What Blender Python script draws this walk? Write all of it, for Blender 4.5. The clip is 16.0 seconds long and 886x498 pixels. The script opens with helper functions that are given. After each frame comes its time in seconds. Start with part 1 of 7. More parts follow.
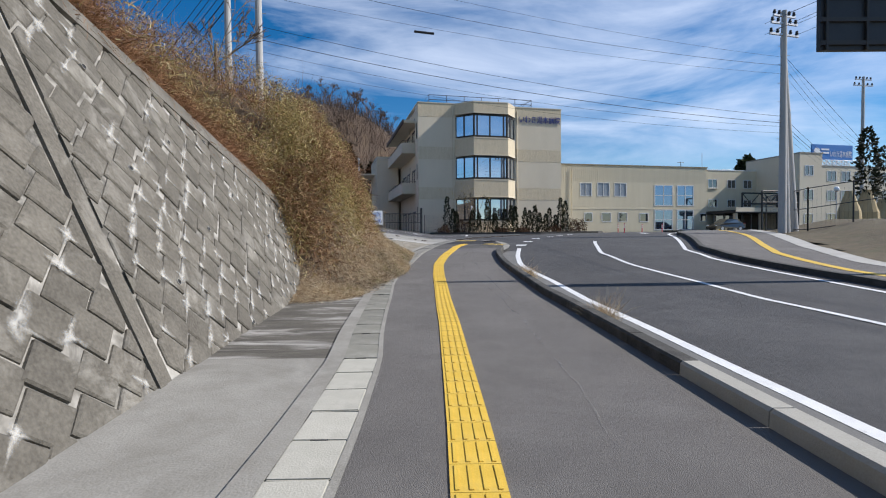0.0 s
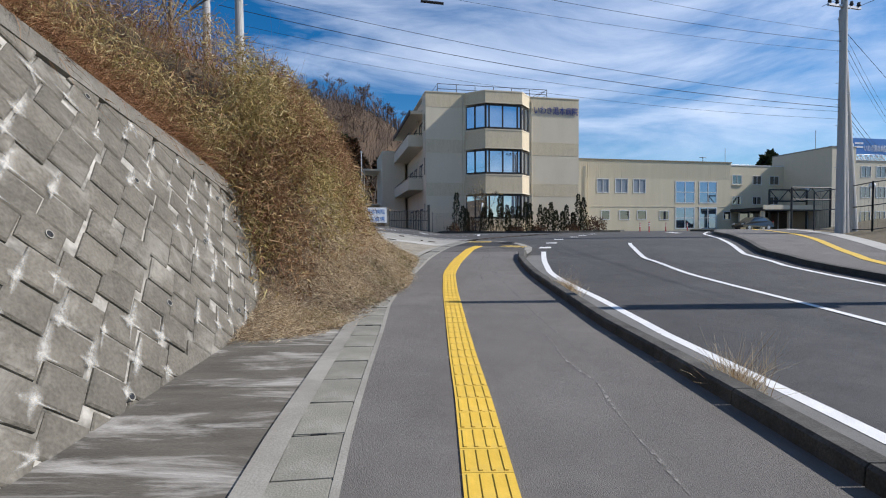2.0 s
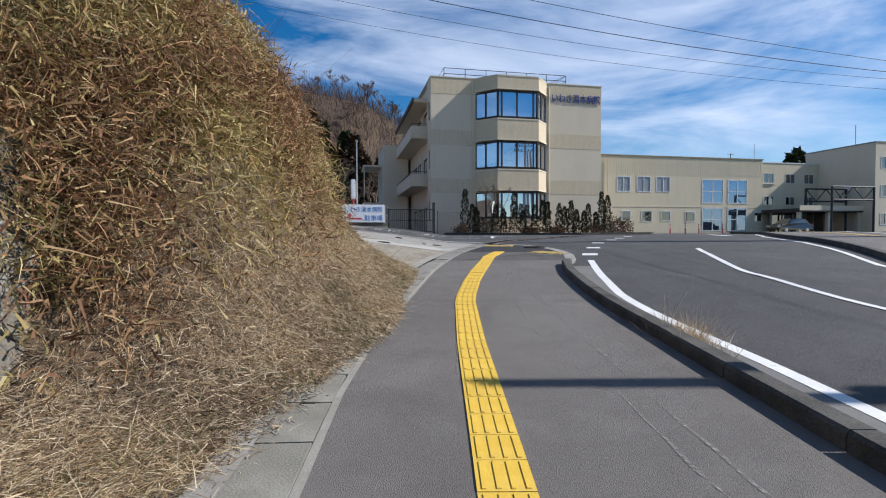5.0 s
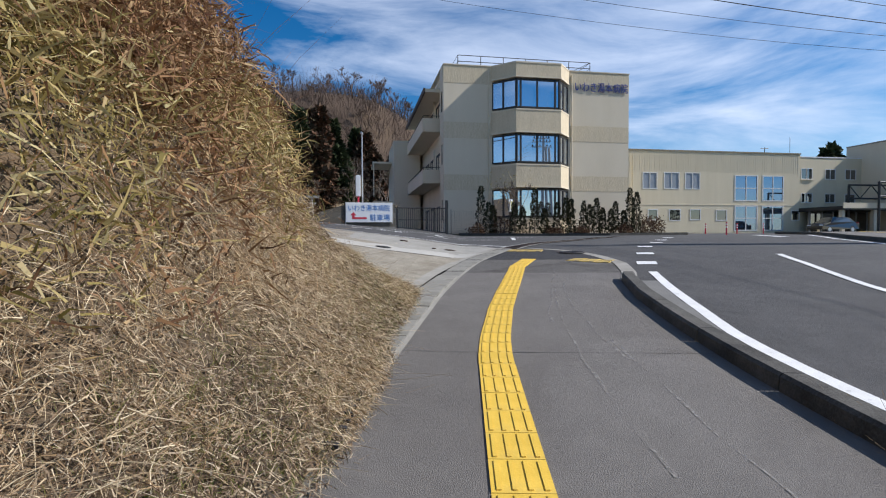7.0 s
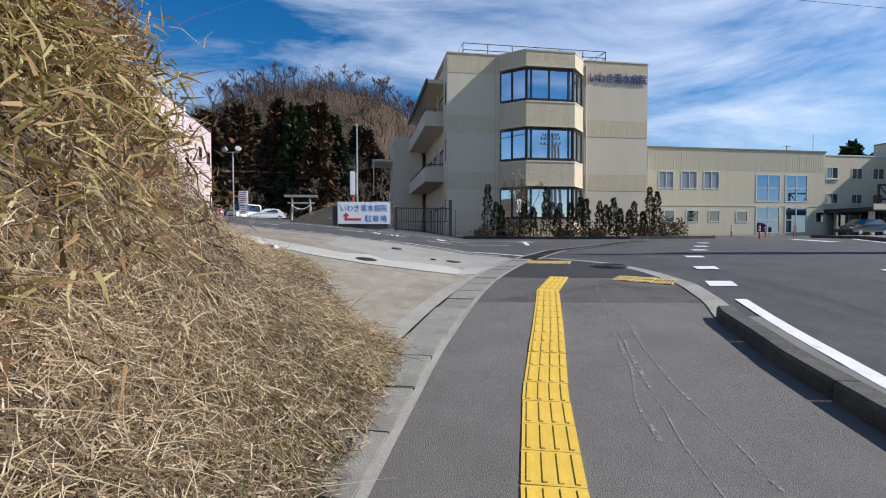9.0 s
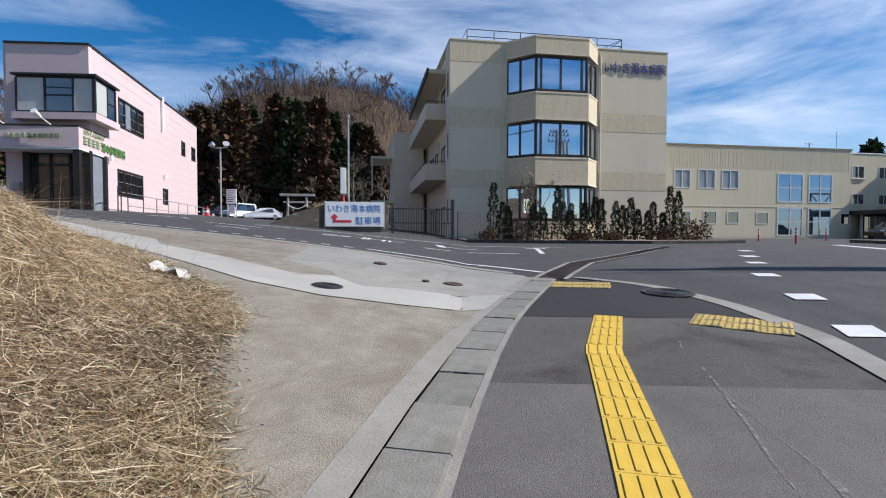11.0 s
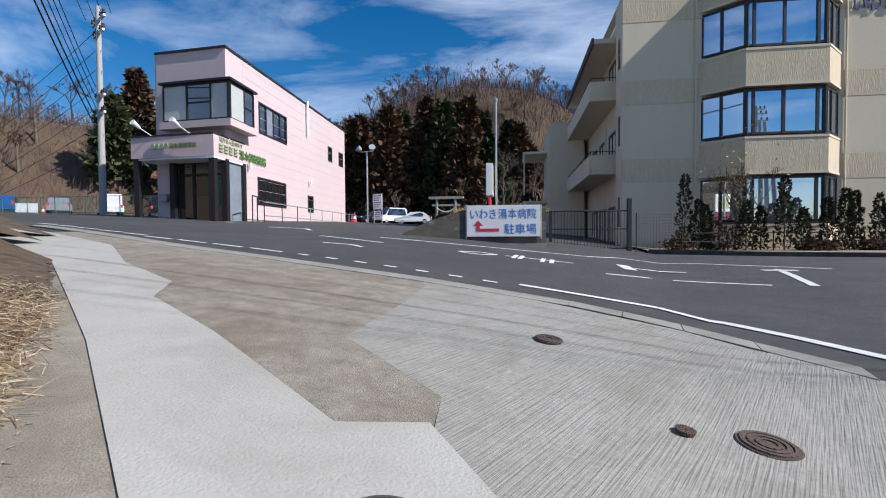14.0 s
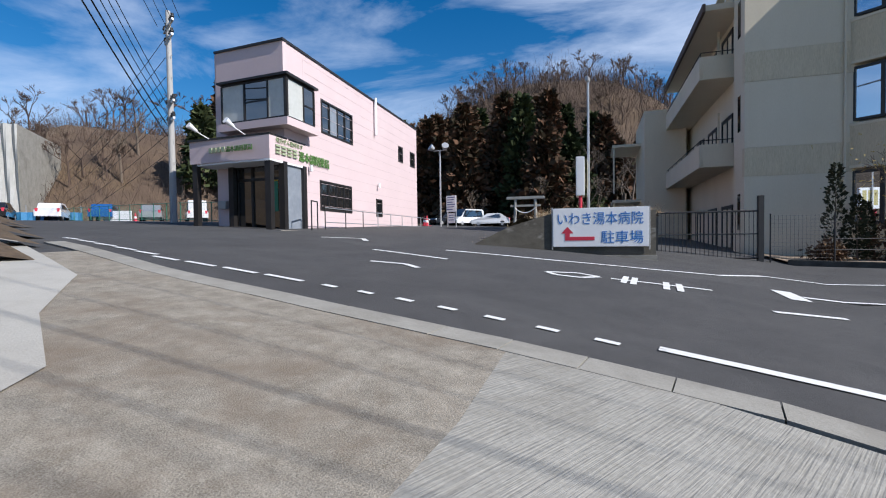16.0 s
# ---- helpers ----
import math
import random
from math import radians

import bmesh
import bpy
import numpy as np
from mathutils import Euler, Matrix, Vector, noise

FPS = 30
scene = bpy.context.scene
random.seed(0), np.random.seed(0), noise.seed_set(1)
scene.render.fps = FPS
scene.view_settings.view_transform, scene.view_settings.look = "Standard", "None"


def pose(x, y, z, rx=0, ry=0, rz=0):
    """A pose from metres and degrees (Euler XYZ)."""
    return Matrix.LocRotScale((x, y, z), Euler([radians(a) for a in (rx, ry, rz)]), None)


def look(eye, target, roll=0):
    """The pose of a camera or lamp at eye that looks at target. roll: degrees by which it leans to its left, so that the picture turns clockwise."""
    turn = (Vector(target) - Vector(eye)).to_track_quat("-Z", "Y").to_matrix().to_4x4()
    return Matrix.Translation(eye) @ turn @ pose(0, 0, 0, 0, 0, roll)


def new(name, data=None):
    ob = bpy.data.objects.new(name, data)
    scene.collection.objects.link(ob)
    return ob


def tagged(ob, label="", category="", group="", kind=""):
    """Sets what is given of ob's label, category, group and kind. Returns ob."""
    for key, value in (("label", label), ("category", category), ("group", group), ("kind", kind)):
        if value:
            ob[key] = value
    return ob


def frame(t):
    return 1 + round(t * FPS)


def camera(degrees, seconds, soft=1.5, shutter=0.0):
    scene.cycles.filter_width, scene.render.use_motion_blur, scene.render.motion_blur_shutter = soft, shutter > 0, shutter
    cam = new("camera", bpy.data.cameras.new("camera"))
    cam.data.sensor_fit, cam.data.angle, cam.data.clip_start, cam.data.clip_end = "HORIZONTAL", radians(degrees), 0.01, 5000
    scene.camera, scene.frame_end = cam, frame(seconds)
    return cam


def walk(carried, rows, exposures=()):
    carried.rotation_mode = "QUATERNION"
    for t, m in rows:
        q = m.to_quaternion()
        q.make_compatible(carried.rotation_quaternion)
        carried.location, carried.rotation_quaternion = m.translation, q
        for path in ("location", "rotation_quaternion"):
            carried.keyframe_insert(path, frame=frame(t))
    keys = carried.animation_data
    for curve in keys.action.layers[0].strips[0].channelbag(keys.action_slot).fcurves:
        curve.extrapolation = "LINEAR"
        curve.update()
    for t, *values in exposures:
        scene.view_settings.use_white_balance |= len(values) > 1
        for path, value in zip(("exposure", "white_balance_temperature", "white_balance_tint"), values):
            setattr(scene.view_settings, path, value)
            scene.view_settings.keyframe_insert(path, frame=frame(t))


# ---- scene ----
cam = camera(84.7, 16.0, soft=1.1)
# seconds, x, y, z, pitch, roll, yaw
PATH = [
    (0.0, -0.486, 1.949, 1.315, -1.65, 0.56, -0.54),
    (0.5, -0.484, 2.744, 1.370, -1.74, 0.57, -0.42),
    (1.0, -0.502, 3.472, 1.367, -1.74, 0.54, -0.14),
    (1.5, -0.528, 4.237, 1.408, -1.88, 0.44, 0.06),
    (2.0, -0.552, 4.945, 1.422, -1.92, 0.44, 0.40),
    (2.5, -0.567, 5.709, 1.405, -1.83, 0.54, 0.40),
    (3.0, -0.622, 6.449, 1.422, -1.96, 0.32, 0.50),
    (3.5, -0.598, 7.292, 1.383, -1.72, 0.51, 0.56),
    (4.0, -0.621, 8.096, 1.388, -1.76, 0.43, 0.64),
    (6.5, -0.748, 11.690, 1.421, -1.55, 0.21, 2.14),
    (7.0, -0.749, 12.432, 1.466, -1.71, 0.30, 2.64),
    (7.5, -0.737, 13.084, 1.528, -1.70, 0.18, 2.94),
    (8.0, -0.777, 13.855, 1.554, -1.73, 0.03, 2.91),
    (8.5, -0.815, 14.505, 1.571, -1.63, -0.09, 3.12),
    (9.0, -0.828, 15.142, 1.614, -1.68, 0.13, 3.12),
    (9.5, -0.800, 15.747, 1.654, -1.63, 0.09, 3.15),
    (12.0, -1.019, 19.304, 1.956, -1.91, -0.12, 4.22),
    (12.5, -1.166, 20.093, 2.014, -1.95, -0.01, 5.92),
    (13.0, -1.391, 20.808, 2.069, -1.75, 0.06, 11.62),
    (13.5, -1.603, 21.534, 2.132, -1.81, 0.35, 17.27),
    (14.0, -1.866, 22.216, 2.208, -1.69, 0.39, 21.16),
    (14.5, -2.136, 22.885, 2.284, -1.67, 0.44, 23.19),
    (15.0, -2.434, 23.505, 2.350, -1.69, 0.45, 26.22),
    (15.5, -2.626, 24.086, 2.414, -1.59, 0.51, 29.19),
    (16.0, -2.886, 24.682, 2.481, -1.58, 0.79, 30.32),
]
walk(cam, [(t, pose(x, y, z, 90 + p, r, w)) for t, x, y, z, p, r, w in PATH], exposures=[(0.0, 0.22, 6200, 14), (10.0, 0.26, 6200, 14), (13.0, 0.2, 6150, 14), (16.0, 0.24, 6150, 14)])

# ---------------------------------------------------------------- light
SUN_EL, SUN_AZ = 37.0, 88.5     # degrees; azimuth clockwise from +y, the sun stands to +x
world = bpy.data.worlds.new("world")
scene.world = world
world.use_nodes = True


def build_world():
    nt = world.node_tree
    nt.nodes.clear()
    out = nt.nodes.new("ShaderNodeOutputWorld")
    bg = nt.nodes.new("ShaderNodeBackground")
    bg.inputs["Strength"].default_value = 0.088
    sky = nt.nodes.new("ShaderNodeTexSky")
    sky.sky_type = "NISHITA"
    sky.sun_disc = False
    sky.sun_elevation = radians(SUN_EL)
    sky.sun_rotation = radians(SUN_AZ)
    sky.air_density, sky.dust_density, sky.ozone_density = 1.0, 0.1, 3.0
    tc = nt.nodes.new("ShaderNodeTexCoord")
    # thin cirrus, drawn out along one direction
    rot = nt.nodes.new("ShaderNodeMapping")
    rot.inputs["Rotation"].default_value = (0.25, -0.45, 0.5)
    rot.inputs["Scale"].default_value = (0.9, 2.2, 5.0)
    n1 = nt.nodes.new("ShaderNodeTexNoise")
    n1.inputs["Scale"].default_value = 1.6
    n1.inputs["Detail"].default_value = 8
    n1.inputs["Roughness"].default_value = 0.58
    n1.inputs["Distortion"].default_value = 0.5
    n2 = nt.nodes.new("ShaderNodeTexNoise")
    n2.inputs["Scale"].default_value = 1.1
    n2.inputs["Detail"].default_value = 3
    ramp = nt.nodes.new("ShaderNodeValToRGB")
    ramp.color_ramp.elements[0].position = 0.43
    ramp.color_ramp.elements[1].position = 0.80
    mul = nt.nodes.new("ShaderNodeMath")
    mul.operation = "MULTIPLY"
    r2 = nt.nodes.new("ShaderNodeValToRGB")
    r2.color_ramp.elements[0].position = 0.25
    r2.color_ramp.elements[1].position = 0.62
    mix = nt.nodes.new("ShaderNodeMix")
    mix.data_type = "RGBA"
    mix.inputs["B"].default_value = (8.6, 9.6, 11.0, 1)
    hsv = nt.nodes.new("ShaderNodeHueSaturation")
    hsv.inputs["Saturation"].default_value = 1.42
    L = nt.links.new
    L(tc.outputs["Generated"], rot.inputs["Vector"])
    L(rot.outputs["Vector"], n1.inputs["Vector"])
    L(tc.outputs["Generated"], n2.inputs["Vector"])
    L(n1.outputs["Fac"], ramp.inputs["Fac"])
    L(n2.outputs["Fac"], r2.inputs["Fac"])
    L(ramp.outputs["Color"], mul.inputs[0])
    L(r2.outputs["Color"], mul.inputs[1])
    L(mul.outputs["Value"], mix.inputs["Factor"])
    L(sky.outputs["Color"], hsv.inputs["Color"])
    L(hsv.outputs["Color"], mix.inputs["A"])
    L(mix.outputs["Result"], bg.inputs["Color"])
    L(bg.outputs["Background"], out.inputs["Surface"])


build_world()
sun = new("sun", bpy.data.lights.new("sun", "SUN"))
sun.data.energy, sun.data.angle, sun.data.color = 5.0, radians(0.55), (1.0, 0.95, 0.86)
sx = math.sin(radians(SUN_AZ)) * math.cos(radians(SUN_EL))
sy = math.cos(radians(SUN_AZ)) * math.cos(radians(SUN_EL))
sun.matrix_world = look((sx * 60, sy * 60, math.sin(radians(SUN_EL)) * 60), (0, 0, 0))


# ---------------------------------------------------------------- materials
def mat(name, a, b=None, rough=0.85, metal=0.0, scale=3.0, fine=60.0, fine_mix=0.35, bump=0.25, bump_scale=None,
        stain=None, stain_scale=0.5, stain_lo=0.5, stain_hi=0.75, island=0.0, objrand=0.0, stretch=(1, 1, 1), coat=0.0):
    """A surface of two colours mixed by coarse and fine noise, with stains and relief."""
    m = bpy.data.materials.new(name)
    m.use_nodes = True
    nt = m.node_tree
    bs = nt.nodes["Principled BSDF"]
    bs.inputs["Roughness"].default_value = rough
    bs.inputs["Metallic"].default_value = metal
    bs.inputs["Coat Weight"].default_value = coat
    b = b or tuple(min(1, c * 1.25) for c in a)
    tc = nt.nodes.new("ShaderNodeTexCoord")
    mp = nt.nodes.new("ShaderNodeMapping")
    mp.inputs["Scale"].default_value = stretch
    L = nt.links.new
    L(tc.outputs["Object"], mp.inputs["Vector"])
    n1 = nt.nodes.new("ShaderNodeTexNoise")
    n1.inputs["Scale"].default_value = scale
    n1.inputs["Detail"].default_value = 6
    n1.inputs["Roughness"].default_value = 0.65
    n2 = nt.nodes.new("ShaderNodeTexNoise")
    n2.inputs["Scale"].default_value = fine
    n2.inputs["Detail"].default_value = 3
    for n in (n1, n2):
        L(mp.outputs["Vector"], n.inputs["Vector"])
    mx = nt.nodes.new("ShaderNodeMix")
    L(n1.outputs["Fac"], mx.inputs["A"])
    L(n2.outputs["Fac"], mx.inputs["B"])
    mx.inputs["Factor"].default_value = fine_mix
    rmp = nt.nodes.new("ShaderNodeMapRange")
    rmp.inputs["From Min"].default_value, rmp.inputs["From Max"].default_value = 0.33, 0.67
    L(mx.outputs["Result"], rmp.inputs["Value"])
    col = nt.nodes.new("ShaderNodeMix")
    col.data_type = "RGBA"
    col.inputs["A"].default_value, col.inputs["B"].default_value = (*a, 1), (*b, 1)
    L(rmp.outputs["Result"], col.inputs["Factor"])
    last = col.outputs["Result"]
    if stain:
        n3 = nt.nodes.new("ShaderNodeTexNoise")
        n3.inputs["Scale"].default_value = stain_scale
        n3.inputs["Detail"].default_value = 9
        n3.inputs["Roughness"].default_value = 0.7
        n3.inputs["Distortion"].default_value = 0.6
        L(mp.outputs["Vector"], n3.inputs["Vector"])
        r3 = nt.nodes.new("ShaderNodeMapRange")
        r3.inputs["From Min"].default_value, r3.inputs["From Max"].default_value = stain_lo, stain_hi
        L(n3.outputs["Fac"], r3.inputs["Value"])
        c3 = nt.nodes.new("ShaderNodeMix")
        c3.data_type = "RGBA"
        c3.inputs["B"].default_value = (*stain, 1)
        L(r3.outputs["Result"], c3.inputs["Factor"])
        L(last, c3.inputs["A"])
        last = c3.outputs["Result"]
    if island or objrand:
        g = nt.nodes.new("ShaderNodeNewGeometry") if island else nt.nodes.new("ShaderNodeObjectInfo")
        src = g.outputs["Random Per Island"] if island else g.outputs["Random"]
        amount = island or objrand
        r4 = nt.nodes.new("ShaderNodeMapRange")
        r4.inputs["To Min"].default_value, r4.inputs["To Max"].default_value = 1 - amount, 1 + amount
        L(src, r4.inputs["Value"])
        h = nt.nodes.new("ShaderNodeHueSaturation")
        L(r4.outputs["Result"], h.inputs["Value"])
        L(last, h.inputs["Color"])
        last = h.outputs["Color"]
    L(last, bs.inputs["Base Color"])
    if bump:
        n4 = nt.nodes.new("ShaderNodeTexNoise")
        n4.inputs["Scale"].default_value = bump_scale or fine
        n4.inputs["Detail"].default_value = 5
        L(mp.outputs["Vector"], n4.inputs["Vector"])
        bp = nt.nodes.new("ShaderNodeBump")
        bp.inputs["Strength"].default_value = bump
        bp.inputs["Distance"].default_value = 0.02
        L(n4.outputs["Fac"], bp.inputs["Height"])
        L(bp.outputs["Normal"], bs.inputs["Normal"])
    return m


def leafy(name, ramp, rough=0.8, translucent=0.0):
    """Leaves, straw and twigs: each loose piece takes a colour of the ramp."""
    m = bpy.data.materials.new(name)
    m.use_nodes = True
    nt = m.node_tree
    bs = nt.nodes["Principled BSDF"]
    bs.inputs["Roughness"].default_value = rough
    bs.inputs["Specular IOR Level"].default_value = 0.25
    g = nt.nodes.new("ShaderNodeNewGeometry")
    r = nt.nodes.new("ShaderNodeValToRGB")
    els = r.color_ramp.elements
    while len(els) < len(ramp):
        els.new(0.5)
    for e, (p, c) in zip(els, ramp):
        e.position, e.color = p, (*c, 1)
    nt.links.new(g.outputs["Random Per Island"], r.inputs["Fac"])
    nt.links.new(r.outputs["Color"], bs.inputs["Base Color"])
    if translucent:
        tr = nt.nodes.new("ShaderNodeBsdfTranslucent")
        nt.links.new(r.outputs["Color"], tr.inputs["Color"])
        mx = nt.nodes.new("ShaderNodeMixShader")
        mx.inputs["Fac"].default_value = translucent
        nt.links.new(bs.outputs["BSDF"], mx.inputs[1])
        nt.links.new(tr.outputs["BSDF"], mx.inputs[2])
        nt.links.new(mx.outputs["Shader"], nt.nodes["Material Output"].inputs["Surface"])
    return m


def ragged(material, scale, lo, hi, layer=""):
    """Let a crust break up at its edges; layer: a mesh attribute that thins it out."""
    nt = material.node_tree
    tc = nt.nodes.new("ShaderNodeTexCoord")
    nz = nt.nodes.new("ShaderNodeTexNoise")
    nz.inputs["Scale"].default_value, nz.inputs["Detail"].default_value, nz.inputs["Roughness"].default_value = scale, 5, .7
    rg = nt.nodes.new("ShaderNodeMapRange")
    rg.inputs["From Min"].default_value, rg.inputs["From Max"].default_value = lo, hi
    nt.links.new(tc.outputs["Object"], nz.inputs["Vector"])
    nt.links.new(nz.outputs["Fac"], rg.inputs["Value"])
    last = rg.outputs["Result"]
    if layer:
        at = nt.nodes.new("ShaderNodeAttribute")
        at.attribute_name = layer
        mu = nt.nodes.new("ShaderNodeMath")
        mu.operation = "MULTIPLY"
        nt.links.new(at.outputs["Fac"], mu.inputs[0])
        nt.links.new(last, mu.inputs[1])
        last = mu.outputs["Value"]
    nt.links.new(last, nt.nodes["Principled BSDF"].inputs["Alpha"])


def glass_mat(name, tint, rough=0.02, metal=0.0):
    m = bpy.data.materials.new(name)
    m.use_nodes = True
    bs = m.node_tree.nodes["Principled BSDF"]
    bs.inputs["Base Color"].default_value = (*tint, 1)
    bs.inputs["Roughness"].default_value = rough
    bs.inputs["Specular IOR Level"].default_value = 1.0
    bs.inputs["IOR"].default_value = 1.9
    bs.inputs["Metallic"].default_value = metal
    return m


ASPHALT = mat("asphalt", (0.036, 0.035, 0.035), (0.080, 0.078, 0.076), 0.9, fine=140, fine_mix=0.6, bump=0.5, scale=1.2, stain=(0.10, 0.098, 0.095), stain_scale=0.35, stain_lo=0.5, stain_hi=0.85)
WALK_ASPHALT = mat("walk_asphalt", (0.100, 0.092, 0.083), (0.170, 0.158, 0.143), 0.92, fine=170, fine_mix=0.55, bump=0.5, scale=0.9, stain=(0.195, 0.183, 0.166), stain_scale=0.5, stain_lo=0.5, stain_hi=0.8)
CORNER_ASPHALT = mat("stained_asphalt", (.066, .061, .055), (.125, .116, .105), .92, fine=170, fine_mix=.55, bump=.5, scale=.9, stain=(.045, .038, .031), stain_scale=1.1, stain_lo=.5, stain_hi=.68)
NEW_ASPHALT = mat("new_asphalt", (0.018, 0.0175, 0.018), (0.032, 0.031, 0.032), 0.9, fine=150, bump=0.4, scale=1.5)
CONCRETE = mat("concrete", (0.225, 0.212, 0.18), (0.34, 0.325, 0.285), 0.9, fine=60, scale=2.0, bump=0.25, stain=(0.19, 0.178, 0.15), stain_scale=0.9, stain_lo=0.5, stain_hi=0.75)
PALE_CONCRETE = mat("pale_concrete", (0.36, 0.345, 0.305), (0.46, 0.445, 0.40), 0.85, fine=60, scale=1.2, bump=0.3, stain=(0.32, 0.30, 0.262), stain_scale=0.7, stain_lo=0.5, stain_hi=0.8)
LID_DARK = mat("drain_lid_mossy", (0.17, 0.165, 0.135), (0.26, 0.25, 0.21), 0.95, fine=70, scale=3, bump=0.35, stain=(0.33, 0.32, 0.28), stain_scale=1.6, objrand=0.12)
LID_PALE = mat("drain_lid_new", (.40, .385, .32), (.50, .48, .41), .9, fine=70, scale=3, bump=.2, stain=(.34, .325, .27), stain_scale=2.2, objrand=.05)
LID = mat("drain_lid_concrete", (0.185, 0.176, 0.15), (0.29, 0.28, 0.245), 0.9, fine=70, scale=3, bump=0.3, stain=(0.17, 0.162, 0.135), stain_scale=2.2, stain_lo=.45, stain_hi=.65, objrand=0.12)
DARK_CONCRETE = mat("weathered_concrete", (0.06, 0.054, 0.043), (0.15, 0.136, 0.11), 0.95, fine=60, scale=2.5, bump=0.3, stain=(0.42, 0.40, 0.36), stain_scale=1.0, stain_lo=0.52, stain_hi=0.66, stretch=(0.5, 2.4, 1))
BLOCK = mat("wall_block", (.080, .071, .056), (.172, .157, .127), 0.95, fine=34, fine_mix=.45, scale=3.0, bump=.9, bump_scale=22, stain=(.28, .262, .222), stain_scale=1.5, stain_lo=0.53, stain_hi=0.72, objrand=0.12)
JOINT = mat("wall_joint", (0.10, 0.09, 0.07), (0.50, 0.475, 0.42), 0.95, fine=9, fine_mix=.4, scale=1.3, bump=0.5, stain=(0.06, 0.055, 0.045), stain_scale=1.2, stain_lo=0.47, stain_hi=0.62)
COPING = mat("coping_concrete", (.11, .10, .08), (.21, .195, .165), .95, fine=40, scale=2.2, bump=.4, stain=(.07, .063, .05), stain_scale=1.6, stain_lo=.5, stain_hi=.7)
KERB = mat("kerb_concrete", (0.028, 0.026, 0.022), (0.115, 0.109, 0.095), 0.95, fine=60, scale=3, bump=0.35, objrand=0.1)
KERB_NEW = mat("kerb_concrete_clean", (0.33, 0.315, 0.265), (0.41, 0.39, 0.335), 0.9, fine=60, scale=3, bump=0.25)
YELLOW = mat("tactile_yellow", (0.62, 0.40, 0.035), (0.74, 0.50, 0.07), 0.75, fine=90, scale=4, bump=0.15, stain=(0.50, 0.36, 0.10), stain_scale=2.0, objrand=0.05)
WHITE_LINE = mat("road_paint", (0.62, 0.62, 0.60), (0.78, 0.78, 0.76), 0.75, fine=110, scale=5, bump=0.2, stain=(0.33, 0.33, 0.33), stain_scale=7, stain_lo=0.6, stain_hi=0.72)
SOIL = mat("soil", (0.05, 0.036, 0.022), (0.15, 0.105, 0.062), 0.95, fine=35, scale=6, bump=1.0, bump_scale=24)
GRASS_SOIL = mat("dry_turf", (0.075, 0.058, 0.032), (0.16, 0.125, 0.07), 0.95, fine=50, scale=3, bump=0.8, stain=(0.10, 0.10, 0.045), stain_scale=1.2)
H_WALL = mat("cream_panel", (0.60, 0.53, 0.40), (0.67, 0.60, 0.465), 0.85, fine=25, scale=0.6, bump=0.25, bump_scale=16, stretch=(1, 1, 0.35))
H_RIDGE = mat("ridged_panel", (0.50, 0.425, 0.29), (0.66, 0.57, 0.41), 0.85, fine=14, fine_mix=.6, scale=1.0, bump=1.0, bump_scale=9, stretch=(3.0, 3.0, 0.5))
L_WALL = mat("cream_siding", (0.60, 0.53, 0.375), (0.66, 0.59, 0.43), 0.85, fine=20, scale=0.5, bump=0.2, stretch=(3, 3, 0.3))
WORN_YELLOW = mat("worn_tactile_yellow", (0.46, 0.33, 0.09), (0.58, 0.42, 0.12), 0.85, fine=60, scale=5, bump=0.3, stain=(0.17, 0.15, 0.12), stain_scale=4.0, stain_lo=0.48, stain_hi=0.62, objrand=0.1)
PINK = mat("pink_siding", (0.62, 0.495, 0.50), (0.67, 0.54, 0.54), 0.7, fine=12, scale=0.5, bump=0.05)
BLACK_FRAME = mat("dark_aluminium", (0.012, 0.011, 0.011), (0.022, 0.02, 0.019), 0.45, fine=30, bump=0.0)
WHITE_FRAME = mat("white_aluminium", (0.62, 0.62, 0.60), (0.70, 0.70, 0.68), 0.5, fine=30, bump=0.0)
GLASS = glass_mat("window_glass", (0.62, 0.68, 0.74), 0.015, 0.9)
GLASS_BLUE = glass_mat("blue_window_glass", (0.20, 0.29, 0.42), 0.02, 0.9)
GLASS_DARK = glass_mat("dark_glass", (0.012, 0.014, 0.016))
BLIND = mat("blind", (0.20, 0.23, 0.27), (0.27, 0.30, 0.34), 0.5, fine=8, scale=2, bump=0.0, coat=0.6)
CURTAIN = mat("pale_curtain", (.50, .51, .47), (.58, .59, .55), .4, fine=8, scale=2, bump=0.0, coat=.5)
STEEL = mat("galvanised_steel", (0.42, 0.43, 0.44), (0.52, 0.53, 0.54), 0.45, metal=0.7, fine=20, bump=0.05)
POLE_CONC = mat("pole_concrete", (0.36, 0.355, 0.34), (0.46, 0.455, 0.44), 0.85, fine=20, scale=1.0, bump=0.1, stretch=(1, 1, 0.25))
# black paint; also stands in for shade in rooms, gaps and holes
BLACK = mat("black_paint_and_shade", (0.010, 0.010, 0.011), (0.022, 0.022, 0.023), 0.5, fine=20, bump=0.05)
WIRE = mat("black_cable", (0.008, 0.008, 0.009), (0.014, 0.014, 0.015), 0.6, fine=20, bump=0.0)
SIGN_WHITE = mat("sign_white", (0.78, 0.79, 0.80), (0.83, 0.84, 0.84), 0.5, fine=10, scale=1, bump=0.0)
SIGN_BLUE = mat("sign_blue", (0.02, 0.16, 0.48), (0.025, 0.18, 0.52), 0.5, fine=10, bump=0.0)
NAVY = mat("navy_letters", (0.018, 0.035, 0.20), (0.03, 0.055, 0.27), 0.5, fine=10, bump=0.0)
RED = mat("sign_red", (0.55, 0.03, 0.06), (0.60, 0.04, 0.07), 0.5, fine=10, bump=0.0)
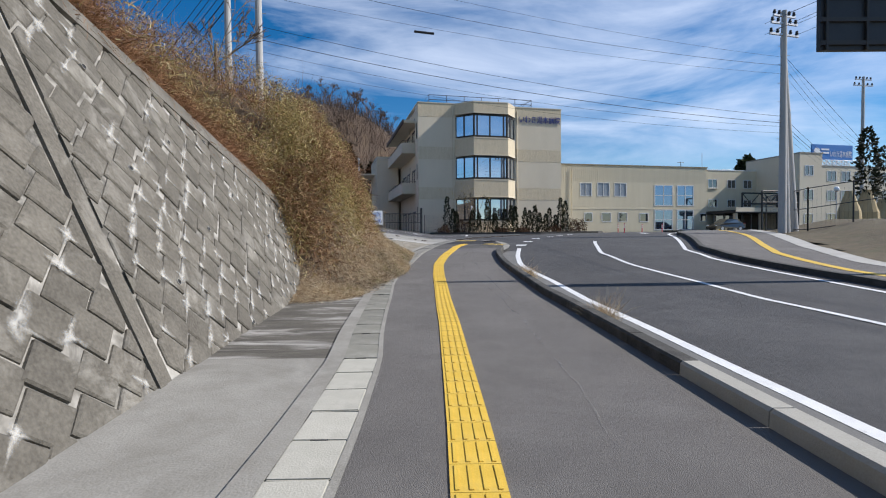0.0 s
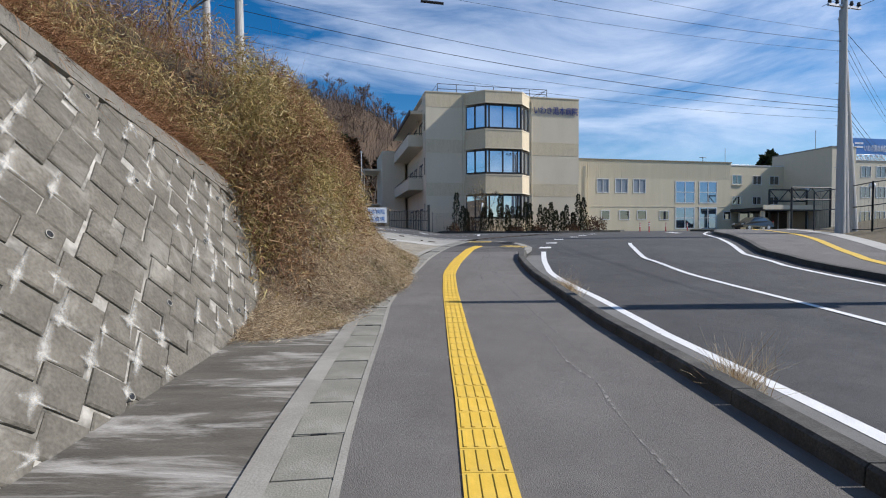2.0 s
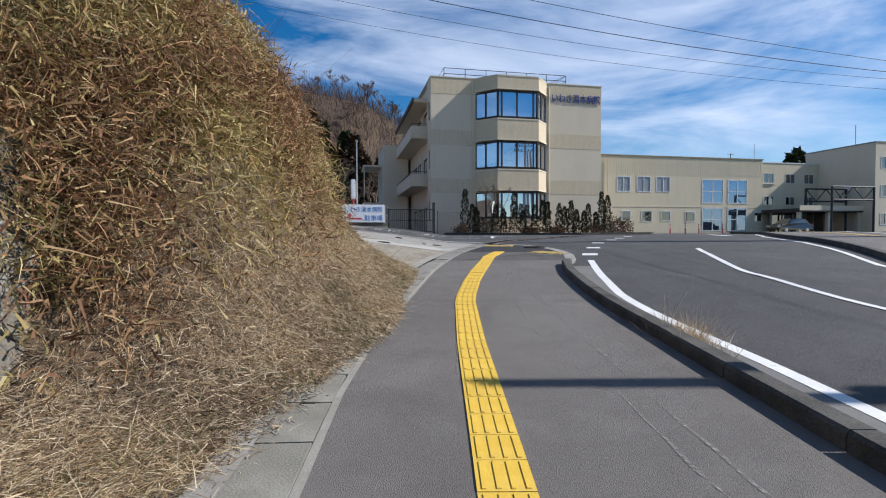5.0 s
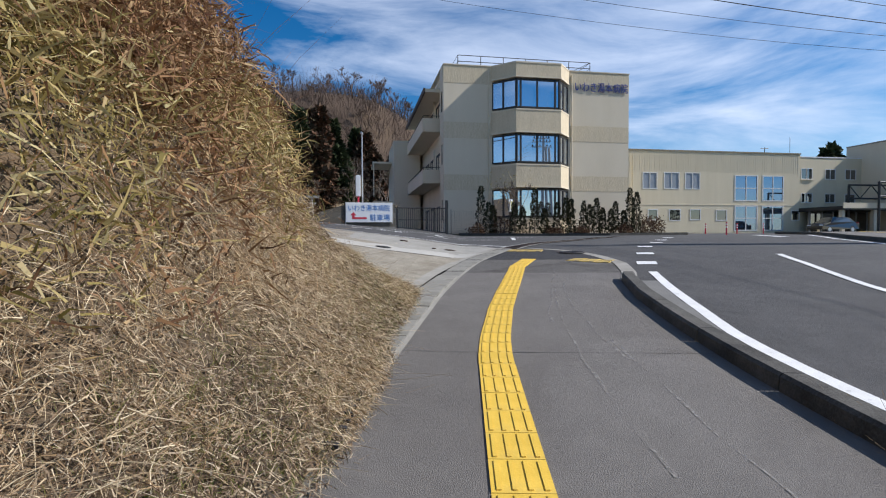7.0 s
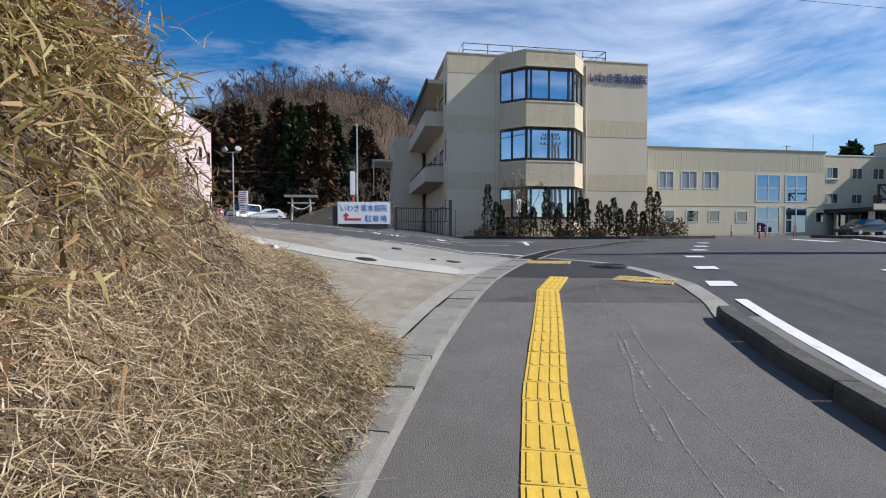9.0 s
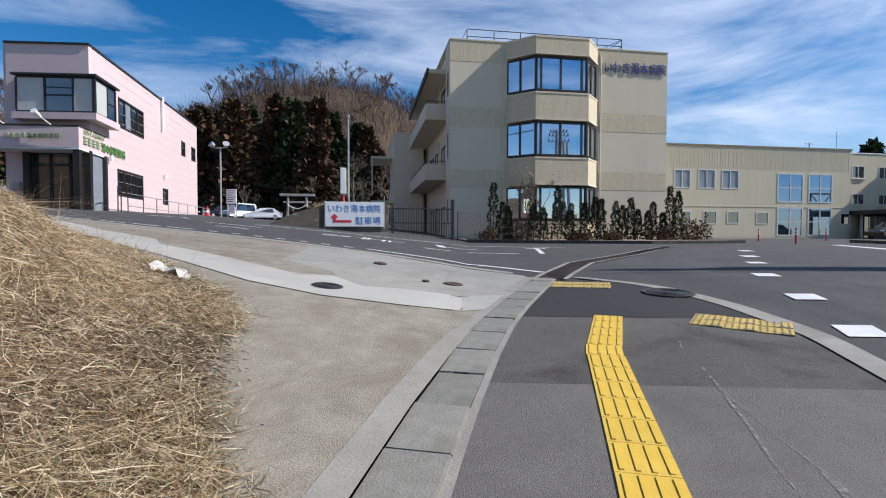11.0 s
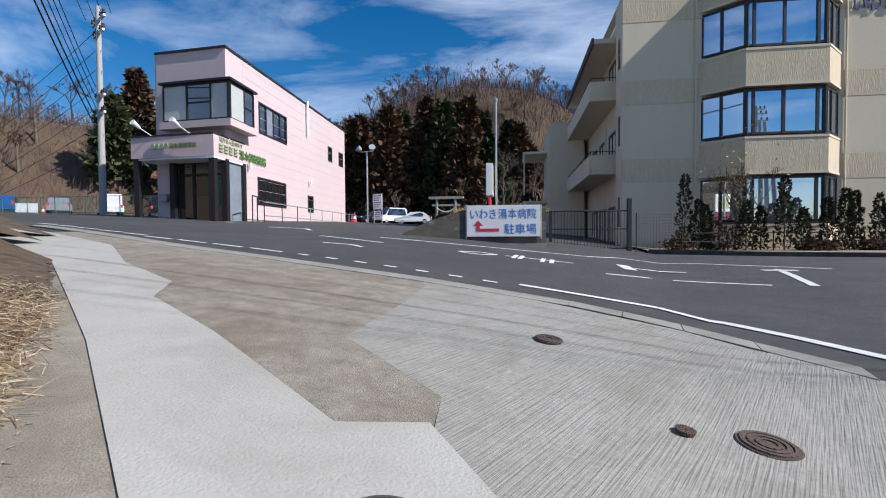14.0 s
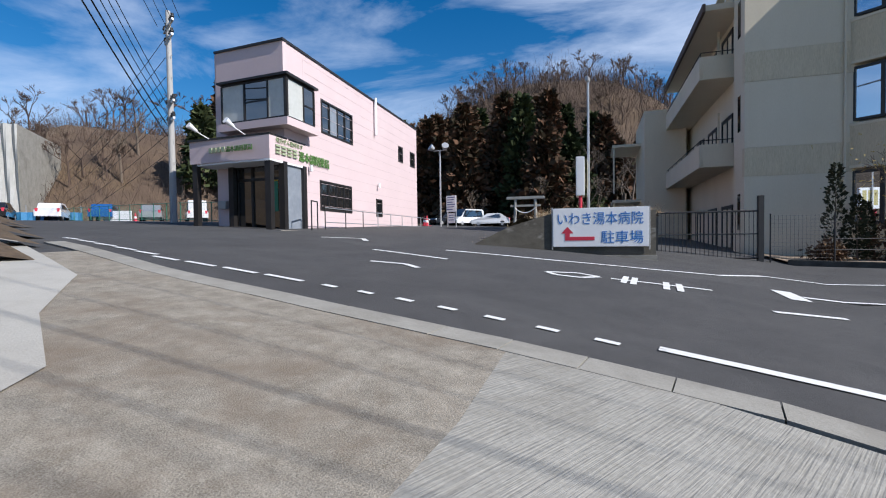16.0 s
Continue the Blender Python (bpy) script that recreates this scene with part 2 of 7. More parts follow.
GREEN = mat("letter_green", (0.09, 0.20, 0.05), (0.12, 0.25, 0.07), 0.5, fine=10, bump=0.0)
IRON = mat("cast_iron", (0.035, 0.035, 0.038), (0.075, 0.075, 0.078), 0.6, metal=0.5, fine=80, scale=9, bump=0.6, bump_scale=45)
RUST = mat("rusty_steel", (0.09, 0.06, 0.045), (0.16, 0.12, 0.10), 0.75, metal=0.4, fine=60, scale=8, bump=0.3)


# ---------------------------------------------------------------- helpers for meshes
def part(name, bm, material, parent=None, label=""):
    me = bpy.data.meshes.new(name)
    bm.normal_update()
    bm.to_mesh(me)
    bm.free()
    me.materials.append(material)
    ob = new(name, me)
    ob.parent = parent
    if label:
        tagged(ob, label)
    return ob


def thing(name, label, category, at=None, group="", kind=""):
    ob = new(name)
    ob.empty_display_size = 0.2
    if at is not None:
        ob.matrix_world = at
    return tagged(ob, label, category, group, kind)


def quick(name, verts, faces, material, parent=None, label="", smooth=False):
    me = bpy.data.meshes.new(name)
    me.from_pydata(verts, [], faces)
    me.materials.append(material)
    if smooth:
        me.polygons.foreach_set("use_smooth", [True] * len(me.polygons))
    me.update()
    ob = new(name, me)
    ob.parent = parent
    if label:
        tagged(ob, label)
    return ob


def box(bm, x0, x1, y0, y1, z0, z1, bevel=0.0, m=None):
    mm = Matrix.Translation(((x0 + x1) / 2, (y0 + y1) / 2, (z0 + z1) / 2)) @ Matrix.Diagonal((abs(x1 - x0), abs(y1 - y0), abs(z1 - z0), 1))
    r = bmesh.ops.create_cube(bm, size=1, matrix=(m @ mm) if m else mm)
    if bevel:
        es = list({e for v in r["verts"] for e in v.link_edges})
        bmesh.ops.bevel(bm, geom=es, offset=bevel, segments=2, affect="EDGES", clamp_overlap=True)
    return bm


def boxed(x0, x1, y0, y1, z0, z1, bevel=0.0, m=None):
    return box(bmesh.new(), x0, x1, y0, y1, z0, z1, bevel, m)


def tube(bm, a, b, r0, r1=None, n=8):
    a, b = Vector(a), Vector(b)
    r1 = r0 if r1 is None else r1
    q = (b - a).to_track_quat("Z", "Y").to_matrix().to_4x4()
    bmesh.ops.create_cone(bm, cap_ends=True, segments=n, radius1=r0, radius2=r1, depth=(b - a).length, matrix=Matrix.Translation((a + b) / 2) @ q)
    return bm


def tubed(a, b, r0, r1=None, n=8):
    return tube(bmesh.new(), a, b, r0, r1, n)


def prism(bm, outline, z0, z1):
    """An upright prism over a plan outline (counter-clockwise)."""
    lo = [bm.verts.new((x, y, z0)) for x, y in outline]
    hi = [bm.verts.new((x, y, z1)) for x, y in outline]
    n = len(outline)
    bm.faces.new(lo[::-1])
    bm.faces.new(hi)
    for i in range(n):
        bm.faces.new((lo[i], lo[(i + 1) % n], hi[(i + 1) % n], hi[i]))
    return bm


def sm(a, b, x):
    t = min(1.0, max(0.0, (x - a) / (b - a)))
    return t * t * (3 - 2 * t)


# ---------------------------------------------------------------- the lie of the land
BASE_Y = (-40, -20, 2, 7, 11.7, 13.8, 15.75, 17, 18.2, 19.3, 23, 27, 35, 45, 60, 400)
BASE_Z = (-.5, -.3, -.02, .02, .10, .22, .33, .42, .53, .65, .89, 1.08, 1.27, 1.38, 1.45, 1.45)


def g(x, y):
    """Height of the pavement: it climbs ahead, and to the side beyond the slope's foot."""
    d = max(0.0, -1 - x)
    return float(np.interp(y, BASE_Y, BASE_Z)) + sm(14, 23, y) * .15 * d / (1 + .035 * d)


def road_z(x, y):
    return g(x, y) - .12 * (1 - sm(20, 25, y)) - 0.012


def curve(ys, xs):
    return lambda y: float(np.interp(y, ys, xs))


drain_r = curve((-8, 5.2, 6.95, 8.3, 9.75, 11.2, 13.2, 14.8, 16.5, 17.7, 18.9, 20.7, 21.94, 22.9, 24, 25.95, 26.4), (-1.0, -1.05, -1.10, -1.24, -1.34, -1.42, -1.54, -1.52, -1.38, -1.25, -1.11, -.85, -.63, -.42, -.12, .48, .6))
kerb_in = curve((-8, 7.2, 9, 10.3, 12.5, 15, 16.4, 17.6, 19, 20.2, 21.2), (1.75, 1.70, 1.67, 1.64, 1.56, 1.49, 1.44, 1.45, 1.50, 1.70, 2.05))
strip_l = curve((-8, 5.2, 6.1, 8.9, 10.2, 12.3, 14.6, 16.7, 17.3, 18.4, 20, 22, 23.1, 23.4), (-.42, -.44, -.45, -.49, -.53, -.575, -.635, -.64, -.60, -.47, -.20, .12, .45, .54))
edge_line = curve((-10, 9, 12, 14.4, 16.5, 17.7, 19.4, 20.6, 22, 23), (2.62, 2.58, 2.5, 2.39, 2.2, 2.16, 2.36, 2.58, 2.85, 3.1))
mid_line = curve((-10, 10, 13.4, 15.6, 17.5, 20.1, 23.6, 24.5), (6.3, 6.08, 5.95, 5.8, 5.62, 5.62, 6.5, 6.8))
far_line = curve((-10, 13, 16.5, 18.5, 21, 33.3, 39, 42), (9.6, 9.0, 8.98, 8.85, 9.25, 14.4, 17.6, 19.4))


def grid_mesh(name, xs, ys, zf, material, keep=None):
    verts = [(x, y, zf(x, y)) for y in ys for x in xs]
    n = len(xs)
    faces = []
    for j in range(len(ys) - 1):
        for i in range(n - 1):
            if keep and not keep((xs[i] + xs[i + 1]) / 2, (ys[j] + ys[j + 1]) / 2):
                continue
            faces.append((j * n + i, j * n + i + 1, (j + 1) * n + i + 1, (j + 1) * n + i))
    return quick(name, verts, faces, material, smooth=True)


def ribbon(name, left, right, y0, y1, step, off, material, cols=2, zf=g, parent=None):
    """A strip of ground between two lines that run ahead."""
    n = max(2, int((y1 - y0) / step) + 1)
    verts, faces = [], []
    for j in range(n):
        y = y0 + (y1 - y0) * j / (n - 1)
        a, b = left(y), right(y)
        for i in range(cols + 1):
            x = a + (b - a) * i / cols
            verts.append((x, y, zf(x, y) + off))
    c = cols + 1
    for j in range(n - 1):
        for i in range(cols):
            faces.append((j * c + i, j * c + i + 1, (j + 1) * c + i + 1, (j + 1) * c + i))
    return quick(name, verts, faces, material, parent)


def patch(name, outline, off, material, zf=g, cell=0.6, parent=None):
    """A flat-lying piece of ground inside a plan outline, cut along a grid so that it follows the slope."""
    bm = bmesh.new()
    vs = [bm.verts.new((x, y, 0)) for x, y in outline]
    bm.faces.new(vs)
    xs, ys = [p[0] for p in outline], [p[1] for p in outline]
    x = min(xs) + cell
    while x < max(xs):
        bmesh.ops.bisect_plane(bm, geom=bm.verts[:] + bm.edges[:] + bm.faces[:], plane_co=(x, 0, 0), plane_no=(1, 0, 0))
        x += cell
    y = min(ys) + cell
    while y < max(ys):
        bmesh.ops.bisect_plane(bm, geom=bm.verts[:] + bm.edges[:] + bm.faces[:], plane_co=(0, y, 0), plane_no=(0, 1, 0))
        y += cell
    bmesh.ops.triangulate(bm, faces=[f for f in bm.faces if len(f.verts) > 4])
    for v in bm.verts:
        v.co.z = zf(v.co.x, v.co.y) + off
    bmesh.ops.recalc_face_normals(bm, faces=bm.faces[:])
    if bm.faces and sum(f.normal.z for f in bm.faces) < 0:
        bmesh.ops.reverse_faces(bm, faces=bm.faces[:])
    return part(name, bm, material, parent)


# ---------------------------------------------------------------- ground, road, pavement
def spaced(a, b, fine0, fine1, step, far=1.35):
    vals = list(np.arange(fine0, fine1 + 1e-6, step))
    d, v = step, fine1
    while v < b:
        d *= far
        v = min(b, v + d)
        vals.append(v)
    d, v = step, fine0
    while v > a:
        d *= far
        v = max(a, v - d)
        vals.insert(0, v)
    return [float(q) for q in vals]


def mound(x, y):
    """The turf bank beyond the far pavement."""
    e = float(np.interp(y, (0, 16, 20, 24, 38, 60), (12.4, 12.6, 13.9, 15.7, 23.3, 36)))
    return 0.75 * sm(0.2, 5.0, x - e) * (1 - sm(34, 44, y))


ground = grid_mesh("ground", spaced(-420, 420, -14, 30, 1.0), spaced(-60, 420, -6, 70, 1.0), lambda x, y: road_z(x, y), ASPHALT)
tagged(ground, "grey asphalt road surface and surrounding ground", "ground", kind="structure")

walk_l, walk_r = (lambda y: drain_r(y)), (lambda y: kerb_in(y) + 0.02)
sidewalk = ribbon("pavement", walk_l, walk_r, -8, 21.2, 0.5, 0.0, WALK_ASPHALT, 6)
tagged(sidewalk, "grey asphalt pavement with pale tyre scuffs beside the road", "pavement", kind="structure")
corner_r = curve((20.3, 21.2, 22.5, 24, 24.5, 25.2, 25.8, 26.5), (1.75, 2.05, 2.3, 2.25, 2.15, 2.0, 1.65, .85))
pave2 = ribbon("pavement_corner", walk_l, corner_r, 21.2, 23.25, 0.25, 0.0, CORNER_ASPHALT, 6)
tagged(pave2, "grey asphalt pavement at the driveway corner", "pavement", kind="structure")
pave3 = ribbon("pavement_patch", walk_l, corner_r, 23.25, 26.1, 0.25, 0.004, NEW_ASPHALT, 5)
tagged(pave3, "dark new asphalt patch in the pavement", "pavement", kind="structure")

# concrete shelf between the slope's foot and the drain, dark and stained further on
shelf1 = ribbon("concrete_shelf", lambda y: -3.3, lambda y: drain_r(y) - .42, -8, 7.1, 0.5, -0.004, CONCRETE, 4)
tagged(shelf1, "pale concrete strip at the foot of the retaining wall", "concrete strip", kind="structure")
shelf2 = ribbon("weathered_shelf", lambda y: -3.7, lambda y: drain_r(y) - .42, 7.1, 14.5, 0.5, -0.004, DARK_CONCRETE, 4)
tagged(shelf2, "dark weathered concrete strip with pale lime runs", "concrete strip", kind="structure")

# lidded drain
drain = thing("drain_channel", "lidded concrete drain running beside the pavement", "drain", kind="structure")


def drain_frame(y):
    a, b = Vector((drain_r(y), y)), Vector((drain_r(y + .1), y + .1))
    return math.atan2(-(b.x - a.x), b.y - a.y)


def lid_mesh(length, width, material):
    bm = boxed(-width / 2, width / 2, -length / 2 + .006, length / 2 - .006, -0.06, 0.0, 0.008)
    me = bpy.data.meshes.new("drain_lid")
    bm.to_mesh(me)
    bm.free()
    me.materials.append(material)
    return me


lid_a, lid_b, lid_c = lid_mesh(.5, .36, LID_PALE), lid_mesh(.6, .36, LID_DARK), lid_mesh(.6, .36, LID)
# black plate on the lid stands for the shade in its notch
notch_bm = boxed(-.055, .055, -.009, .009, -.02, .0025)
notch_me = bpy.data.meshes.new("lid_notch")
notch_bm.to_mesh(notch_me)
notch_bm.free()
notch_me.materials.append(BLACK)


def lay_lids():
    y, k = -2.97, 0
    while y < 26.3:
        ln = .5 if y < 6.8 else .6
        a = drain_frame(y)
        ln_y = ln * math.cos(a)
        yc = y + ln_y / 2
        x = drain_r(yc) - .21
        slope = math.atan2(g(x, yc + .3) - g(x, yc - .3), .6)
        ob = new("drain_lid", lid_a if ln == .5 else lid_b if y < 15 else lid_c)
        ob.parent = drain
        ob.matrix_local = pose(x, yc, g(x, yc) + .008 + .003 * math.sin(k * 2.3), math.degrees(slope), .4 * math.sin(k * 1.7), math.degrees(a) + .5 * math.sin(k))
        if k % 2 == 0 or y > 16:
            nb = new("lid_notch", notch_me)
            nb.parent = ob
            nb.matrix_local = pose(0, -ln / 2, 0)
        y += ln_y
        k += 1


lay_lids()
ribbon("drain_edge", lambda y: drain_r(y) - .03, lambda y: drain_r(y) + .025, -3, 26.4, .5, .006, CONCRETE, 1, parent=drain)
ribbon("drain_edge", lambda y: drain_r(y) - .56, lambda y: drain_r(y) - .38, -3, 26.4, .3, .015, CONCRETE, 1, parent=drain)
# black strip in place of the shade seen between the lids
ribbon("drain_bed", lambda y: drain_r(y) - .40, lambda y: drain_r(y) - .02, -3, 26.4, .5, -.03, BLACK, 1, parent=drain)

# yellow guide strip: one tile after another, four bars on each
guide = thing("tactile_strip", "yellow tactile guide strip set in the pavement", "tactile paving", kind="structure")


def tile_mesh():
    bm = boxed(-.15, .15, -.149, .149, -.01, .006)
    for i in range(4):
        x = -.1125 + i * .075
        box(bm, x - .014, x + .014, -.132, .132, .005, .012, .003)
    me = bpy.data.meshes.new("tactile_tile")
    bm.to_mesh(me)
    bm.free()
    me.materials.append(YELLOW)
    return me


def dot_mesh():
    bm = boxed(-.15, .15, -.149, .149, -.01, .006)
    for i in range(5):
        for j in range(5):
            bmesh.ops.create_cone(bm, cap_ends=True, segments=8, radius1=.017, radius2=.010, depth=.006, matrix=pose(-.12 + .06 * i, -.12 + .06 * j, .009))
    me = bpy.data.meshes.new("tactile_dot_tile")
    bm.to_mesh(me)
    bm.free()
    me.materials.append(WORN_YELLOW)
    return me


tile_me, dot_me = tile_mesh(), dot_mesh()


def lay_tiles():
    y = 0.6
    while y < 23.2:
        x = strip_l(y) + .15
        a = math.atan2(-(strip_l(y + .25) - strip_l(y - .25)), .5)
        slope = math.atan2(g(x, y + .3) - g(x, y - .3), .6)
        ob = new("tactile_tile", tile_me)
        ob.parent = guide
        ob.matrix_local = pose(x, y, g(x, y) + .004, math.degrees(slope), 0, math.degrees(a))
        y += .302 * math.cos(a)


lay_tiles()
warn = thing("tactile_warning_tiles", "worn yellow dotted warning tiles at the crossing", "tactile paving", kind="structure")
for i in range(3):
    for j in range(2):
        ob = new("tactile_dot_tile", dot_me)
        ob.parent = warn
        x, y = .52 + .3 * i + .07 * j, 25.55 - .02 * i + .3 * j - .08
        ob.matrix_local = pose(x, y, g(x, y) + .006, 2, 0, -20)
for i in range(3):
    for j in range(2):
        ob = new("tactile_dot_tile", dot_me)
        ob.parent = warn
        x, y = 1.6 + .26 * i + .15 * j, 23.02 - .15 * i + .26 * j
        ob.matrix_local = pose(x, y, g(x, y) + .004, 2, 0, -30)

# kerb: a raised block every 1.2 m or so
kerb = thing("kerb", "low weathered concrete kerb between pavement and road", "kerb", kind="structure")


def kerb_block(y0, y1, xin, material, h0=.13):
    n = 5
    bm = bmesh.new()
    rows = []
    for j in range(n):
        y = y0 + (y1 - y0) * j / (n - 1)
        x = xin(y)
        z = g(x, y)
        prof = ((0, -.12), (0.012, h0 - .025), (.035, h0), (.185, h0), (.21, h0 - .03), (.225, -.3))
        rows.append([bm.verts.new((x + px, y, z + pz)) for px, pz in prof])
    for j in range(n - 1):
        for i in range(5):
            bm.faces.new((rows[j][i], rows[j][i + 1], rows[j + 1][i + 1], rows[j + 1][i]))
    bm.faces.new(rows[0])
    bm.faces.new(rows[-1][::-1])
    bmesh.ops.recalc_face_normals(bm, faces=bm.faces[:])
    return part("kerb_block", bm, material, kerb)


y = -6.85
while y < 19.9:
    kerb_block(y + .006, min(y + 1.2, 20.45) - .006, kerb_in, KERB_NEW if y < 6.0 else KERB)
    y += 1.2
# flush kerb round the corner
flush = ribbon("flush_kerb", lambda y: corner_r(y) - .02, lambda y: corner_r(y) + .24, 20.45, 26.5, .3, .012, CONCRETE, 1)
tagged(flush, "pale flush concrete kerb round the driveway corner", "kerb", kind="structure")
gutter = ribbon("gutter_strip", lambda y: kerb_in(y) + .2, lambda y: edge_line(y) - .05, -8, 21, .6, .008, mat("gutter_concrete", (.13, .128, .12), (.19, .185, .17), .9, fine=80, scale=2, bump=.3), 2, zf=road_z)
tagged(gutter, "worn grey concrete gutter strip along the kerb", "gutter", kind="structure")

# pale scuffs worn into the pavement
SCUFF = mat("pale_scuff", (.21, .197, .18), (.31, .295, .27), .9, fine=120, scale=6, bump=.2)
ragged(SCUFF, 22, .40, .62)
for i, (y0, y1, off0, off1) in enumerate(((4.9, 9.4, .75, 1.0), (9.2, 13.6, 1.0, .85), (10.6, 17.2, 1.15, 1.0), (13.6, 16.2, -.35, -.28), (14.8, 19.8, .62, .5), (16.6, 22.4, .95, .5), (17.8, 21.6, .42, .55), (10.0, 11.8, -.35, -.2))):
    fx_ = lambda y, a=y0, b=y1, c=off0, d=off1, k=i: strip_l(y) + .3 + c + (d - c) * (y - a) / (b - a) + .09 * noise.noise((y * .55, k * 3.1, 0)) + .03 * noise.noise((y * 2.1, k * 5.3, 1))
    ob = ribbon("pavement_scuff", lambda y, f=fx_, k=i: f(y) - max(.001, .008 + .03 * noise.noise((y * 1.3, k * 2.7, 2))), lambda y, f=fx_, k=i: f(y) + max(.001, .007 + .03 * noise.noise((y * 1.6, k * 4.7, 3))), y0, y1, .12, .0045, SCUFF, 1)
    tagged(ob, "pale scuffed line worn into the asphalt", "scuff", kind="structure")
ob = ribbon("pavement_joint", lambda y: drain_r(y), lambda y: kerb_in(y), 16.78, 16.788, .01, .004, ASPHALT, 4)
tagged(ob, "dark seam across the asphalt pavement", "seam", kind="structure")

# painted lines
def line(name, fx, y0, y1, w, label, zf=road_z, off=.012):
    ob = ribbon(name, lambda y: fx(y) - w / 2, lambda y: fx(y) + w / 2, y0, y1, .5, off, WHITE_LINE, 1, zf=zf)
    return tagged(ob, label, "road marking", kind="structure")


line("edge_line", edge_line, -8, 21.9, .16, "white painted edge line along the kerb")
line("centre_line", mid_line, -8, 24.5, .15, "white painted centre line of the road")
line("far_edge_line", far_line, -8, 42, .17, "white painted edge line on the far side")
for x, y, w, l in ((3.05, 22.97, .42, .42), (3.66, 24.75, .42, .45), (4.5, 27.1, .42, .5), (5.9, 29.9, .42, .5), (7.0, 32.2, .42, .6), (8.4, 35, .42, .7)):
    ob = patch("dash_mark", [(x - w / 2, y - l / 2), (x + w / 2, y - l / 2), (x + w / 2 + .12, y + l / 2), (x - w / 2 + .12, y + l / 2)], .012, WHITE_LINE, road_z)
    tagged(ob, "white painted dash across the side road mouth", "road marking", group="dashes across the mouth", kind="structure")
ob = patch("lane_mark", [(14.0, 36.0), (14.5, 36.0), (16.2, 41.5), (15.8, 41.5)], .012, WHITE_LINE, road_z)
tagged(ob, "white painted lane mark on the road", "road marking", kind="structure")

# far pavement
far_in = lambda y: far_line(y) + .55
far_kerb = ribbon("far_kerb", far_in, lambda y: far_in(y) + .2, -8, 46, .8, .16, KERB, 1, zf=road_z)
tagged(far_kerb, "grey concrete kerb of the far pavement", "kerb", kind="structure")
ribbon("kerb_face", far_in, lambda y: far_in(y) + .004, -8, 46, .8, 0, KERB, 1, zf=lambda x, y: road_z(x, y), parent=far_kerb)
fk = bmesh.new()
prev = None
for j in range(60):
    yy = -8 + 54 * j / 59
    xx = far_in(yy)
    cur = (fk.verts.new((xx, yy, road_z(xx, yy) - .05)), fk.verts.new((xx, yy, road_z(xx, yy) + .161)))
    if prev:
        fk.faces.new((prev[0], cur[0], cur[1], prev[1]))
    prev = cur
part("kerb_face", fk, KERB, far_kerb)
far_out = curve((-8, 0, 16, 20, 24, 38, 46), (12.5, 12.4, 12.6, 13.9, 15.7, 23.3, 28.5))
fp = ribbon("far_pavement", lambda y: far_in(y) + .2, far_out, -8, 46, .8, .15, WALK_ASPHALT, 3, zf=road_z)
tagged(fp, "grey asphalt pavement across the road", "pavement", kind="structure")
far_yellow = curve((-8, 14.5, 18.7, 40, 46), (10.2, 10.3, 11.2, 21.7, 25.2))
fy = ribbon("far_tactile_strip", lambda y: far_yellow(y) - .15, lambda y: far_yellow(y) + .15, -8, 46, .8, .16, YELLOW, 1, zf=road_z)
tagged(fy, "yellow tactile strip on the far pavement", "tactile paving", kind="structure")
fc = ribbon("far_drain", lambda y: far_out(y) - .75, lambda y: far_out(y), -8, 46, .8, .16, PALE_CONCRETE, 1, zf=road_z)
tagged(fc, "pale concrete drain along the far pavement", "drain", kind="structure")
turf = grid_mesh("turf_bank", spaced(12.5, 70, 13, 40, 1.0), spaced(-20, 60, 0, 46, 1.0), lambda x, y: road_z(x, y) + .13 + mound(x, y), GRASS_SOIL, keep=lambda x, y: x > far_out(y) - .05 and x < 34 and y < 44)
tagged(turf, "dull dry turf bank beyond the far pavement", "turf", kind="structure")

# driveway: patches of concrete of different age
gut_y = curve((-60, -12.5, -9, -5.8, -4.4, -2.4, -1.26, -.66, .1), (34.5, 28.9, 28.4, 28.4, 28.5, 28.53, 28.24, 27.78, 26.9))
apron_old = mat("driveway_concrete_old", (.13, .112, .085), (.39, .352, .285), .95, fine=110, fine_mix=.55, scale=5, bump=.5, bump_scale=110, stain=(.19, .15, .108), stain_scale=.8, stain_lo=.48, stain_hi=.68)
apron_fore = mat("driveway_concrete_fore", (.17, .15, .112), (.38, .345, .275), .95, fine=110, fine_mix=.6, scale=4, bump=.5, bump_scale=110, stain=(.21, .182, .135), stain_scale=1.3, stain_lo=.46, stain_hi=.64)


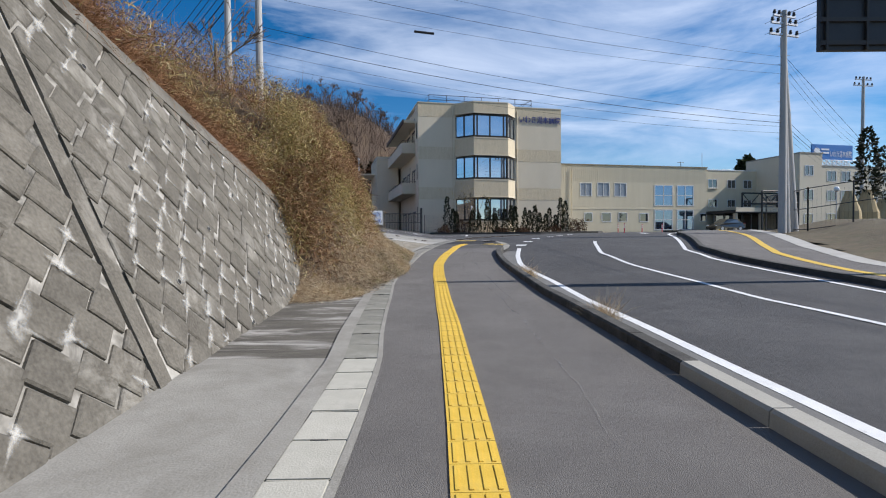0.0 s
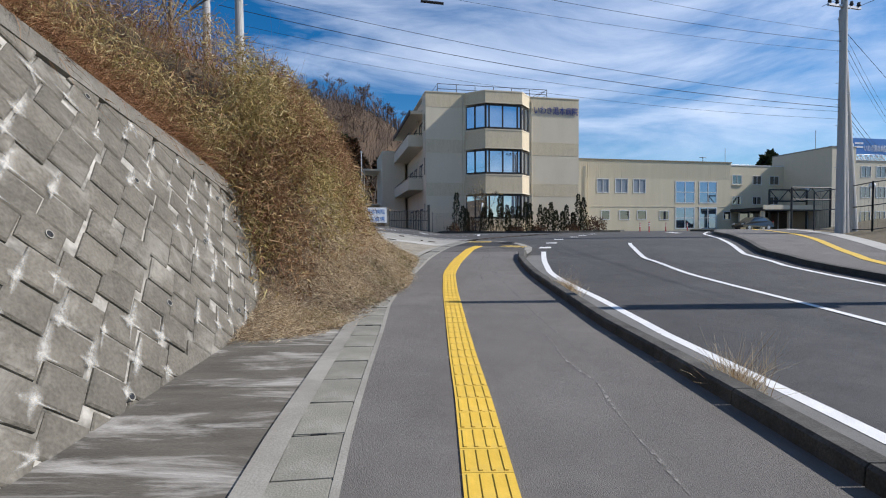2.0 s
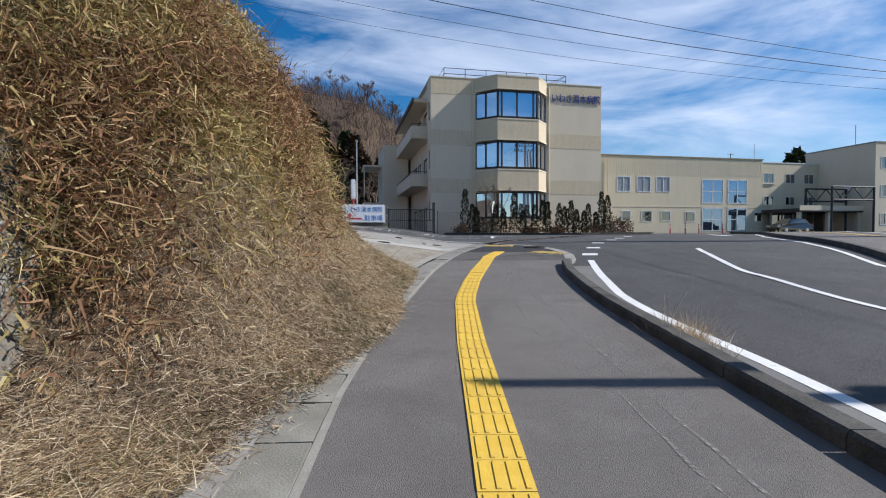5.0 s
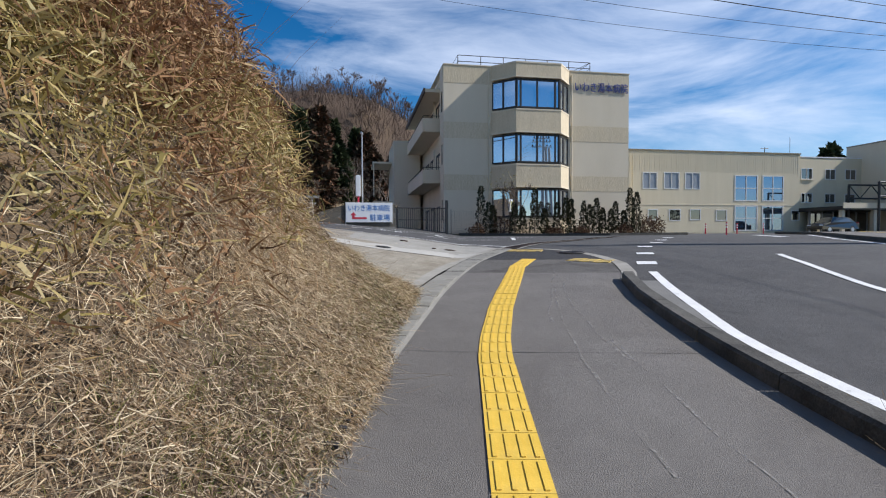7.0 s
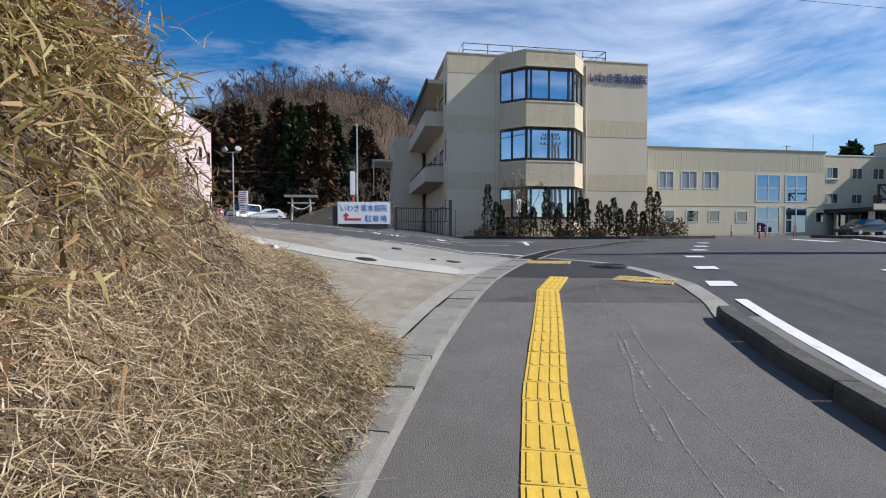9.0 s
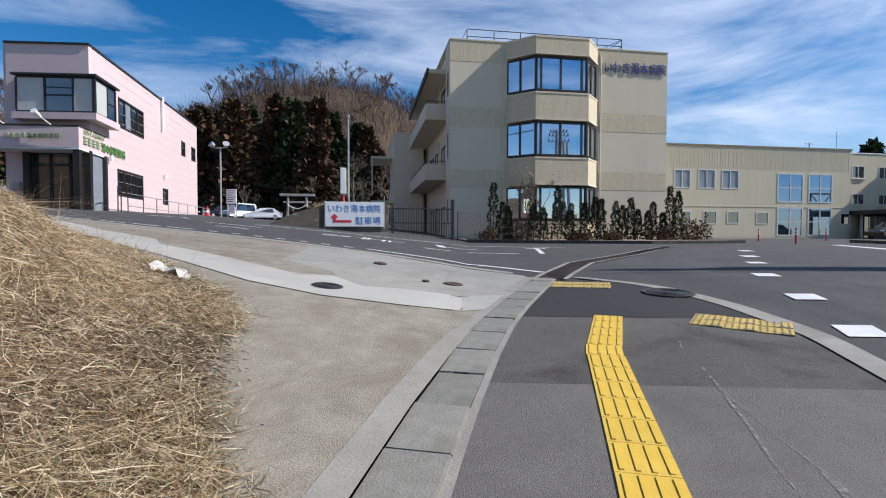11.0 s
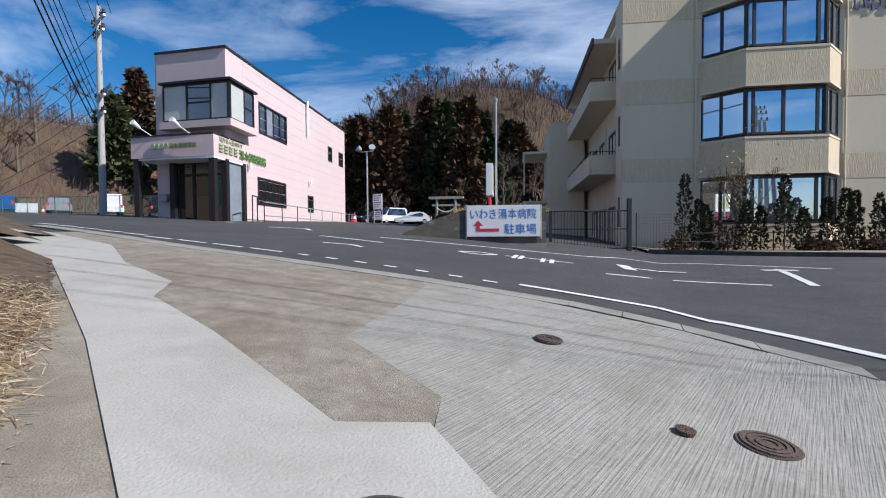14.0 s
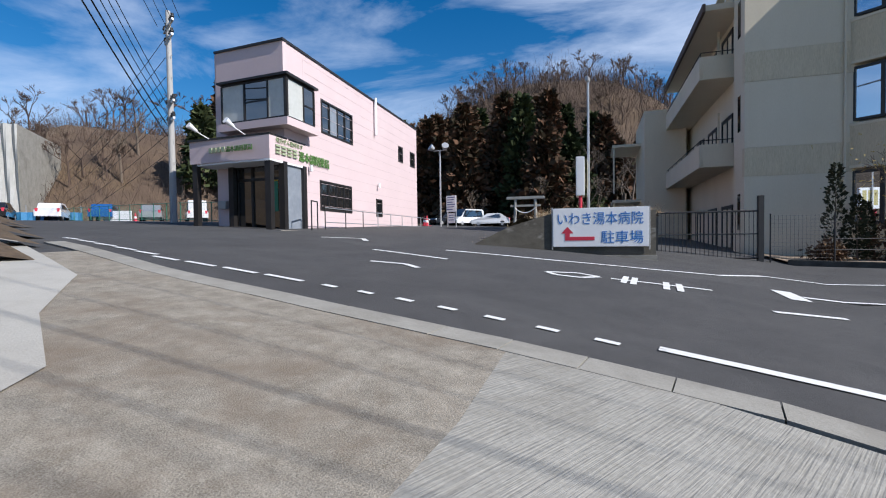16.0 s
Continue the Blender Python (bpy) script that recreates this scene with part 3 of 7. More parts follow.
def broomed(name):
    m = mat(name, (.25, .24, .208), (.36, .345, .305), .92, fine=30, fine_mix=.5, scale=2, bump=0, stain=(.23, .215, .18), stain_scale=1.0, stain_lo=.5, stain_hi=.72)
    nt = m.node_tree
    bs = nt.nodes["Principled BSDF"]
    tc = nt.nodes.new("ShaderNodeTexCoord")
    mp = nt.nodes.new("ShaderNodeMapping")
    turn = nt.nodes.new("ShaderNodeMapping")
    turn.inputs["Rotation"].default_value = (0, 0, radians(-73))
    mp.inputs["Scale"].default_value = (2.4, 72, 1)
    nt.links.new(tc.outputs["Object"], turn.inputs["Vector"])
    nz = nt.nodes.new("ShaderNodeTexNoise")
    nz.inputs["Scale"].default_value = 1.0
    nz.inputs["Detail"].default_value = 3
    bp = nt.nodes.new("ShaderNodeBump")
    bp.inputs["Strength"].default_value = .55
    bp.inputs["Distance"].default_value = .02
    nt.links.new(turn.outputs["Vector"], mp.inputs["Vector"])
    nt.links.new(mp.outputs["Vector"], nz.inputs["Vector"])
    nt.links.new(nz.outputs["Fac"], bp.inputs["Height"])
    nt.links.new(bp.outputs["Normal"], bs.inputs["Normal"])
    # the low parts of the ridge noise are slightly darker
    was = bs.inputs["Base Color"].links[0].from_socket
    rg = nt.nodes.new("ShaderNodeMapRange")
    rg.inputs["From Min"].default_value, rg.inputs["From Max"].default_value = .34, .46
    rg.inputs["To Min"].default_value, rg.inputs["To Max"].default_value = .87, 1.0
    hs = nt.nodes.new("ShaderNodeHueSaturation")
    nt.links.new(nz.outputs["Fac"], rg.inputs["Value"])
    nt.links.new(rg.outputs["Result"], hs.inputs["Value"])
    nt.links.new(was, hs.inputs["Color"])
    nt.links.new(hs.outputs["Color"], bs.inputs["Base Color"])
    return m


apron_broom = broomed("driveway_concrete_broomed")
left_of_drain = [(drain_r(q) - .45, q) for q in (18.6, 20, 21, 22, 23, 23.72)]
a1 = patch("driveway_fore", left_of_drain + [(-1.66, 23.3), (-2.54, 23.18), (-3.52, 23.4), (-5.24, 24.45), (-8.45, 26.1), (-9.5, 25.6), (-5.6, 23.0), (-4.4, 21.5), (-3.6, 20), (-2.1, 18.4)], .012, apron_fore)
tagged(a1, "grey weathered concrete driveway by the grass slope", "driveway", kind="structure")
a2 = patch("driveway_band", [(-.72, 23.5), (-.42, 24.52), (-1.81, 24.25), (-2.31, 24.03), (-2.83, 24.5), (-3.24, 24.25), (-4.75, 24.95), (-5.96, 25.41), (-6.4, 25.97), (-7.75, 26.43), (-9.4, 27.4), (-14.4, 28.5), (-16, 28.9), (-16, 27.4), (-8.45, 26.0), (-5.24, 24.35), (-3.52, 23.36), (-2.54, 23.13), (-1.66, 23.25)], .022, PALE_CONCRETE)
tagged(a2, "smooth pale new concrete band across the driveway", "driveway", kind="structure")
a3 = patch("driveway_old", [(-4.38, gut_y(-4.38) - .3), (-4.1, 26.9), (-3.95, 25.47), (-2.9, 24.85), (-2.78, 24.4), (-3.24, 24.15), (-4.75, 24.8), (-5.96, 25.3), (-6.4, 25.85), (-7.75, 26.3), (-9.4, 27.3), (-12, 27.9), (-12, 28.6), (-9, 28.15), (-7, 28.15)], .010, apron_old)
tagged(a3, "brownish stained old concrete of the driveway", "driveway", kind="structure")
a4 = patch("driveway_broomed", [(-.42, 24.4), (-1.85, 24.15), (-2.31, 23.95), (-2.78, 24.42), (-2.9, 24.85), (-3.95, 25.47), (-4.1, 26.9), (-4.38, gut_y(-4.38) - .3), (-3, gut_y(-3) - .32), (-1.3, gut_y(-1.3) - .32), (-.5, gut_y(-.5) - .3), (.1, 26.6), (drain_r(26) - .45, 26.0), (drain_r(25) - .45, 25.0)], .010, apron_broom)
tagged(a4, "broom-ridged pale concrete slab of the driveway", "driveway", kind="structure")

# shallow gutter of separate blocks along the side road
side_gutter = thing("side_gutter", "row of pale concrete gutter blocks along the side road", "gutter", kind="structure")
x, k = -.1, 0
while x > -13:
    ln = .62 if x > -4.8 else 1.1
    x1 = x - ln
    bm = bmesh.new()
    vs = []
    for (xx, d) in ((x - .006, 0), (x1 + .006, 0), (x1 + .006, -.33), (x - .006, -.33)):
        yy = gut_y(xx) + d
        vs.append((xx, yy, g(xx, yy) + .017 + .003 * math.sin(k)))
    lo = [bm.verts.new((a, b, c - .08)) for a, b, c in vs]
    hi = [bm.verts.new(v) for v in vs]
    bm.faces.new(hi)
    for i in range(4):
        bm.faces.new((lo[i], lo[(i + 1) % 4], hi[(i + 1) % 4], hi[i]))
    bmesh.ops.recalc_face_normals(bm, faces=bm.faces[:])
    part("gutter_block", bm, CONCRETE, side_gutter)
    x, k = x1, k + 1


def lid_round(name, x, y, r, label, m=IRON):
    t = thing(name, label, "manhole cover", pose(x, y, g(x, y) + .02))
    bm = bmesh.new()
    bmesh.ops.create_cone(bm, cap_ends=True, segments=40, radius1=r, radius2=r * .985, depth=.02)
    part("cover", bm, m, t)
    bm = bmesh.new()
    for rr in (.35, .62, .86):
        for a in range(int(26 * rr)):
            an = a * 2 * math.pi / int(26 * rr) + rr
            box(bm, -.035 * r / .3, .035 * r / .3, -.012, .012, .0, .014, m=pose(math.cos(an) * rr * r, math.sin(an) * rr * r, .003, 0, 0, math.degrees(an) + 90))
    part("tread_pattern", bm, m, t)
    bm = bmesh.new()
    for a in range(40):
        a0, a1_ = a * math.pi / 20, (a + 1) * math.pi / 20
        q = [bm.verts.new((math.cos(b) * rr, math.sin(b) * rr, .008)) for b, rr in ((a0, r * 1.0), (a0, r * 1.07), (a1_, r * 1.07), (a1_, r * 1.0))]
        bm.faces.new(q)
    part("rim", bm, RUST, t)
    t.rotation_mode = "XYZ"
    t.matrix_world = pose(x, y, g(x, y) + .02, math.degrees(math.atan2(g(x, y + .3) - g(x, y - .3), .6)), -math.degrees(math.atan2(g(x + .3, y) - g(x - .3, y), .6)), 0)
    return t


lid_round("manhole_cover", -2.66, 23.68, .185, "round dark cast-iron manhole cover in pale concrete")
lid_round("small_cover", -2.53, 26.45, .115, "small round rusty cover in ridged concrete", RUST)
lid_round("small_cover", -1.58, 25.2, .05, "tiny round worn cap in the ridged concrete", RUST)
lid_round("small_cover", -1.16, 25.3, .15, "small round worn cover beside the pale band", RUST)
lid_round("round_cover", 1.93, 24.85, .33, "large round iron cover in the flush kerb")

# grating across the mouth of the side road
grate = thing("road_grate", "long curved steel drain grating across the side road mouth", "drain grate", kind="structure")
gx = curve((26.2, 29.5, 32.5, 37.9, 40), (.45, 1.7, 3.74, 7.0, 8.6))
yy, k = 26.35, 0
while yy < 38:
    a = math.atan2(gx(yy + .3) - gx(yy - .3), .6)
    for i in range(6):
        d = .12 * i
        yc = yy + d * math.cos(a)
        if k > 9 and i % 2:
            continue
        xc = gx(yc)
        bm = boxed(-.21, .21, -.028, .028, -.02, .012)
        part("grate_bar", bm, RUST, grate).matrix_local = pose(xc, yc, g(xc, yc) + .006, 0, 0, -math.degrees(a))
    yy += .72 * math.cos(a)
    k += 1
# black ribbon stands for the shade between the grating bars
gb = ribbon("grate_bed", lambda y: gx(y) - .24, lambda y: gx(y) + .24, 26.2, 38, .4, .0045, BLACK, 1, parent=grate)
ribbon("grate_edge", lambda y: gx(y) - .32, lambda y: gx(y) - .23, 26.2, 38, .4, .014, CONCRETE, 1, parent=grate)
ribbon("grate_edge", lambda y: gx(y) + .23, lambda y: gx(y) + .32, 26.2, 38, .4, .014, CONCRETE, 1, parent=grate)


# painted marks of the side road
def mark(name, pts, label, w=.12, off=.012):
    for a, b in zip(pts[:-1], pts[1:]):
        d = Vector((b[0] - a[0], b[1] - a[1]))
        n = Vector((-d.y, d.x)).normalized() * w / 2
        ob = patch(name, [(a[0] + n.x, a[1] + n.y), (a[0] - n.x, a[1] - n.y), (b[0] - n.x, b[1] - n.y), (b[0] + n.x, b[1] + n.y)], off, WHITE_LINE, road_z)
        tagged(ob, label, "road marking", kind="structure")


mark("side_edge_line", [(.5, 27.3), (-.25, 28.26), (-.8, 28.85), (-1.53, 29.3), (-3.4, 29.3)], "white painted edge line of the side road", .14)
xd = -3.7
while xd > -15:
    mark("side_dash", [(xd, 29.15 + (-.03 * (-6 - xd) if -10.5 < xd < -6 else .1 * (-10.5 - xd) if xd < -10.5 else 0)), (xd - (.22 if xd > -7 else .7), 29.16 + (-.03 * (-6 - xd) if -10.5 < xd < -6 else .1 * (-10.5 - xd) if xd < -10.5 else 0))], "worn white dash along the side road", .09)
    xd -= .55 if xd > -7 else .85
mark("side_far_line", [(-8.5, 34.4), (-6.2, 34.9), (-4.2, 35.7), (-3, 36.4), (-2.2, 37.7), (0, 38.2), (2.8, 37)], "white painted far edge line of the side road", .14)
mark("lane_line", [(-1.06, 33.2), (.6, 32.9)], "white painted lane line on the side road", .12)
mark("lane_line", [(-2.34, 32.5), (-1.5, 32.95)], "white painted lane line on the side road", .12)
mark("lane_line", [(-9.5, 33.0), (-7.6, 32.9)], "white painted lane line on the side road", .12)
mark("arrow_mark", [(-1.8, 34.6), (-.65, 35.05)], "white painted road arrow", .13)
mark("arrow_mark", [(-2.08, 35.05), (-1.86, 34.13)], "white painted road arrow", .3)
mark("arrow_mark", [(1.55, 36.6), (1.3, 33.0)], "white painted road arrow", .16)
mark("arrow_mark", [(1.15, 36.2), (1.9, 36.3)], "white painted road arrow", .3)
mark("road_letter", [(-5.64, 33.0), (-5.2, 33.4), (-4.8, 33.3), (-5.0, 32.9), (-5.4, 32.8), (-5.64, 33.0)], "worn white painted road lettering", .11)
mark("road_letter", [(-4.6, 33.3), (-3.1, 33.7)], "worn white painted road lettering", .10)
for tx in (-4.35, -4.2, -3.7, -3.5):
    mark("road_letter", [(tx, 33.0), (tx - .1, 33.85)], "worn white painted road lettering", .10)
mark("road_letter", [(-8.3, 31.4), (-7.7, 31.6), (-7.3, 31.4)], "worn white painted road lettering", .12)
mark("road_letter", [(-12.5, 34.5), (-11.6, 35.2), (-11.0, 34.6)], "worn white painted road lettering", .14)


# ---------------------------------------------------------------- retaining wall of diagonal blocks
WUP, WOUT = Vector((-.4, 0, .9165)), Vector((.9165, 0, .4))


def wall_p(y, t, out=0.0):
    """A point of the wall's face: along the road, up the slope, and out of it."""
    b = Vector((-2.9 - .07 * (y - 5.8), y, g(-1, y)))
    return b + WUP * t + WOUT * out


WALL_OUT = [(-4, -.1), (13.2, -.1), (13.85, .5), (14.0, 1.1), (13.9, 1.7), (13.4, 2.3), (12.4, 2.75), (11.3, 3.14), (9.7, 3.7), (8, 4.28), (5, 5.25), (-4, 7.9)]


def clip(poly, region):
    out = poly
    for a, b in zip(region, region[1:] + region[:1]):
        nx, ny = -(b[1] - a[1]), b[0] - a[0]
        res = []
        for p, q in zip(out, out[1:] + out[:1]):
            dp = (p[0] - a[0]) * nx + (p[1] - a[1]) * ny
            dq = (q[0] - a[0]) * nx + (q[1] - a[1]) * ny
            if dp >= 0:
                res.append(p)
            if dp * dq < 0:
                k = dp / (dp - dq)
                res.append((p[0] + (q[0] - p[0]) * k, p[1] + (q[1] - p[1]) * k))
        out = res
        if not out:
            return []
    return out


rwall = thing("retaining_wall", "sloping retaining wall of diagonal grey concrete blocks with pale lime-stained joints", "retaining wall", kind="structure")
bm = bmesh.new()
front = [bm.verts.new(wall_p(a, b, -.035)) for a, b in WALL_OUT]
back = [bm.verts.new(wall_p(a, b, -.5)) for a, b in WALL_OUT]
bm.faces.new(front)
bm.faces.new(back[::-1])
for i in range(len(front)):
    j = (i + 1) % len(front)
    bm.faces.new((front[i], back[i], back[j], front[j]))
bmesh.ops.recalc_face_normals(bm, faces=bm.faces[:])
part("joint_bed", bm, JOINT, rwall)


LIME = mat("lime_crust", (.50, .48, .43), (.68, .66, .60), .95, fine=70, scale=6, bump=.4)


ragged(LIME, 14, .30, .62, "crust")
COURSE, LENGTH, TILT = .34, .40, radians(43)


def wall_uv(a, c):
    """From the slanting courses (along, across) to the wall's own (along the road, up)."""
    return a * math.cos(TILT) + c * math.sin(TILT), c * math.cos(TILT) - a * math.sin(TILT)


def lay_blocks():
    """A slanting net of nearly square blocks whose courses jog at each butt joint, with lime seeping from the joints."""
    rnd = random.Random(4)
    loose, lime, made = bmesh.new(), bmesh.new(), 0
    soft = lime.verts.layers.float.new("crust")
    jog = {j: (.065 if j % 2 else -.065) + rnd.uniform(-.03, .03) for j in range(-30, 40)}
    for i in range(-14, 42):
        slip = rnd.uniform(-.11, .11)
        for j in range(-26, 32):
            a0, c0 = j * LENGTH + slip, (i - 4) * COURSE + jog[j]
            gap = .006
            poly = [(a0 + gap, c0 + gap), (a0 + LENGTH - gap, c0 + gap), (a0 + LENGTH - gap, c0 + COURSE - gap), (a0 + gap, c0 + COURSE - gap)]
            poly = clip([wall_uv(a + rnd.uniform(-.008, .008) + (.03 if k in (2, 3) else 0), c + rnd.uniform(-.007, .007)) for k, (a, c) in enumerate(poly)], WALL_OUT)
            if len(poly) < 3:
                continue
            cx, cy = sum(p[0] for p in poly) / len(poly), sum(p[1] for p in poly) / len(poly)
            if 5.95 < cx < 6.6:
                poly = clip(poly, [(6.43, -1), (20, -1), (20, 9), (6.43, 9)]) if cx > 6.26 else clip(poly, [(-9, -1), (6.09, -1), (6.09, 9), (-9, 9)])
                if len(poly) < 3:
                    continue
            top_line = float(np.interp(cx, (-4, 5, 8, 9.7, 11.3, 12.4, 13.4, 13.9), (7.9, 5.25, 4.28, 3.7, 3.14, 2.75, 2.3, 1.7)))
            if cy > top_line - .16:
                continue
            d = rnd.uniform(-.006, .012)
            single = 5.0 < cx and cy < 3.6 and made < 300
            made += single
            bm = bmesh.new() if single else loose
            rim = [bm.verts.new(wall_p(a, b, -.04)) for a, b in poly]
            mid = [bm.verts.new(wall_p(cx + (a - cx) * .975, cy + (b - cy) * .975, d)) for a, b in poly]
            top = [bm.verts.new(wall_p(cx + (a - cx) * .87, cy + (b - cy) * .87, d + .014)) for a, b in poly]
            n = len(poly)
            for k in range(n):
                m_ = (k + 1) % n
                bm.faces.new((rim[k], rim[m_], mid[m_], mid[k]))
                bm.faces.new((mid[k], mid[m_], top[m_], top[k]))
            bm.faces.new(top)
            if bm is not loose:
                part("wall_block", bm, BLOCK, rwall)
            # lime round this block's lower corner, thinning out to its edges
            wet = noise.noise((cx * .45, cy * .6, 9.0)) + .12 * (1.2 - cy)
            if rnd.random() < .62 + 1.1 * wet and 4.0 < cx < 14:
                arms = [(math.pi / 2 - .08, rnd.uniform(.06, .36), .06), (0, rnd.uniform(.03, .26), .038), (math.pi, rnd.uniform(.03, .2), .038), (-math.pi / 2, rnd.uniform(.02, .22), .05)]
                if rnd.random() < .4:
                    arms.append((-math.pi / 2 + rnd.uniform(-.9, .9), rnd.uniform(.1, .26), .06))
                for ang, ln, w in arms:
                    w *= rnd.uniform(.35, 1.5)
                    ca, sa = math.cos(ang), math.sin(ang)
                    rows = []
                    for f, ww, v in ((-.25, .6, 0), (.0, 1.0, .9), (.4, .8, .65), (.75, .5, .35), (1.0, .2, 0)):
                        rows.append([(f * ln, ww * w * rnd.uniform(.7, 1.3), 0), (f * ln, rnd.uniform(-.2, .2) * w, v), (f * ln, -ww * w * rnd.uniform(.7, 1.3), 0)])
                    flat = [(wall_uv(a0 + x * ca - y * sa, c0 + x * sa + y * ca), v) for row in rows for x, y, v in row]
                    if any(b < -.05 or b > top_line - .2 or 6.05 < a < 6.47 for (a, b), v in flat):
                        continue
                    vs = []
                    h = .0275 + rnd.uniform(0, .003)
                    for (a, b), v in flat:
                        q = lime.verts.new(wall_p(a, b, h))
                        q[soft] = v
                        vs.append(q)
                    for k in range(4):
                        for m_ in (0, 1):
                            lime.faces.new((vs[3 * k + m_], vs[3 * k + m_ + 1], vs[3 * k + m_ + 4], vs[3 * k + m_ + 3]))
    tagged(part("more_blocks", loose, BLOCK, rwall), kind="stuff")
    tagged(part("lime_crusts", lime, LIME, rwall, "white lime crusts seeping from the joints"), kind="stuff")
    # smooth coping band along the sloping top
    edge = [(5, 5.25), (8, 4.28), (9.7, 3.7), (11.3, 3.14), (12.4, 2.75), (13.4, 2.3), (13.9, 1.7), (13.98, 1.2)]
    low = [(5, 5.0), (8, 4.03), (9.65, 3.45), (11.2, 2.9), (12.25, 2.52), (13.15, 2.1), (13.62, 1.6), (13.75, 1.2)]
    bm = bmesh.new()
    rows = [[bm.verts.new(wall_p(*p, h)) for p, h in ((b, -.03), (b, .03), (a, .045), (a, -.2))] for a, b in zip(edge, low)]
    for p, q in zip(rows[:-1], rows[1:]):
        for k in range(3):
            bm.faces.new((p[k], p[k + 1], q[k + 1], q[k]))
    part("coping", bm, COPING, rwall, "smooth grey concrete coping band")


bm = bmesh.new()
for (ya, yb, out) in ((6.14, 6.26, .022), (6.27, 6.38, .004)):
    vs = []
    for t in (-.05, 4.85):
        vs += [wall_p(ya, t, -.04), wall_p(yb, t, -.04), wall_p(yb, t, out), wall_p(ya, t, out)]
    q = [bm.verts.new(p) for p in vs]
    for f in ((0, 1, 2, 3), (7, 6, 5, 4), (3, 2, 6, 7), (1, 5, 6, 2), (0, 3, 7, 4)):
        bm.faces.new([q[i] for i in f])
part("expansion_joint", bm, BLOCK, rwall, "upright concrete joint strip")


def weep(y, t):
    bm = bmesh.new()
    m = Matrix.Translation(wall_p(y, t, .02)) @ WOUT.to_track_quat("Z", "Y").to_matrix().to_4x4()
    n = 14
    rings = [[bm.verts.new(m @ Vector((math.cos(a) * r, math.sin(a) * r, z))) for a in [k * 2 * math.pi / n for k in range(n)]] for r, z in ((.038, -.04), (.038, .012), (.030, .012), (.028, -.1))]
    for a, b in zip(rings[:-1], rings[1:]):
        for k in range(n):
            bm.faces.new((a[k], a[(k + 1) % n], b[(k + 1) % n], b[k]))
    p = part("weep_pipe", bm, CONCRETE, rwall, "plastic weep pipe end")
    # black disc stands for the shade inside the pipe
    bm = bmesh.new()
    bmesh.ops.create_circle(bm, cap_ends=True, segments=14, radius=.031, matrix=m @ pose(0, 0, .004))
    part("pipe_hole", bm, BLACK, p)


for yy, t in ((7.28, .87), (7.38, 2.24), (7.39, 3.46), (8.76, 1.5), (8.82, .06), (8.75, 2.81), (9.97, .69), (10.23, 3.1), (10.44, 2.13), (11.48, 1.34), (11.55, .3), (12.6, 2.0), (5.2, 1.6)):
    weep(yy, t)

# ---------------------------------------------------------------- grass slope
TOE = [(-3.5, 11.0), (-2.9, 11.15), (-2.5, 11.35), (-2.09, 12.07), (-1.82, 13.4), (-1.5, 14.6), (-1.43, 15.9), (-1.5, 17.3), (-1.44, 18.4), (-1.5, 19.2), (-2.15, 20.0), (-2.75, 21.3), (-2.95, 21.95), (-3.6, 22.75), (-4.25, 23.25), (-5.8, 24.4), (-7.3, 25.4), (-12, 28.2), (-24, 32), (-60, 38)]


def toe_distance(x, y):
    """Distance up-slope from the foot of the bank; below zero outside of it."""
    best, side = 1e9, 1
    p = Vector((x, y))
    for a, b in zip(TOE[:-1], TOE[1:]):
        a, b = Vector(a), Vector(b)
        d = b - a
        k = max(0, min(1, (p - a).dot(d) / d.length_squared))
        q = a + d * k
        dd = (p - q).length
        if dd < best:
            best = dd
            side = 1 if d.x * (p.y - a.y) - d.y * (p.x - a.x) > 0 else -1
    return best * side


def wall_top(y):
    return float(np.interp(y, (-4, 5, 8, 9.7, 11.3, 12.4, 13.4, 13.9), (7.9, 5.25, 4.28, 3.7, 3.14, 2.75, 2.3, 1.7)))


def bank_z(x, y):
    """Height of the bank, or None where there is none."""
    low = None
    if y > 10.6:
        d = toe_distance(x, y)
        if d > -.15:
            k = .22 + .78 * sm(12.4, 14.6, y + .25 * min(0, x + 3.9))
            h = float(np.interp(d, (-.15, 0, .45, .9, 1.2, 1.6, 3.4, 6, 9, 14, 30), (-.1, .02, .28, .62, 1.0, 1.8, 3.6, 5.0, 6.0, 6.8, 8)))
            h *= (1 + .14 * sm(13.5, 15, y) * (1 - sm(16.5, 19, y))) * (1 - .55 * sm(17.2, 20.4, y) * (1 - sm(6, 12, d)))
            low = g(x, y) * (1 - sm(3, 8, d)) + float(np.interp(y, BASE_Y, BASE_Z)) * sm(3, 8, d) + h * k
    up = None
    if y < 14.2:
        t = wall_top(min(y, 13.9))
        e = wall_p(y, t, -.10)
        if x < e.x:
            d = e.x - x
            up = e.z + float(np.interp(d, (0, .3, 2, 6, 12, 30), (-.06, .1, 1.5, 3.5, 5.0, 7)))
    if low is None and up is None:
        return None
    z = max(low if low is not None else -9, up if up is not None else -9)
    n = noise.noise((x * .6, y * .6, 1.3)) * .25 + noise.noise((x * 1.9, y * 1.9, 4.1)) * .10
    return z + n * min(1, max(0, (z - g(x, y)) * .9))


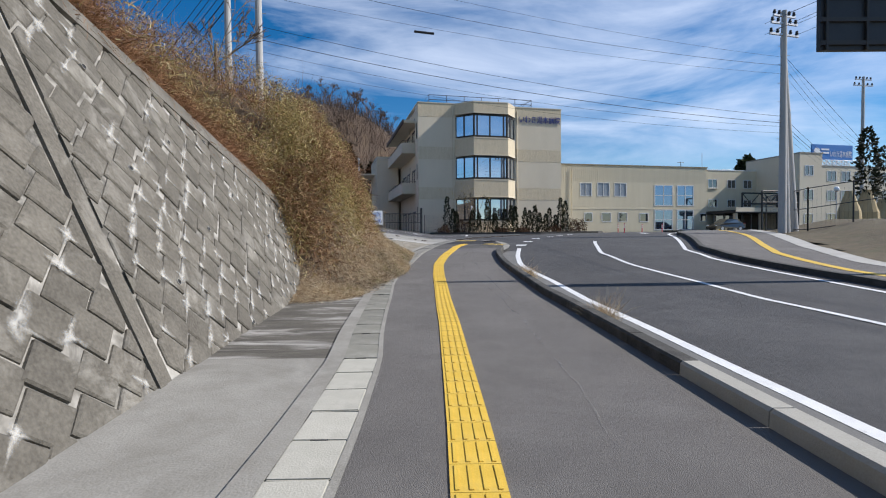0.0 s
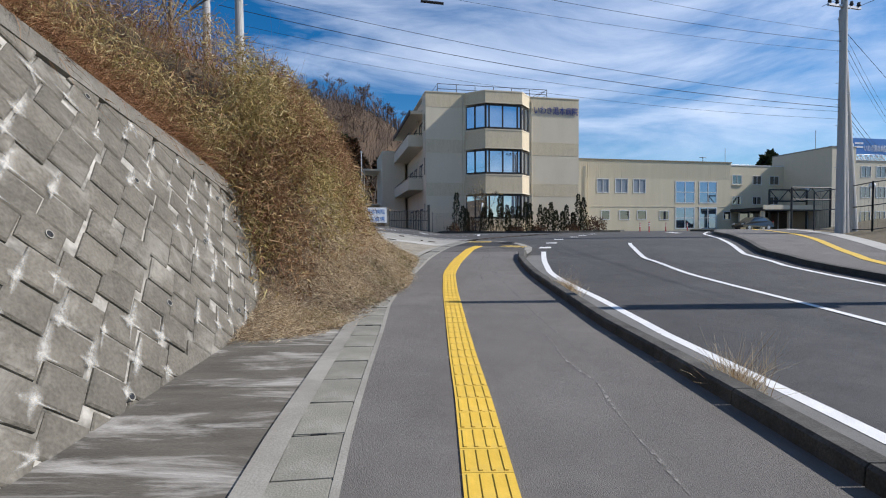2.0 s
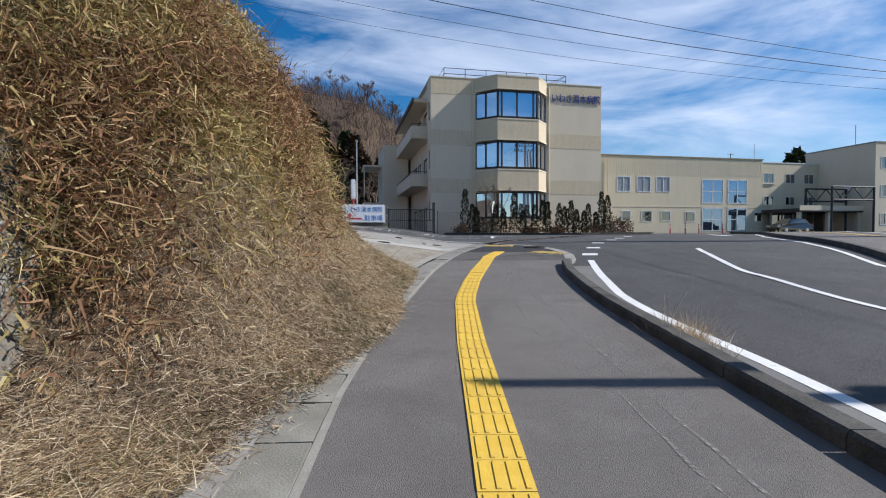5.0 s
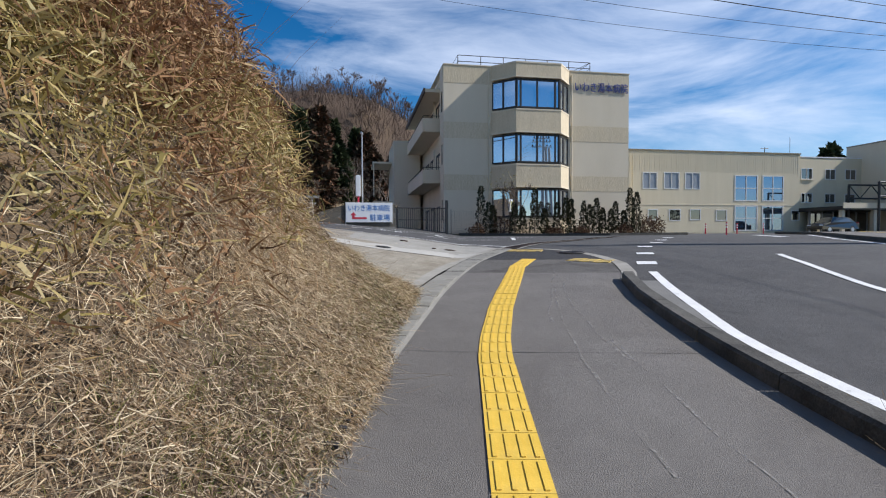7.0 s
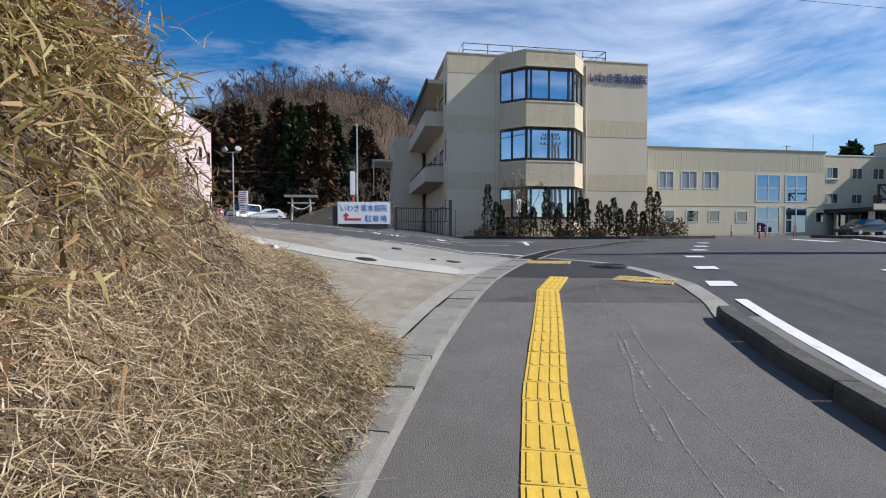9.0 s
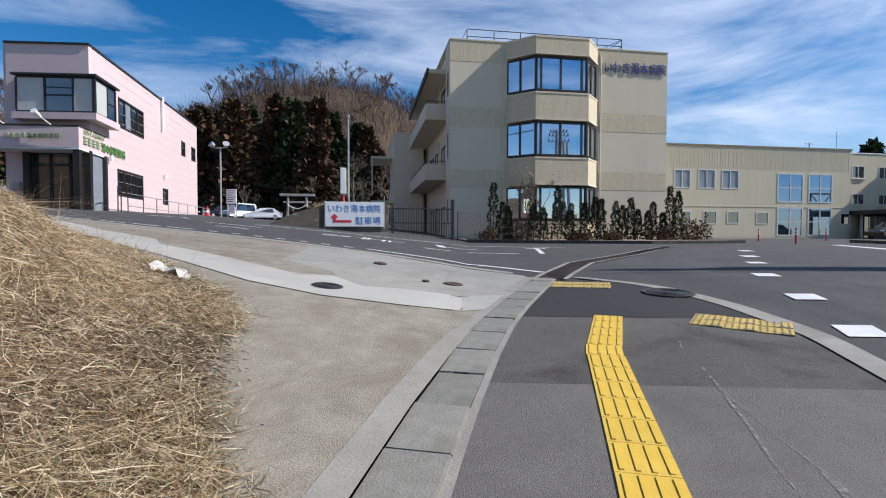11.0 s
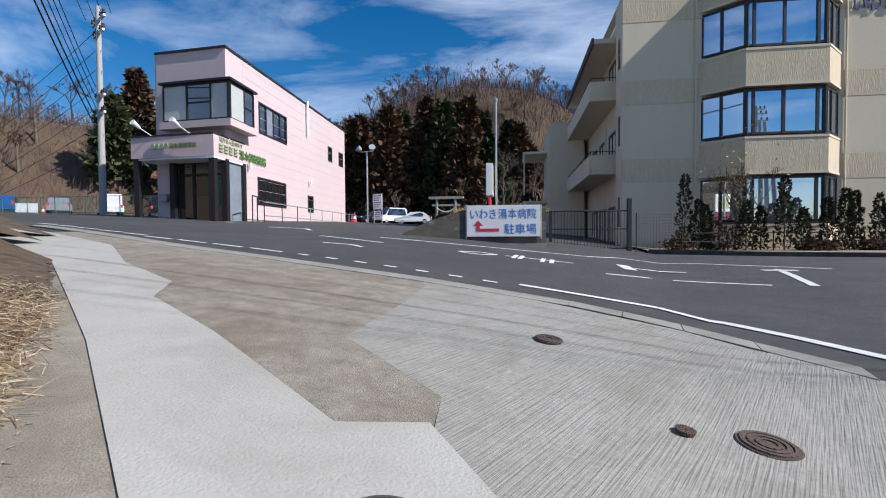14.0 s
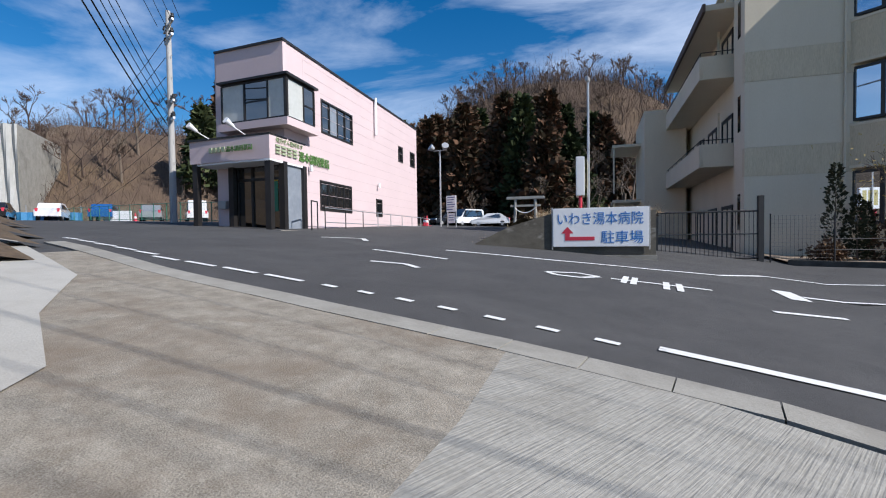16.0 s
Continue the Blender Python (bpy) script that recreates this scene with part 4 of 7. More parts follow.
def build_bank():
    xs = [float(v) for v in np.concatenate([np.arange(-40, -9, 1.0), np.arange(-9, -.9, .22)])]
    ys = [float(v) for v in np.concatenate([np.arange(-8, 1, .8), np.arange(1, 26, .25), np.arange(26, 40, .8)])]
    zs = {(i, j): bank_z(x, y) for i, x in enumerate(xs) for j, y in enumerate(ys)}
    idx, verts, faces = {}, [], []
    for (i, j), z in zs.items():
        if z is not None:
            idx[i, j] = len(verts)
            verts.append((xs[i], ys[j], z))
    for i in range(len(xs) - 1):
        for j in range(len(ys) - 1):
            q = [(i, j), (i + 1, j), (i + 1, j + 1), (i, j + 1)]
            if all(k in idx for k in q):
                faces.append([idx[k] for k in q])
    ob = quick("grass_slope", verts, faces, SOIL, smooth=True)
    return tagged(ob, "steep earth slope covered with dead grass", "slope", kind="structure")


bank = build_bank()


# ---------------------------------------------------------------- lettering
def letters(name, text, size, material, m, parent=None, depth=.02, label=""):
    cu = bpy.data.curves.new(name, "FONT")
    cu.body, cu.size, cu.extrude, cu.align_x = text, size, depth / 2, "LEFT"
    cu.resolution_u = 3
    tmp = new(name + "_tmp", cu)
    bpy.context.view_layer.update()
    me = bpy.data.meshes.new_from_object(tmp.evaluated_get(bpy.context.evaluated_depsgraph_get()))
    bpy.data.objects.remove(tmp)
    if not me.materials:
        me.materials.append(material)
    else:
        me.materials[0] = material
    me.name = name
    ob = new(name, me)
    ob.parent = parent
    if parent:
        ob.matrix_local = m
    else:
        ob.matrix_world = m
    if label:
        tagged(ob, label)
    return ob


def fit_width(ob, width):
    xs = [v.co.x for v in ob.data.vertices]
    if xs and max(xs) > min(xs):
        k = width / (max(xs) - min(xs))
        for v in ob.data.vertices:
            v.co.x = (v.co.x - min(xs)) * k
    return ob


def frame_of(ax, ay, ux, uy, z):
    """A pose with its X along the given plan direction."""
    return pose(ax, ay, z, 0, 0, math.degrees(math.atan2(uy, ux)))


def window(parent, x0, x1, z0, z1, y, frame_mat, glass, cols=2, rows=1, bar=.06, depth=.10, name="window", blinds=()):
    """A window in a wall whose outer face is at y, in its parent's frame: frame, bars and panes set back."""
    w = new(name)
    w.parent = parent
    bm = bmesh.new()
    box(bm, x0 - .02, x0 + bar, y - .03, y + depth, z0 - .02, z1 + .02)
    box(bm, x1 - bar, x1 + .02, y - .03, y + depth, z0 - .02, z1 + .02)
    box(bm, x0 + bar, x1 - bar, y - .028, y + depth, z0 - .018, z0 + bar)
    box(bm, x0 + bar, x1 - bar, y - .028, y + depth, z1 - bar, z1 + .018)
    for i in range(1, cols):
        x = x0 + (x1 - x0) * i / cols
        box(bm, x - bar * .5, x + bar * .5, y - .015, y + depth, z0 + bar, z1 - bar)
    for j in range(1, rows):
        z = z0 + (z1 - z0) * j / rows
        box(bm, x0 + bar, x1 - bar, y - .012, y + depth, z - bar * .4, z + bar * .4)
    part("window_frame", bm, frame_mat, w)
    for i in range(cols):
        for j in range(rows):
            xa, xb = x0 + (x1 - x0) * i / cols, x0 + (x1 - x0) * (i + 1) / cols
            za, zb = z0 + (z1 - z0) * j / rows, z0 + (z1 - z0) * (j + 1) / rows
            part("pane", boxed(xa + .01, xb - .01, y + .03, y + .045, za + .01, zb - .01), BLIND if i in blinds else glass, w)
    return w


def wall_panel(x0, x1, z0, z1, y0, y1, holes):
    """A wall slab between y0 and y1 with rectangular openings right through it: cut into boxes round the holes."""
    bm = bmesh.new()
    xs = sorted({x0, x1, *[h[0] for h in holes], *[h[1] for h in holes]})
    for xa, xb in zip(xs[:-1], xs[1:]):
        if xb - xa < 1e-4:
            continue
        col = sorted([(h[2], h[3]) for h in holes if h[0] < (xa + xb) / 2 < h[1]])
        z = z0
        for a, b in col + [(z1, z1)]:
            if a - z > 1e-4:
                box(bm, xa, xb, y0, y1, z, a)
            z = max(z, b)
    bmesh.ops.remove_doubles(bm, verts=bm.verts[:], dist=1e-4)
    return bm


# ---------------------------------------------------------------- three-storey hospital block
HZ = 1.35
HU = (.9755, .22)
hosp = thing("hospital_block", "cream three-storey hospital block with a glazed bay", "building", frame_of(-2.3, 48.0, *HU, HZ))
W, TOP, DEEP = 14.65, 12.45, 15.0
S0, S1, B0, B1, BD = 3.65, 9.62, 5.1, 8.4, -1.25
# front wall in storey bands; the opening behind the bay stays open
bands = [(0, 3.35, H_WALL), (3.35, 4.51, H_RIDGE), (4.51, 7.15, H_WALL), (7.15, 8.34, H_RIDGE), (8.34, 11.15, H_WALL), (11.15, TOP, H_RIDGE)]
for z0, z1, m in bands:
    out = 0 if m is H_WALL else -.012
    part("front_wall", boxed(0, S0 + .1, out, .3, z0 + .012, z1), m, hosp)
    part("front_wall", boxed(S1 - .1, W, out, .3, z0 + .012, z1), m, hosp)
    part("side_wall", boxed(W - .3, W, .3, DEEP, z0 + .012, z1), m, hosp)
part("backing_wall", boxed(.05, W - .05, .02, .28, 0, TOP - .02), H_WALL, hosp)
part("side_wall", boxed(0, .3, .3, 1.6, 0, TOP), H_WALL, hosp)
part("inner_side_wall", boxed(.35, .6, 1.6, DEEP, 0, TOP), H_WALL, hosp)
part("rear_wall", boxed(0, W, DEEP, DEEP + .3, 0, TOP), H_WALL, hosp)
part("roof", boxed(.3, W - .3, .3, DEEP, TOP - .9, TOP - .7), CONCRETE, hosp)
bm = bmesh.new()
for a in ((-.03, W + .03, -.05, .32), (-.03, .33, .32, DEEP + .33), (W - .33, W + .03, .32, DEEP + .33), (.33, W - .33, DEEP - .03, DEEP + .33)):
    box(bm, *a, TOP, TOP + .07)
part("coping", bm, H_WALL, hosp)

BAY = [(S0, .02), (B0, BD), (B1, BD), (S1, .02)]


def bay_band(z0, z1, grow, material, name):
    pts = [(BAY[0][0] - grow, .02), (BAY[1][0] - grow * .5, BD - grow), (BAY[2][0] + grow * .5, BD - grow), (BAY[3][0] + grow, .02)]
    return part(name, prism(bmesh.new(), pts, z0, z1), material, hosp)


for z0, z1 in ((0, 1.25), (3.5, 5.2), (7.45, 9.15), (11.4, 12.5)):
    bay_band(z0, z1, .12, H_RIDGE, "bay_band")
    bay_band(z1 - .10, z1 + .002, .15, H_WALL, "band_ledge")
    if z0:
        bay_band(z0 - .002, z0 + .10, .15, H_WALL, "band_ledge")
for z0, z1 in ((1.25, 3.5), (5.2, 7.45), (9.15, 11.4)):
    w = new("bay_window")
    w.parent = hosp
    tagged(w, "dark-framed bay window band reflecting the sky")
    for k, (a, b) in enumerate(zip(BAY[:-1], BAY[1:])):
        a, b = Vector(a), Vector(b)
        d = (b - a)
        ln = d.length
        m = pose(a.x, a.y, 0, 0, 0, math.degrees(math.atan2(d.y, d.x)))
        bm = bmesh.new()
        box(bm, 0, ln, 0, .10, z0 + .10, z0 + .20, m=m)
        box(bm, 0, ln, 0, .10, z1 - .20, z1 - .10, m=m)
        xs = [0, ln * .46, ln] if k != 1 else [0, ln * .10, ln * .48, ln * .90, ln]
        for i, x in enumerate(xs):
            hw = .06 if 0 < i < len(xs) - 1 else .07
            box(bm, x - hw, x + hw, -.02, .10, z0 + .1, z1 - .1, m=m)
        part("window_frame", bm, BLACK_FRAME, w)
        for x0, x1 in zip(xs[:-1], xs[1:]):
            part("pane", boxed(x0 + .04, x1 - .04, .04, .055, z0 + .18, z1 - .18, m=m @ pose(0, 0, 0, 0, .0, .35 * math.sin(x0 * 7 + z0))), GLASS, w)
    part("room_floor", prism(bmesh.new(), [(S0 + .2, .0), (B0 + .1, BD + .25), (B1 - .1, BD + .25), (S1 - .2, .0)], z0 + .02, z0 + .1), CONCRETE, w)
# roof rail
bm = bmesh.new()
for i in range(7):
    x = 1.2 + i * 1.75
    tube(bm, (x, .6, TOP - .7), (x, .6, TOP + .95), .03)
for h in (.95, .5):
    tube(bm, (1.2, .6, TOP + h), (11.7, .6, TOP + h), .028)
    tube(bm, (1.2, .6, TOP + h), (1.2, 7, TOP + h), .018)
    tube(bm, (11.7, .6, TOP + h), (11.7, 7, TOP + h), .018)
tube(bm, (10.0, .6, TOP + .1), (11.7, .6, TOP + .95), .018)
part("roof_rail", bm, IRON, hosp, "thin grey roof railing")
# drainpipes
part("drainpipe", tubed((S0 - .28, -.06, 0), (S0 - .28, -.06, TOP - .3), .045), H_WALL, hosp)
part("drainpipe", tubed((S1 + .28, -.06, 0), (S1 + .28, -.06, TOP - .3), .045), H_WALL, hosp)
fit_width(letters("wall_letters", "いわき湯本病院", .78, NAVY, pose(S1 + .55, -.06, TOP - 1.42, 90, 0, 0), hosp, .05, "dark blue raised wall lettering"), 4.35)
# balconies down the flank
for z in (4.35, 8.3):
    part("balcony", boxed(-1.2, .34, 2.2, DEEP, z - .22, z), H_WALL, hosp)
    bm = bmesh.new()
    box(bm, -1.25, -1.1, 2.2, DEEP, z - .28, z + .75)
    box(bm, -1.1, .34, 2.15, 2.3, z - .28, z + .75)
    part("balcony_parapet", bm, H_WALL, hosp)
    bm = bmesh.new()
    tube(bm, (-1.18, 2.3, z + .95), (-1.18, DEEP, z + .95), .022)
    tube(bm, (-1.18, 2.24, z + .95), (.3, 2.24, z + .95), .022)
    for i in range(8):
        tube(bm, (-1.18, 2.3 + i * 1.75, z + .7), (-1.18, 2.3 + i * 1.75, z + .95), .018)
    part("balcony_rail", bm, BLACK, hosp)
    for i in range(3):
        window(hosp, 0, 1, 0, 1, 0, BLACK_FRAME, GLASS_DARK, 2).matrix_local = pose(.33, 8.2 + i * 3.2 - 3.0, z + .15, 0, 0, -90) @ Matrix.Diagonal((2.0, 1, 2.1, 1))
    part("door_post", boxed(-.05, .06, 4.4, 4.52, z, z + 2.6), H_WALL, hosp)
for i in range(3):
    window(hosp, 0, 1, 0, 1, 0, BLACK_FRAME, GLASS_DARK, 2).matrix_local = pose(.33, 5.2 + i * 3.2, .25, 0, 0, -90) @ Matrix.Diagonal((2.0, 1, 2.1, 1))
part("eave", boxed(-1.15, .34, 1.7, DEEP, TOP - 1.55, TOP - 1.3), H_WALL, hosp)
part("eave_edge", boxed(-1.22, -1.1, 1.65, DEEP, TOP - 1.62, TOP - 1.25), RUST, hosp)
for z in (1.2, 5.3, 9.2):
    part("slit_window", boxed(-.012, .1, .55, .95, z, z + 1.5), GLASS_DARK, hosp)
part("rear_wing", boxed(-2.6, .0, DEEP - 1.5, DEEP + 6, 0, TOP - 3.0), H_WALL, hosp)
bm = bmesh.new()
for z in (0, 4.1):
    box(bm, -4.6, -2.6, DEEP + 1, DEEP + 6, z + 3.4, z + 3.6)
    tube(bm, (-4.5, DEEP + 1.1, z), (-4.5, DEEP + 1.1, z + 3.5), .06)
part("rear_balcony", bm, H_WALL, hosp)
part("plinth", boxed(-.04, W + .04, -.06, .0, -.6, .12), CONCRETE, hosp)

# ---------------------------------------------------------------- low wing
LZ = 1.4
low = thing("hospital_wing", "long cream two-storey hospital wing with ribbed siding", "building", frame_of(28.03, 66.16, *HU, LZ))
holes = []
wins = [(-10.7, -9.05, 4.7, 6.4, 2), (-8.25, -6.5, 4.7, 6.45, 2), (-5.8, -4.05, 4.7, 6.45, 2),
        (-10.1, -8.95, 1.45, 2.6, 1), (-7.65, -6.3, 1.4, 2.6, 1), (-5.2, -3.95, 1.45, 2.6, 1), (-2.1, -.8, 1.4, 2.55, 1), (7.2, 8.3, 1.4, 2.5, 1)]
big = [(.12, 2.95, 3.5, 6.27, 2, 2), (3.55, 6.2, 3.5, 6.27, 2, 2), (.15, 2.95, .3, 3.0, 2, 2), (3.55, 6.2, .3, 3.0, 2, 2)]
small = [(8.7, 10.15, 6.0, 7.2), (11.85, 13.2, 6.0, 7.15), (14.5, 15.95, 6.0, 7.15), (8.75, 10.2, 3.4, 4.45), (11.85, 13.2, 3.4, 4.4), (14.5, 15.9, 3.4, 4.4)]
holes = [w[:4] for w in wins] + [w[:4] for w in big] + small
part("front_wall", wall_panel(-17, 8.3, -.3, 8.65, 0, .3, [h for h in holes if h[1] < 8.35]), L_WALL, low)
part("front_wall", wall_panel(8.305, 17.5, -.3, 8.4, .25, .55, [h for h in holes if h[0] > 8.35]), L_WALL, low)
part("side_wall", boxed(-17, -16.7, .3, 12, -.3, 8.65), L_WALL, low)
part("roof", boxed(-16.7, 17.5, .56, 14, 8.0, 8.2), CONCRETE, low)
part("coping", boxed(-17.06, 8.36, -.07, .36, 8.65, 8.78), mat("bronze_trim", (.20, .16, .09), (.26, .21, .12), .6, bump=0), low)
part("coping", boxed(8.37, 17.5, .2, .6, 8.4, 8.5), SIGN_WHITE, low)
# black sheet stands for the unlit rooms behind the wing's windows
part("inner_shade", boxed(-16.5, 17, 1.2, 1.3, -.2, 8.0), BLACK, low)
part("belt_course", boxed(-17.02, 8.3, -.03, -.001, 3.02, 3.10), H_WALL, low)
bm = bmesh.new()
x = -16.9
while x < 8.2:
    for z0, z1 in ((6.55, 8.6), (-.25, .25)):
        box(bm, x - .02, x + .02, -.014, .002, z0, z1)
    x += .28
tagged(part("siding_ribs", bm, L_WALL, low), kind="stuff")
for a in wins:
    window(low, *a[:4], 0, WHITE_FRAME, GLASS if a[4] == 2 else GLASS_DARK, a[4], 1, .07, blinds=(0, 1) if a[4] == 2 else ())
for a in big:
    window(low, *a[:4], 0, WHITE_FRAME, GLASS_BLUE, a[4], a[5], .10)
for a in small:
    window(low, *a, .25, WHITE_FRAME, GLASS_DARK, 2, 1, .05)
    part("window_sill", boxed(a[0] - .1, a[1] + .1, .13, .25, a[2] - .12, a[2] - .03), H_WALL, low)
part("stair_pipe", tubed((-11.9, -.12, 0), (-11.9, -.12, 8.2), .05), L_WALL, low)
# roof aerials and thin rail
bm = bmesh.new()
tube(bm, (6.6, 3, 8.2), (6.6, 3, 9.9), .04)
tube(bm, (6.1, 3, 9.8), (7.1, 3, 9.8), .035)
part("roof_aerial", bm, BLACK, low)
bm = bmesh.new()
tube(bm, (11.0, 4, 8.2), (11.0, 4, 11.4), .03)
tube(bm, (4, 5, 9.3), (17, 5, 9.3), .02)
for i in range(7):
    tube(bm, (4 + i * 2.1, 5, 8.2), (4 + i * 2.1, 5, 9.3), .02)
part("roof_rail", bm, STEEL, low)

# entrance porch with its dark canopy, and the steel frame before it
porch = thing("entrance_canopy", "dark flat entrance canopy on posts before the wing", "canopy", frame_of(28.03, 66.16, *HU, LZ))
part("canopy_roof", boxed(8.2, 17.0, -5.0, .2, 2.35, 2.75, .03), BLACK_FRAME, porch)
part("canopy_fascia", boxed(8.15, 17.05, -5.06, -4.98, 2.5, 3.05), H_WALL, porch)
for x in (8.6, 12.5, 16.6):
    part("canopy_post", boxed(x - .18, x + .18, -4.7, -4.35, -.3, 2.35), H_WALL, porch)
part("porch_glazing", boxed(9.0, 16.5, -.6, -.5, -.1, 2.3), GLASS_DARK, porch)
for x in (9.0, 10.5, 12.0, 13.5, 15.0, 16.5):
    part("glazing_bar", boxed(x - .05, x + .05, -.68, -.45, -.1, 2.35), STEEL, porch)
steel = thing("steel_frame", "dark steel truss frame standing before the entrance", "frame", frame_of(28.03, 66.16, *HU, LZ))
for x in (10.6, 16.2):
    for y in (-6.5, -3.5):
        part("post", tubed((x, y, -.3), (x, y, 5.0), .11), BLACK, steel)
for y in (-6.5, -3.5):
    bm = bmesh.new()
    for z in (3.6, 5.0):
        tube(bm, (10.6, y, z), (16.2, y, z), .09)
    for i in range(4):
        a = 10.6 + i * 1.4
        tube(bm, (a, y, 3.6 if i % 2 else 5.0), (a + 1.4, y, 5.0 if i % 2 else 3.6), .05)
    part("truss", bm, BLACK, steel)

# tower and right-hand wing
tower = thing("hospital_tower", "cream three-storey tower and wing at the end of the hospital", "building", frame_of(28.03, 66.16, *HU, LZ))
part("tower_wall", wall_panel(16.7, 20.3, -.3, 9.9, -6.2, -5.9, [(17.5, 18.9, z, z + 1.3) for z in (.9, 4.0, 7.1)]), H_WALL, tower)
part("tower_wall", boxed(16.7, 17.0, -5.9, 2, -.3, 9.9), H_WALL, tower)
part("tower_wall", boxed(20.0, 20.3, -5.9, 2, -.3, 9.9), H_WALL, tower)
part("tower_roof", boxed(16.65, 20.35, -6.25, 2, 9.9, 10.05), CONCRETE, tower)
# black sheet stands for the tower's unlit inside
part("inner_shade", boxed(17.1, 19.9, -5.0, -4.9, 0, 9.5), BLACK, tower)
for z in (.9, 4.0, 7.1):
    window(tower, 17.5, 18.9, z, z + 1.3, -6.2, WHITE_FRAME, GLASS_DARK, 2, 1, .06)
rh = [(21.2 + 2.35 * i, 22.7 + 2.35 * i, z, z + 1.35) for i in range(10) for z in (.9, 3.9, 6.4)]
part("wing_wall", wall_panel(20.31, 45, -.3, 8.3, -6.15, -5.85, rh), H_WALL, tower)
part("wing_roof", boxed(20.31, 45, -6.2, 4, 8.3, 8.45), CONCRETE, tower)
# again a black sheet for the shade indoors
part("inner_shade", boxed(20.4, 44.8, -5.0, -4.9, 0, 8), BLACK, tower)
for a in rh:
    window(tower, *a, -6.15, WHITE_FRAME, GLASS_DARK, 2, 1, .05)
bm = bmesh.new()
tube(bm, (20.4, -5.9, 9.2), (45, -5.9, 9.2), .03)
for i in range(13):
    tube(bm, (20.4 + 2 * i, -5.9, 8.4), (20.4 + 2 * i, -5.9, 9.2), .025)
part("roof_rail", bm, STEEL, tower)
part("roof_aerial", tubed((18, -3, 10), (18, -3, 12.6), .04), STEEL, tower)
rsign = thing("roof_sign", "blue and white roof sign on a white lattice stand", "sign", frame_of(28.03, 66.16, *HU, LZ))
part("panel", boxed(19.6, 26.4, -5.4, -5.2, 9.3, 11.3, .02), SIGN_BLUE, rsign)
bm = bmesh.new()
for i in range(8):
    a = 19.7 + i * .82
    tube(bm, (a, -5.3, 8.45), (a + .82, -5.3, 9.3), .06)
    tube(bm, (a + .82, -5.3, 8.45), (a, -5.3, 9.3), .06)
    tube(bm, (a, -5.3, 8.45), (a, -5.3, 9.3), .06)
part("lattice", bm, SIGN_WHITE, rsign)
fit_width(letters("panel_letters", "いわき湯本病院", .95, SIGN_WHITE, pose(22.6, -5.41, 9.75, 90, 0, 0), rsign, .02, "white lettering"), 3.6)
bm = bmesh.new()
bmesh.ops.create_cone(bm, cap_ends=True, segments=24, radius1=.55, radius2=.55, depth=.04, matrix=pose(20.4, -5.42, 10.3, 90))
for z in (10.1, 10.55):
    box(bm, 21.1, 22.4, -5.43, -5.4, z, z + .22)
part("panel_marks", bm, SIGN_WHITE, rsign, "white disc and bars")

# ---------------------------------------------------------------- pink pharmacy
PZ = 2.85
pu = Vector((-.2712, .9625))
ph = thing("pharmacy", "pale pink two-storey pharmacy with a sharp street corner", "building", frame_of(-16.57, 36.94, pu.x, pu.y, PZ))
# local X runs along the long flank, local Y to the left into the building; the front leans back a little
FA = radians(82)
fx, fy = math.cos(FA), math.sin(FA)
FL, PT, PL = 3.2, 6.68, 15.6
flank_holes = [(2.7, 5.65, 3.95, 5.3), (2.5, 5.45, .75, 1.95), (8.45, 9.25, .7, 1.6), (12.0, 12.75, 4.1, 5.0), (14.2, 15.1, 4.1, 5.0)]
part("flank_wall", wall_panel(1.35, PL, -.4, PT, 0, .2, flank_holes), PINK, ph)
part("flank_wall", boxed(.2, 1.345, .0, .2, 2.35, PT), PINK, ph)
front_m = pose(0, 0, 0, 0, 0, math.degrees(FA))
part("front_wall", boxed(0, FL, -.2, 0, 2.35, PT, m=front_m), PINK, ph)
part("front_wall", boxed(FL - .75, FL, -.2, 0, -.4, 2.35, m=front_m), PINK, ph)
back_l = (FL * fx + PL * .985, FL * fy + 2.5)
bm = prism(bmesh.new(), [(.25, .22), (PL, .22), (PL, 3.1), (FL * fx + .25, FL * fy)], PT - .25, PT - .05)
part("roof", bm, CONCRETE, ph)
part("rear_wall", boxed(PL - .2, PL, .2, 3.1, -.4, PT), PINK, ph)
part("left_wall", boxed(FL * fx + .1, PL, 3.1, 3.3, -.4, PT), PINK, ph)
bm = bmesh.new()
box(bm, -.05, PL + .05, -.05, .1, PT - .02, PT + .06)
box(bm, -.05, FL + .04, -.1, .06, PT - .018, PT + .062, m=front_m)
part("roof_trim", bm, BLACK_FRAME, ph, "thin dark roof edge")
# the pharmacy's unlit inside, put in as a black sheet
part("room_shade_sheet", boxed(1.4, PL - .4, 1.6, 1.7, -.3, PT - .4), BLACK, ph)
for a, c, bl in ((flank_holes[0], 4, (1,)), (flank_holes[1], 4, ()), (flank_holes[2], 1, ()), (flank_holes[3], 1, ()), (flank_holes[4], 1, ())):
    window(ph, *a, 0, BLACK_FRAME, GLASS_DARK, c, 1, .06, blinds=bl)
bm = bmesh.new()
for z in [0.46 * i for i in range(1, 15)]:
    box(bm, 1.36, PL, -.004, .0, z, z + .012)
part("siding_seam", bm, mat("seam_shade", (.50, .40, .40), (.54, .43, .43), .8, bump=0), ph)
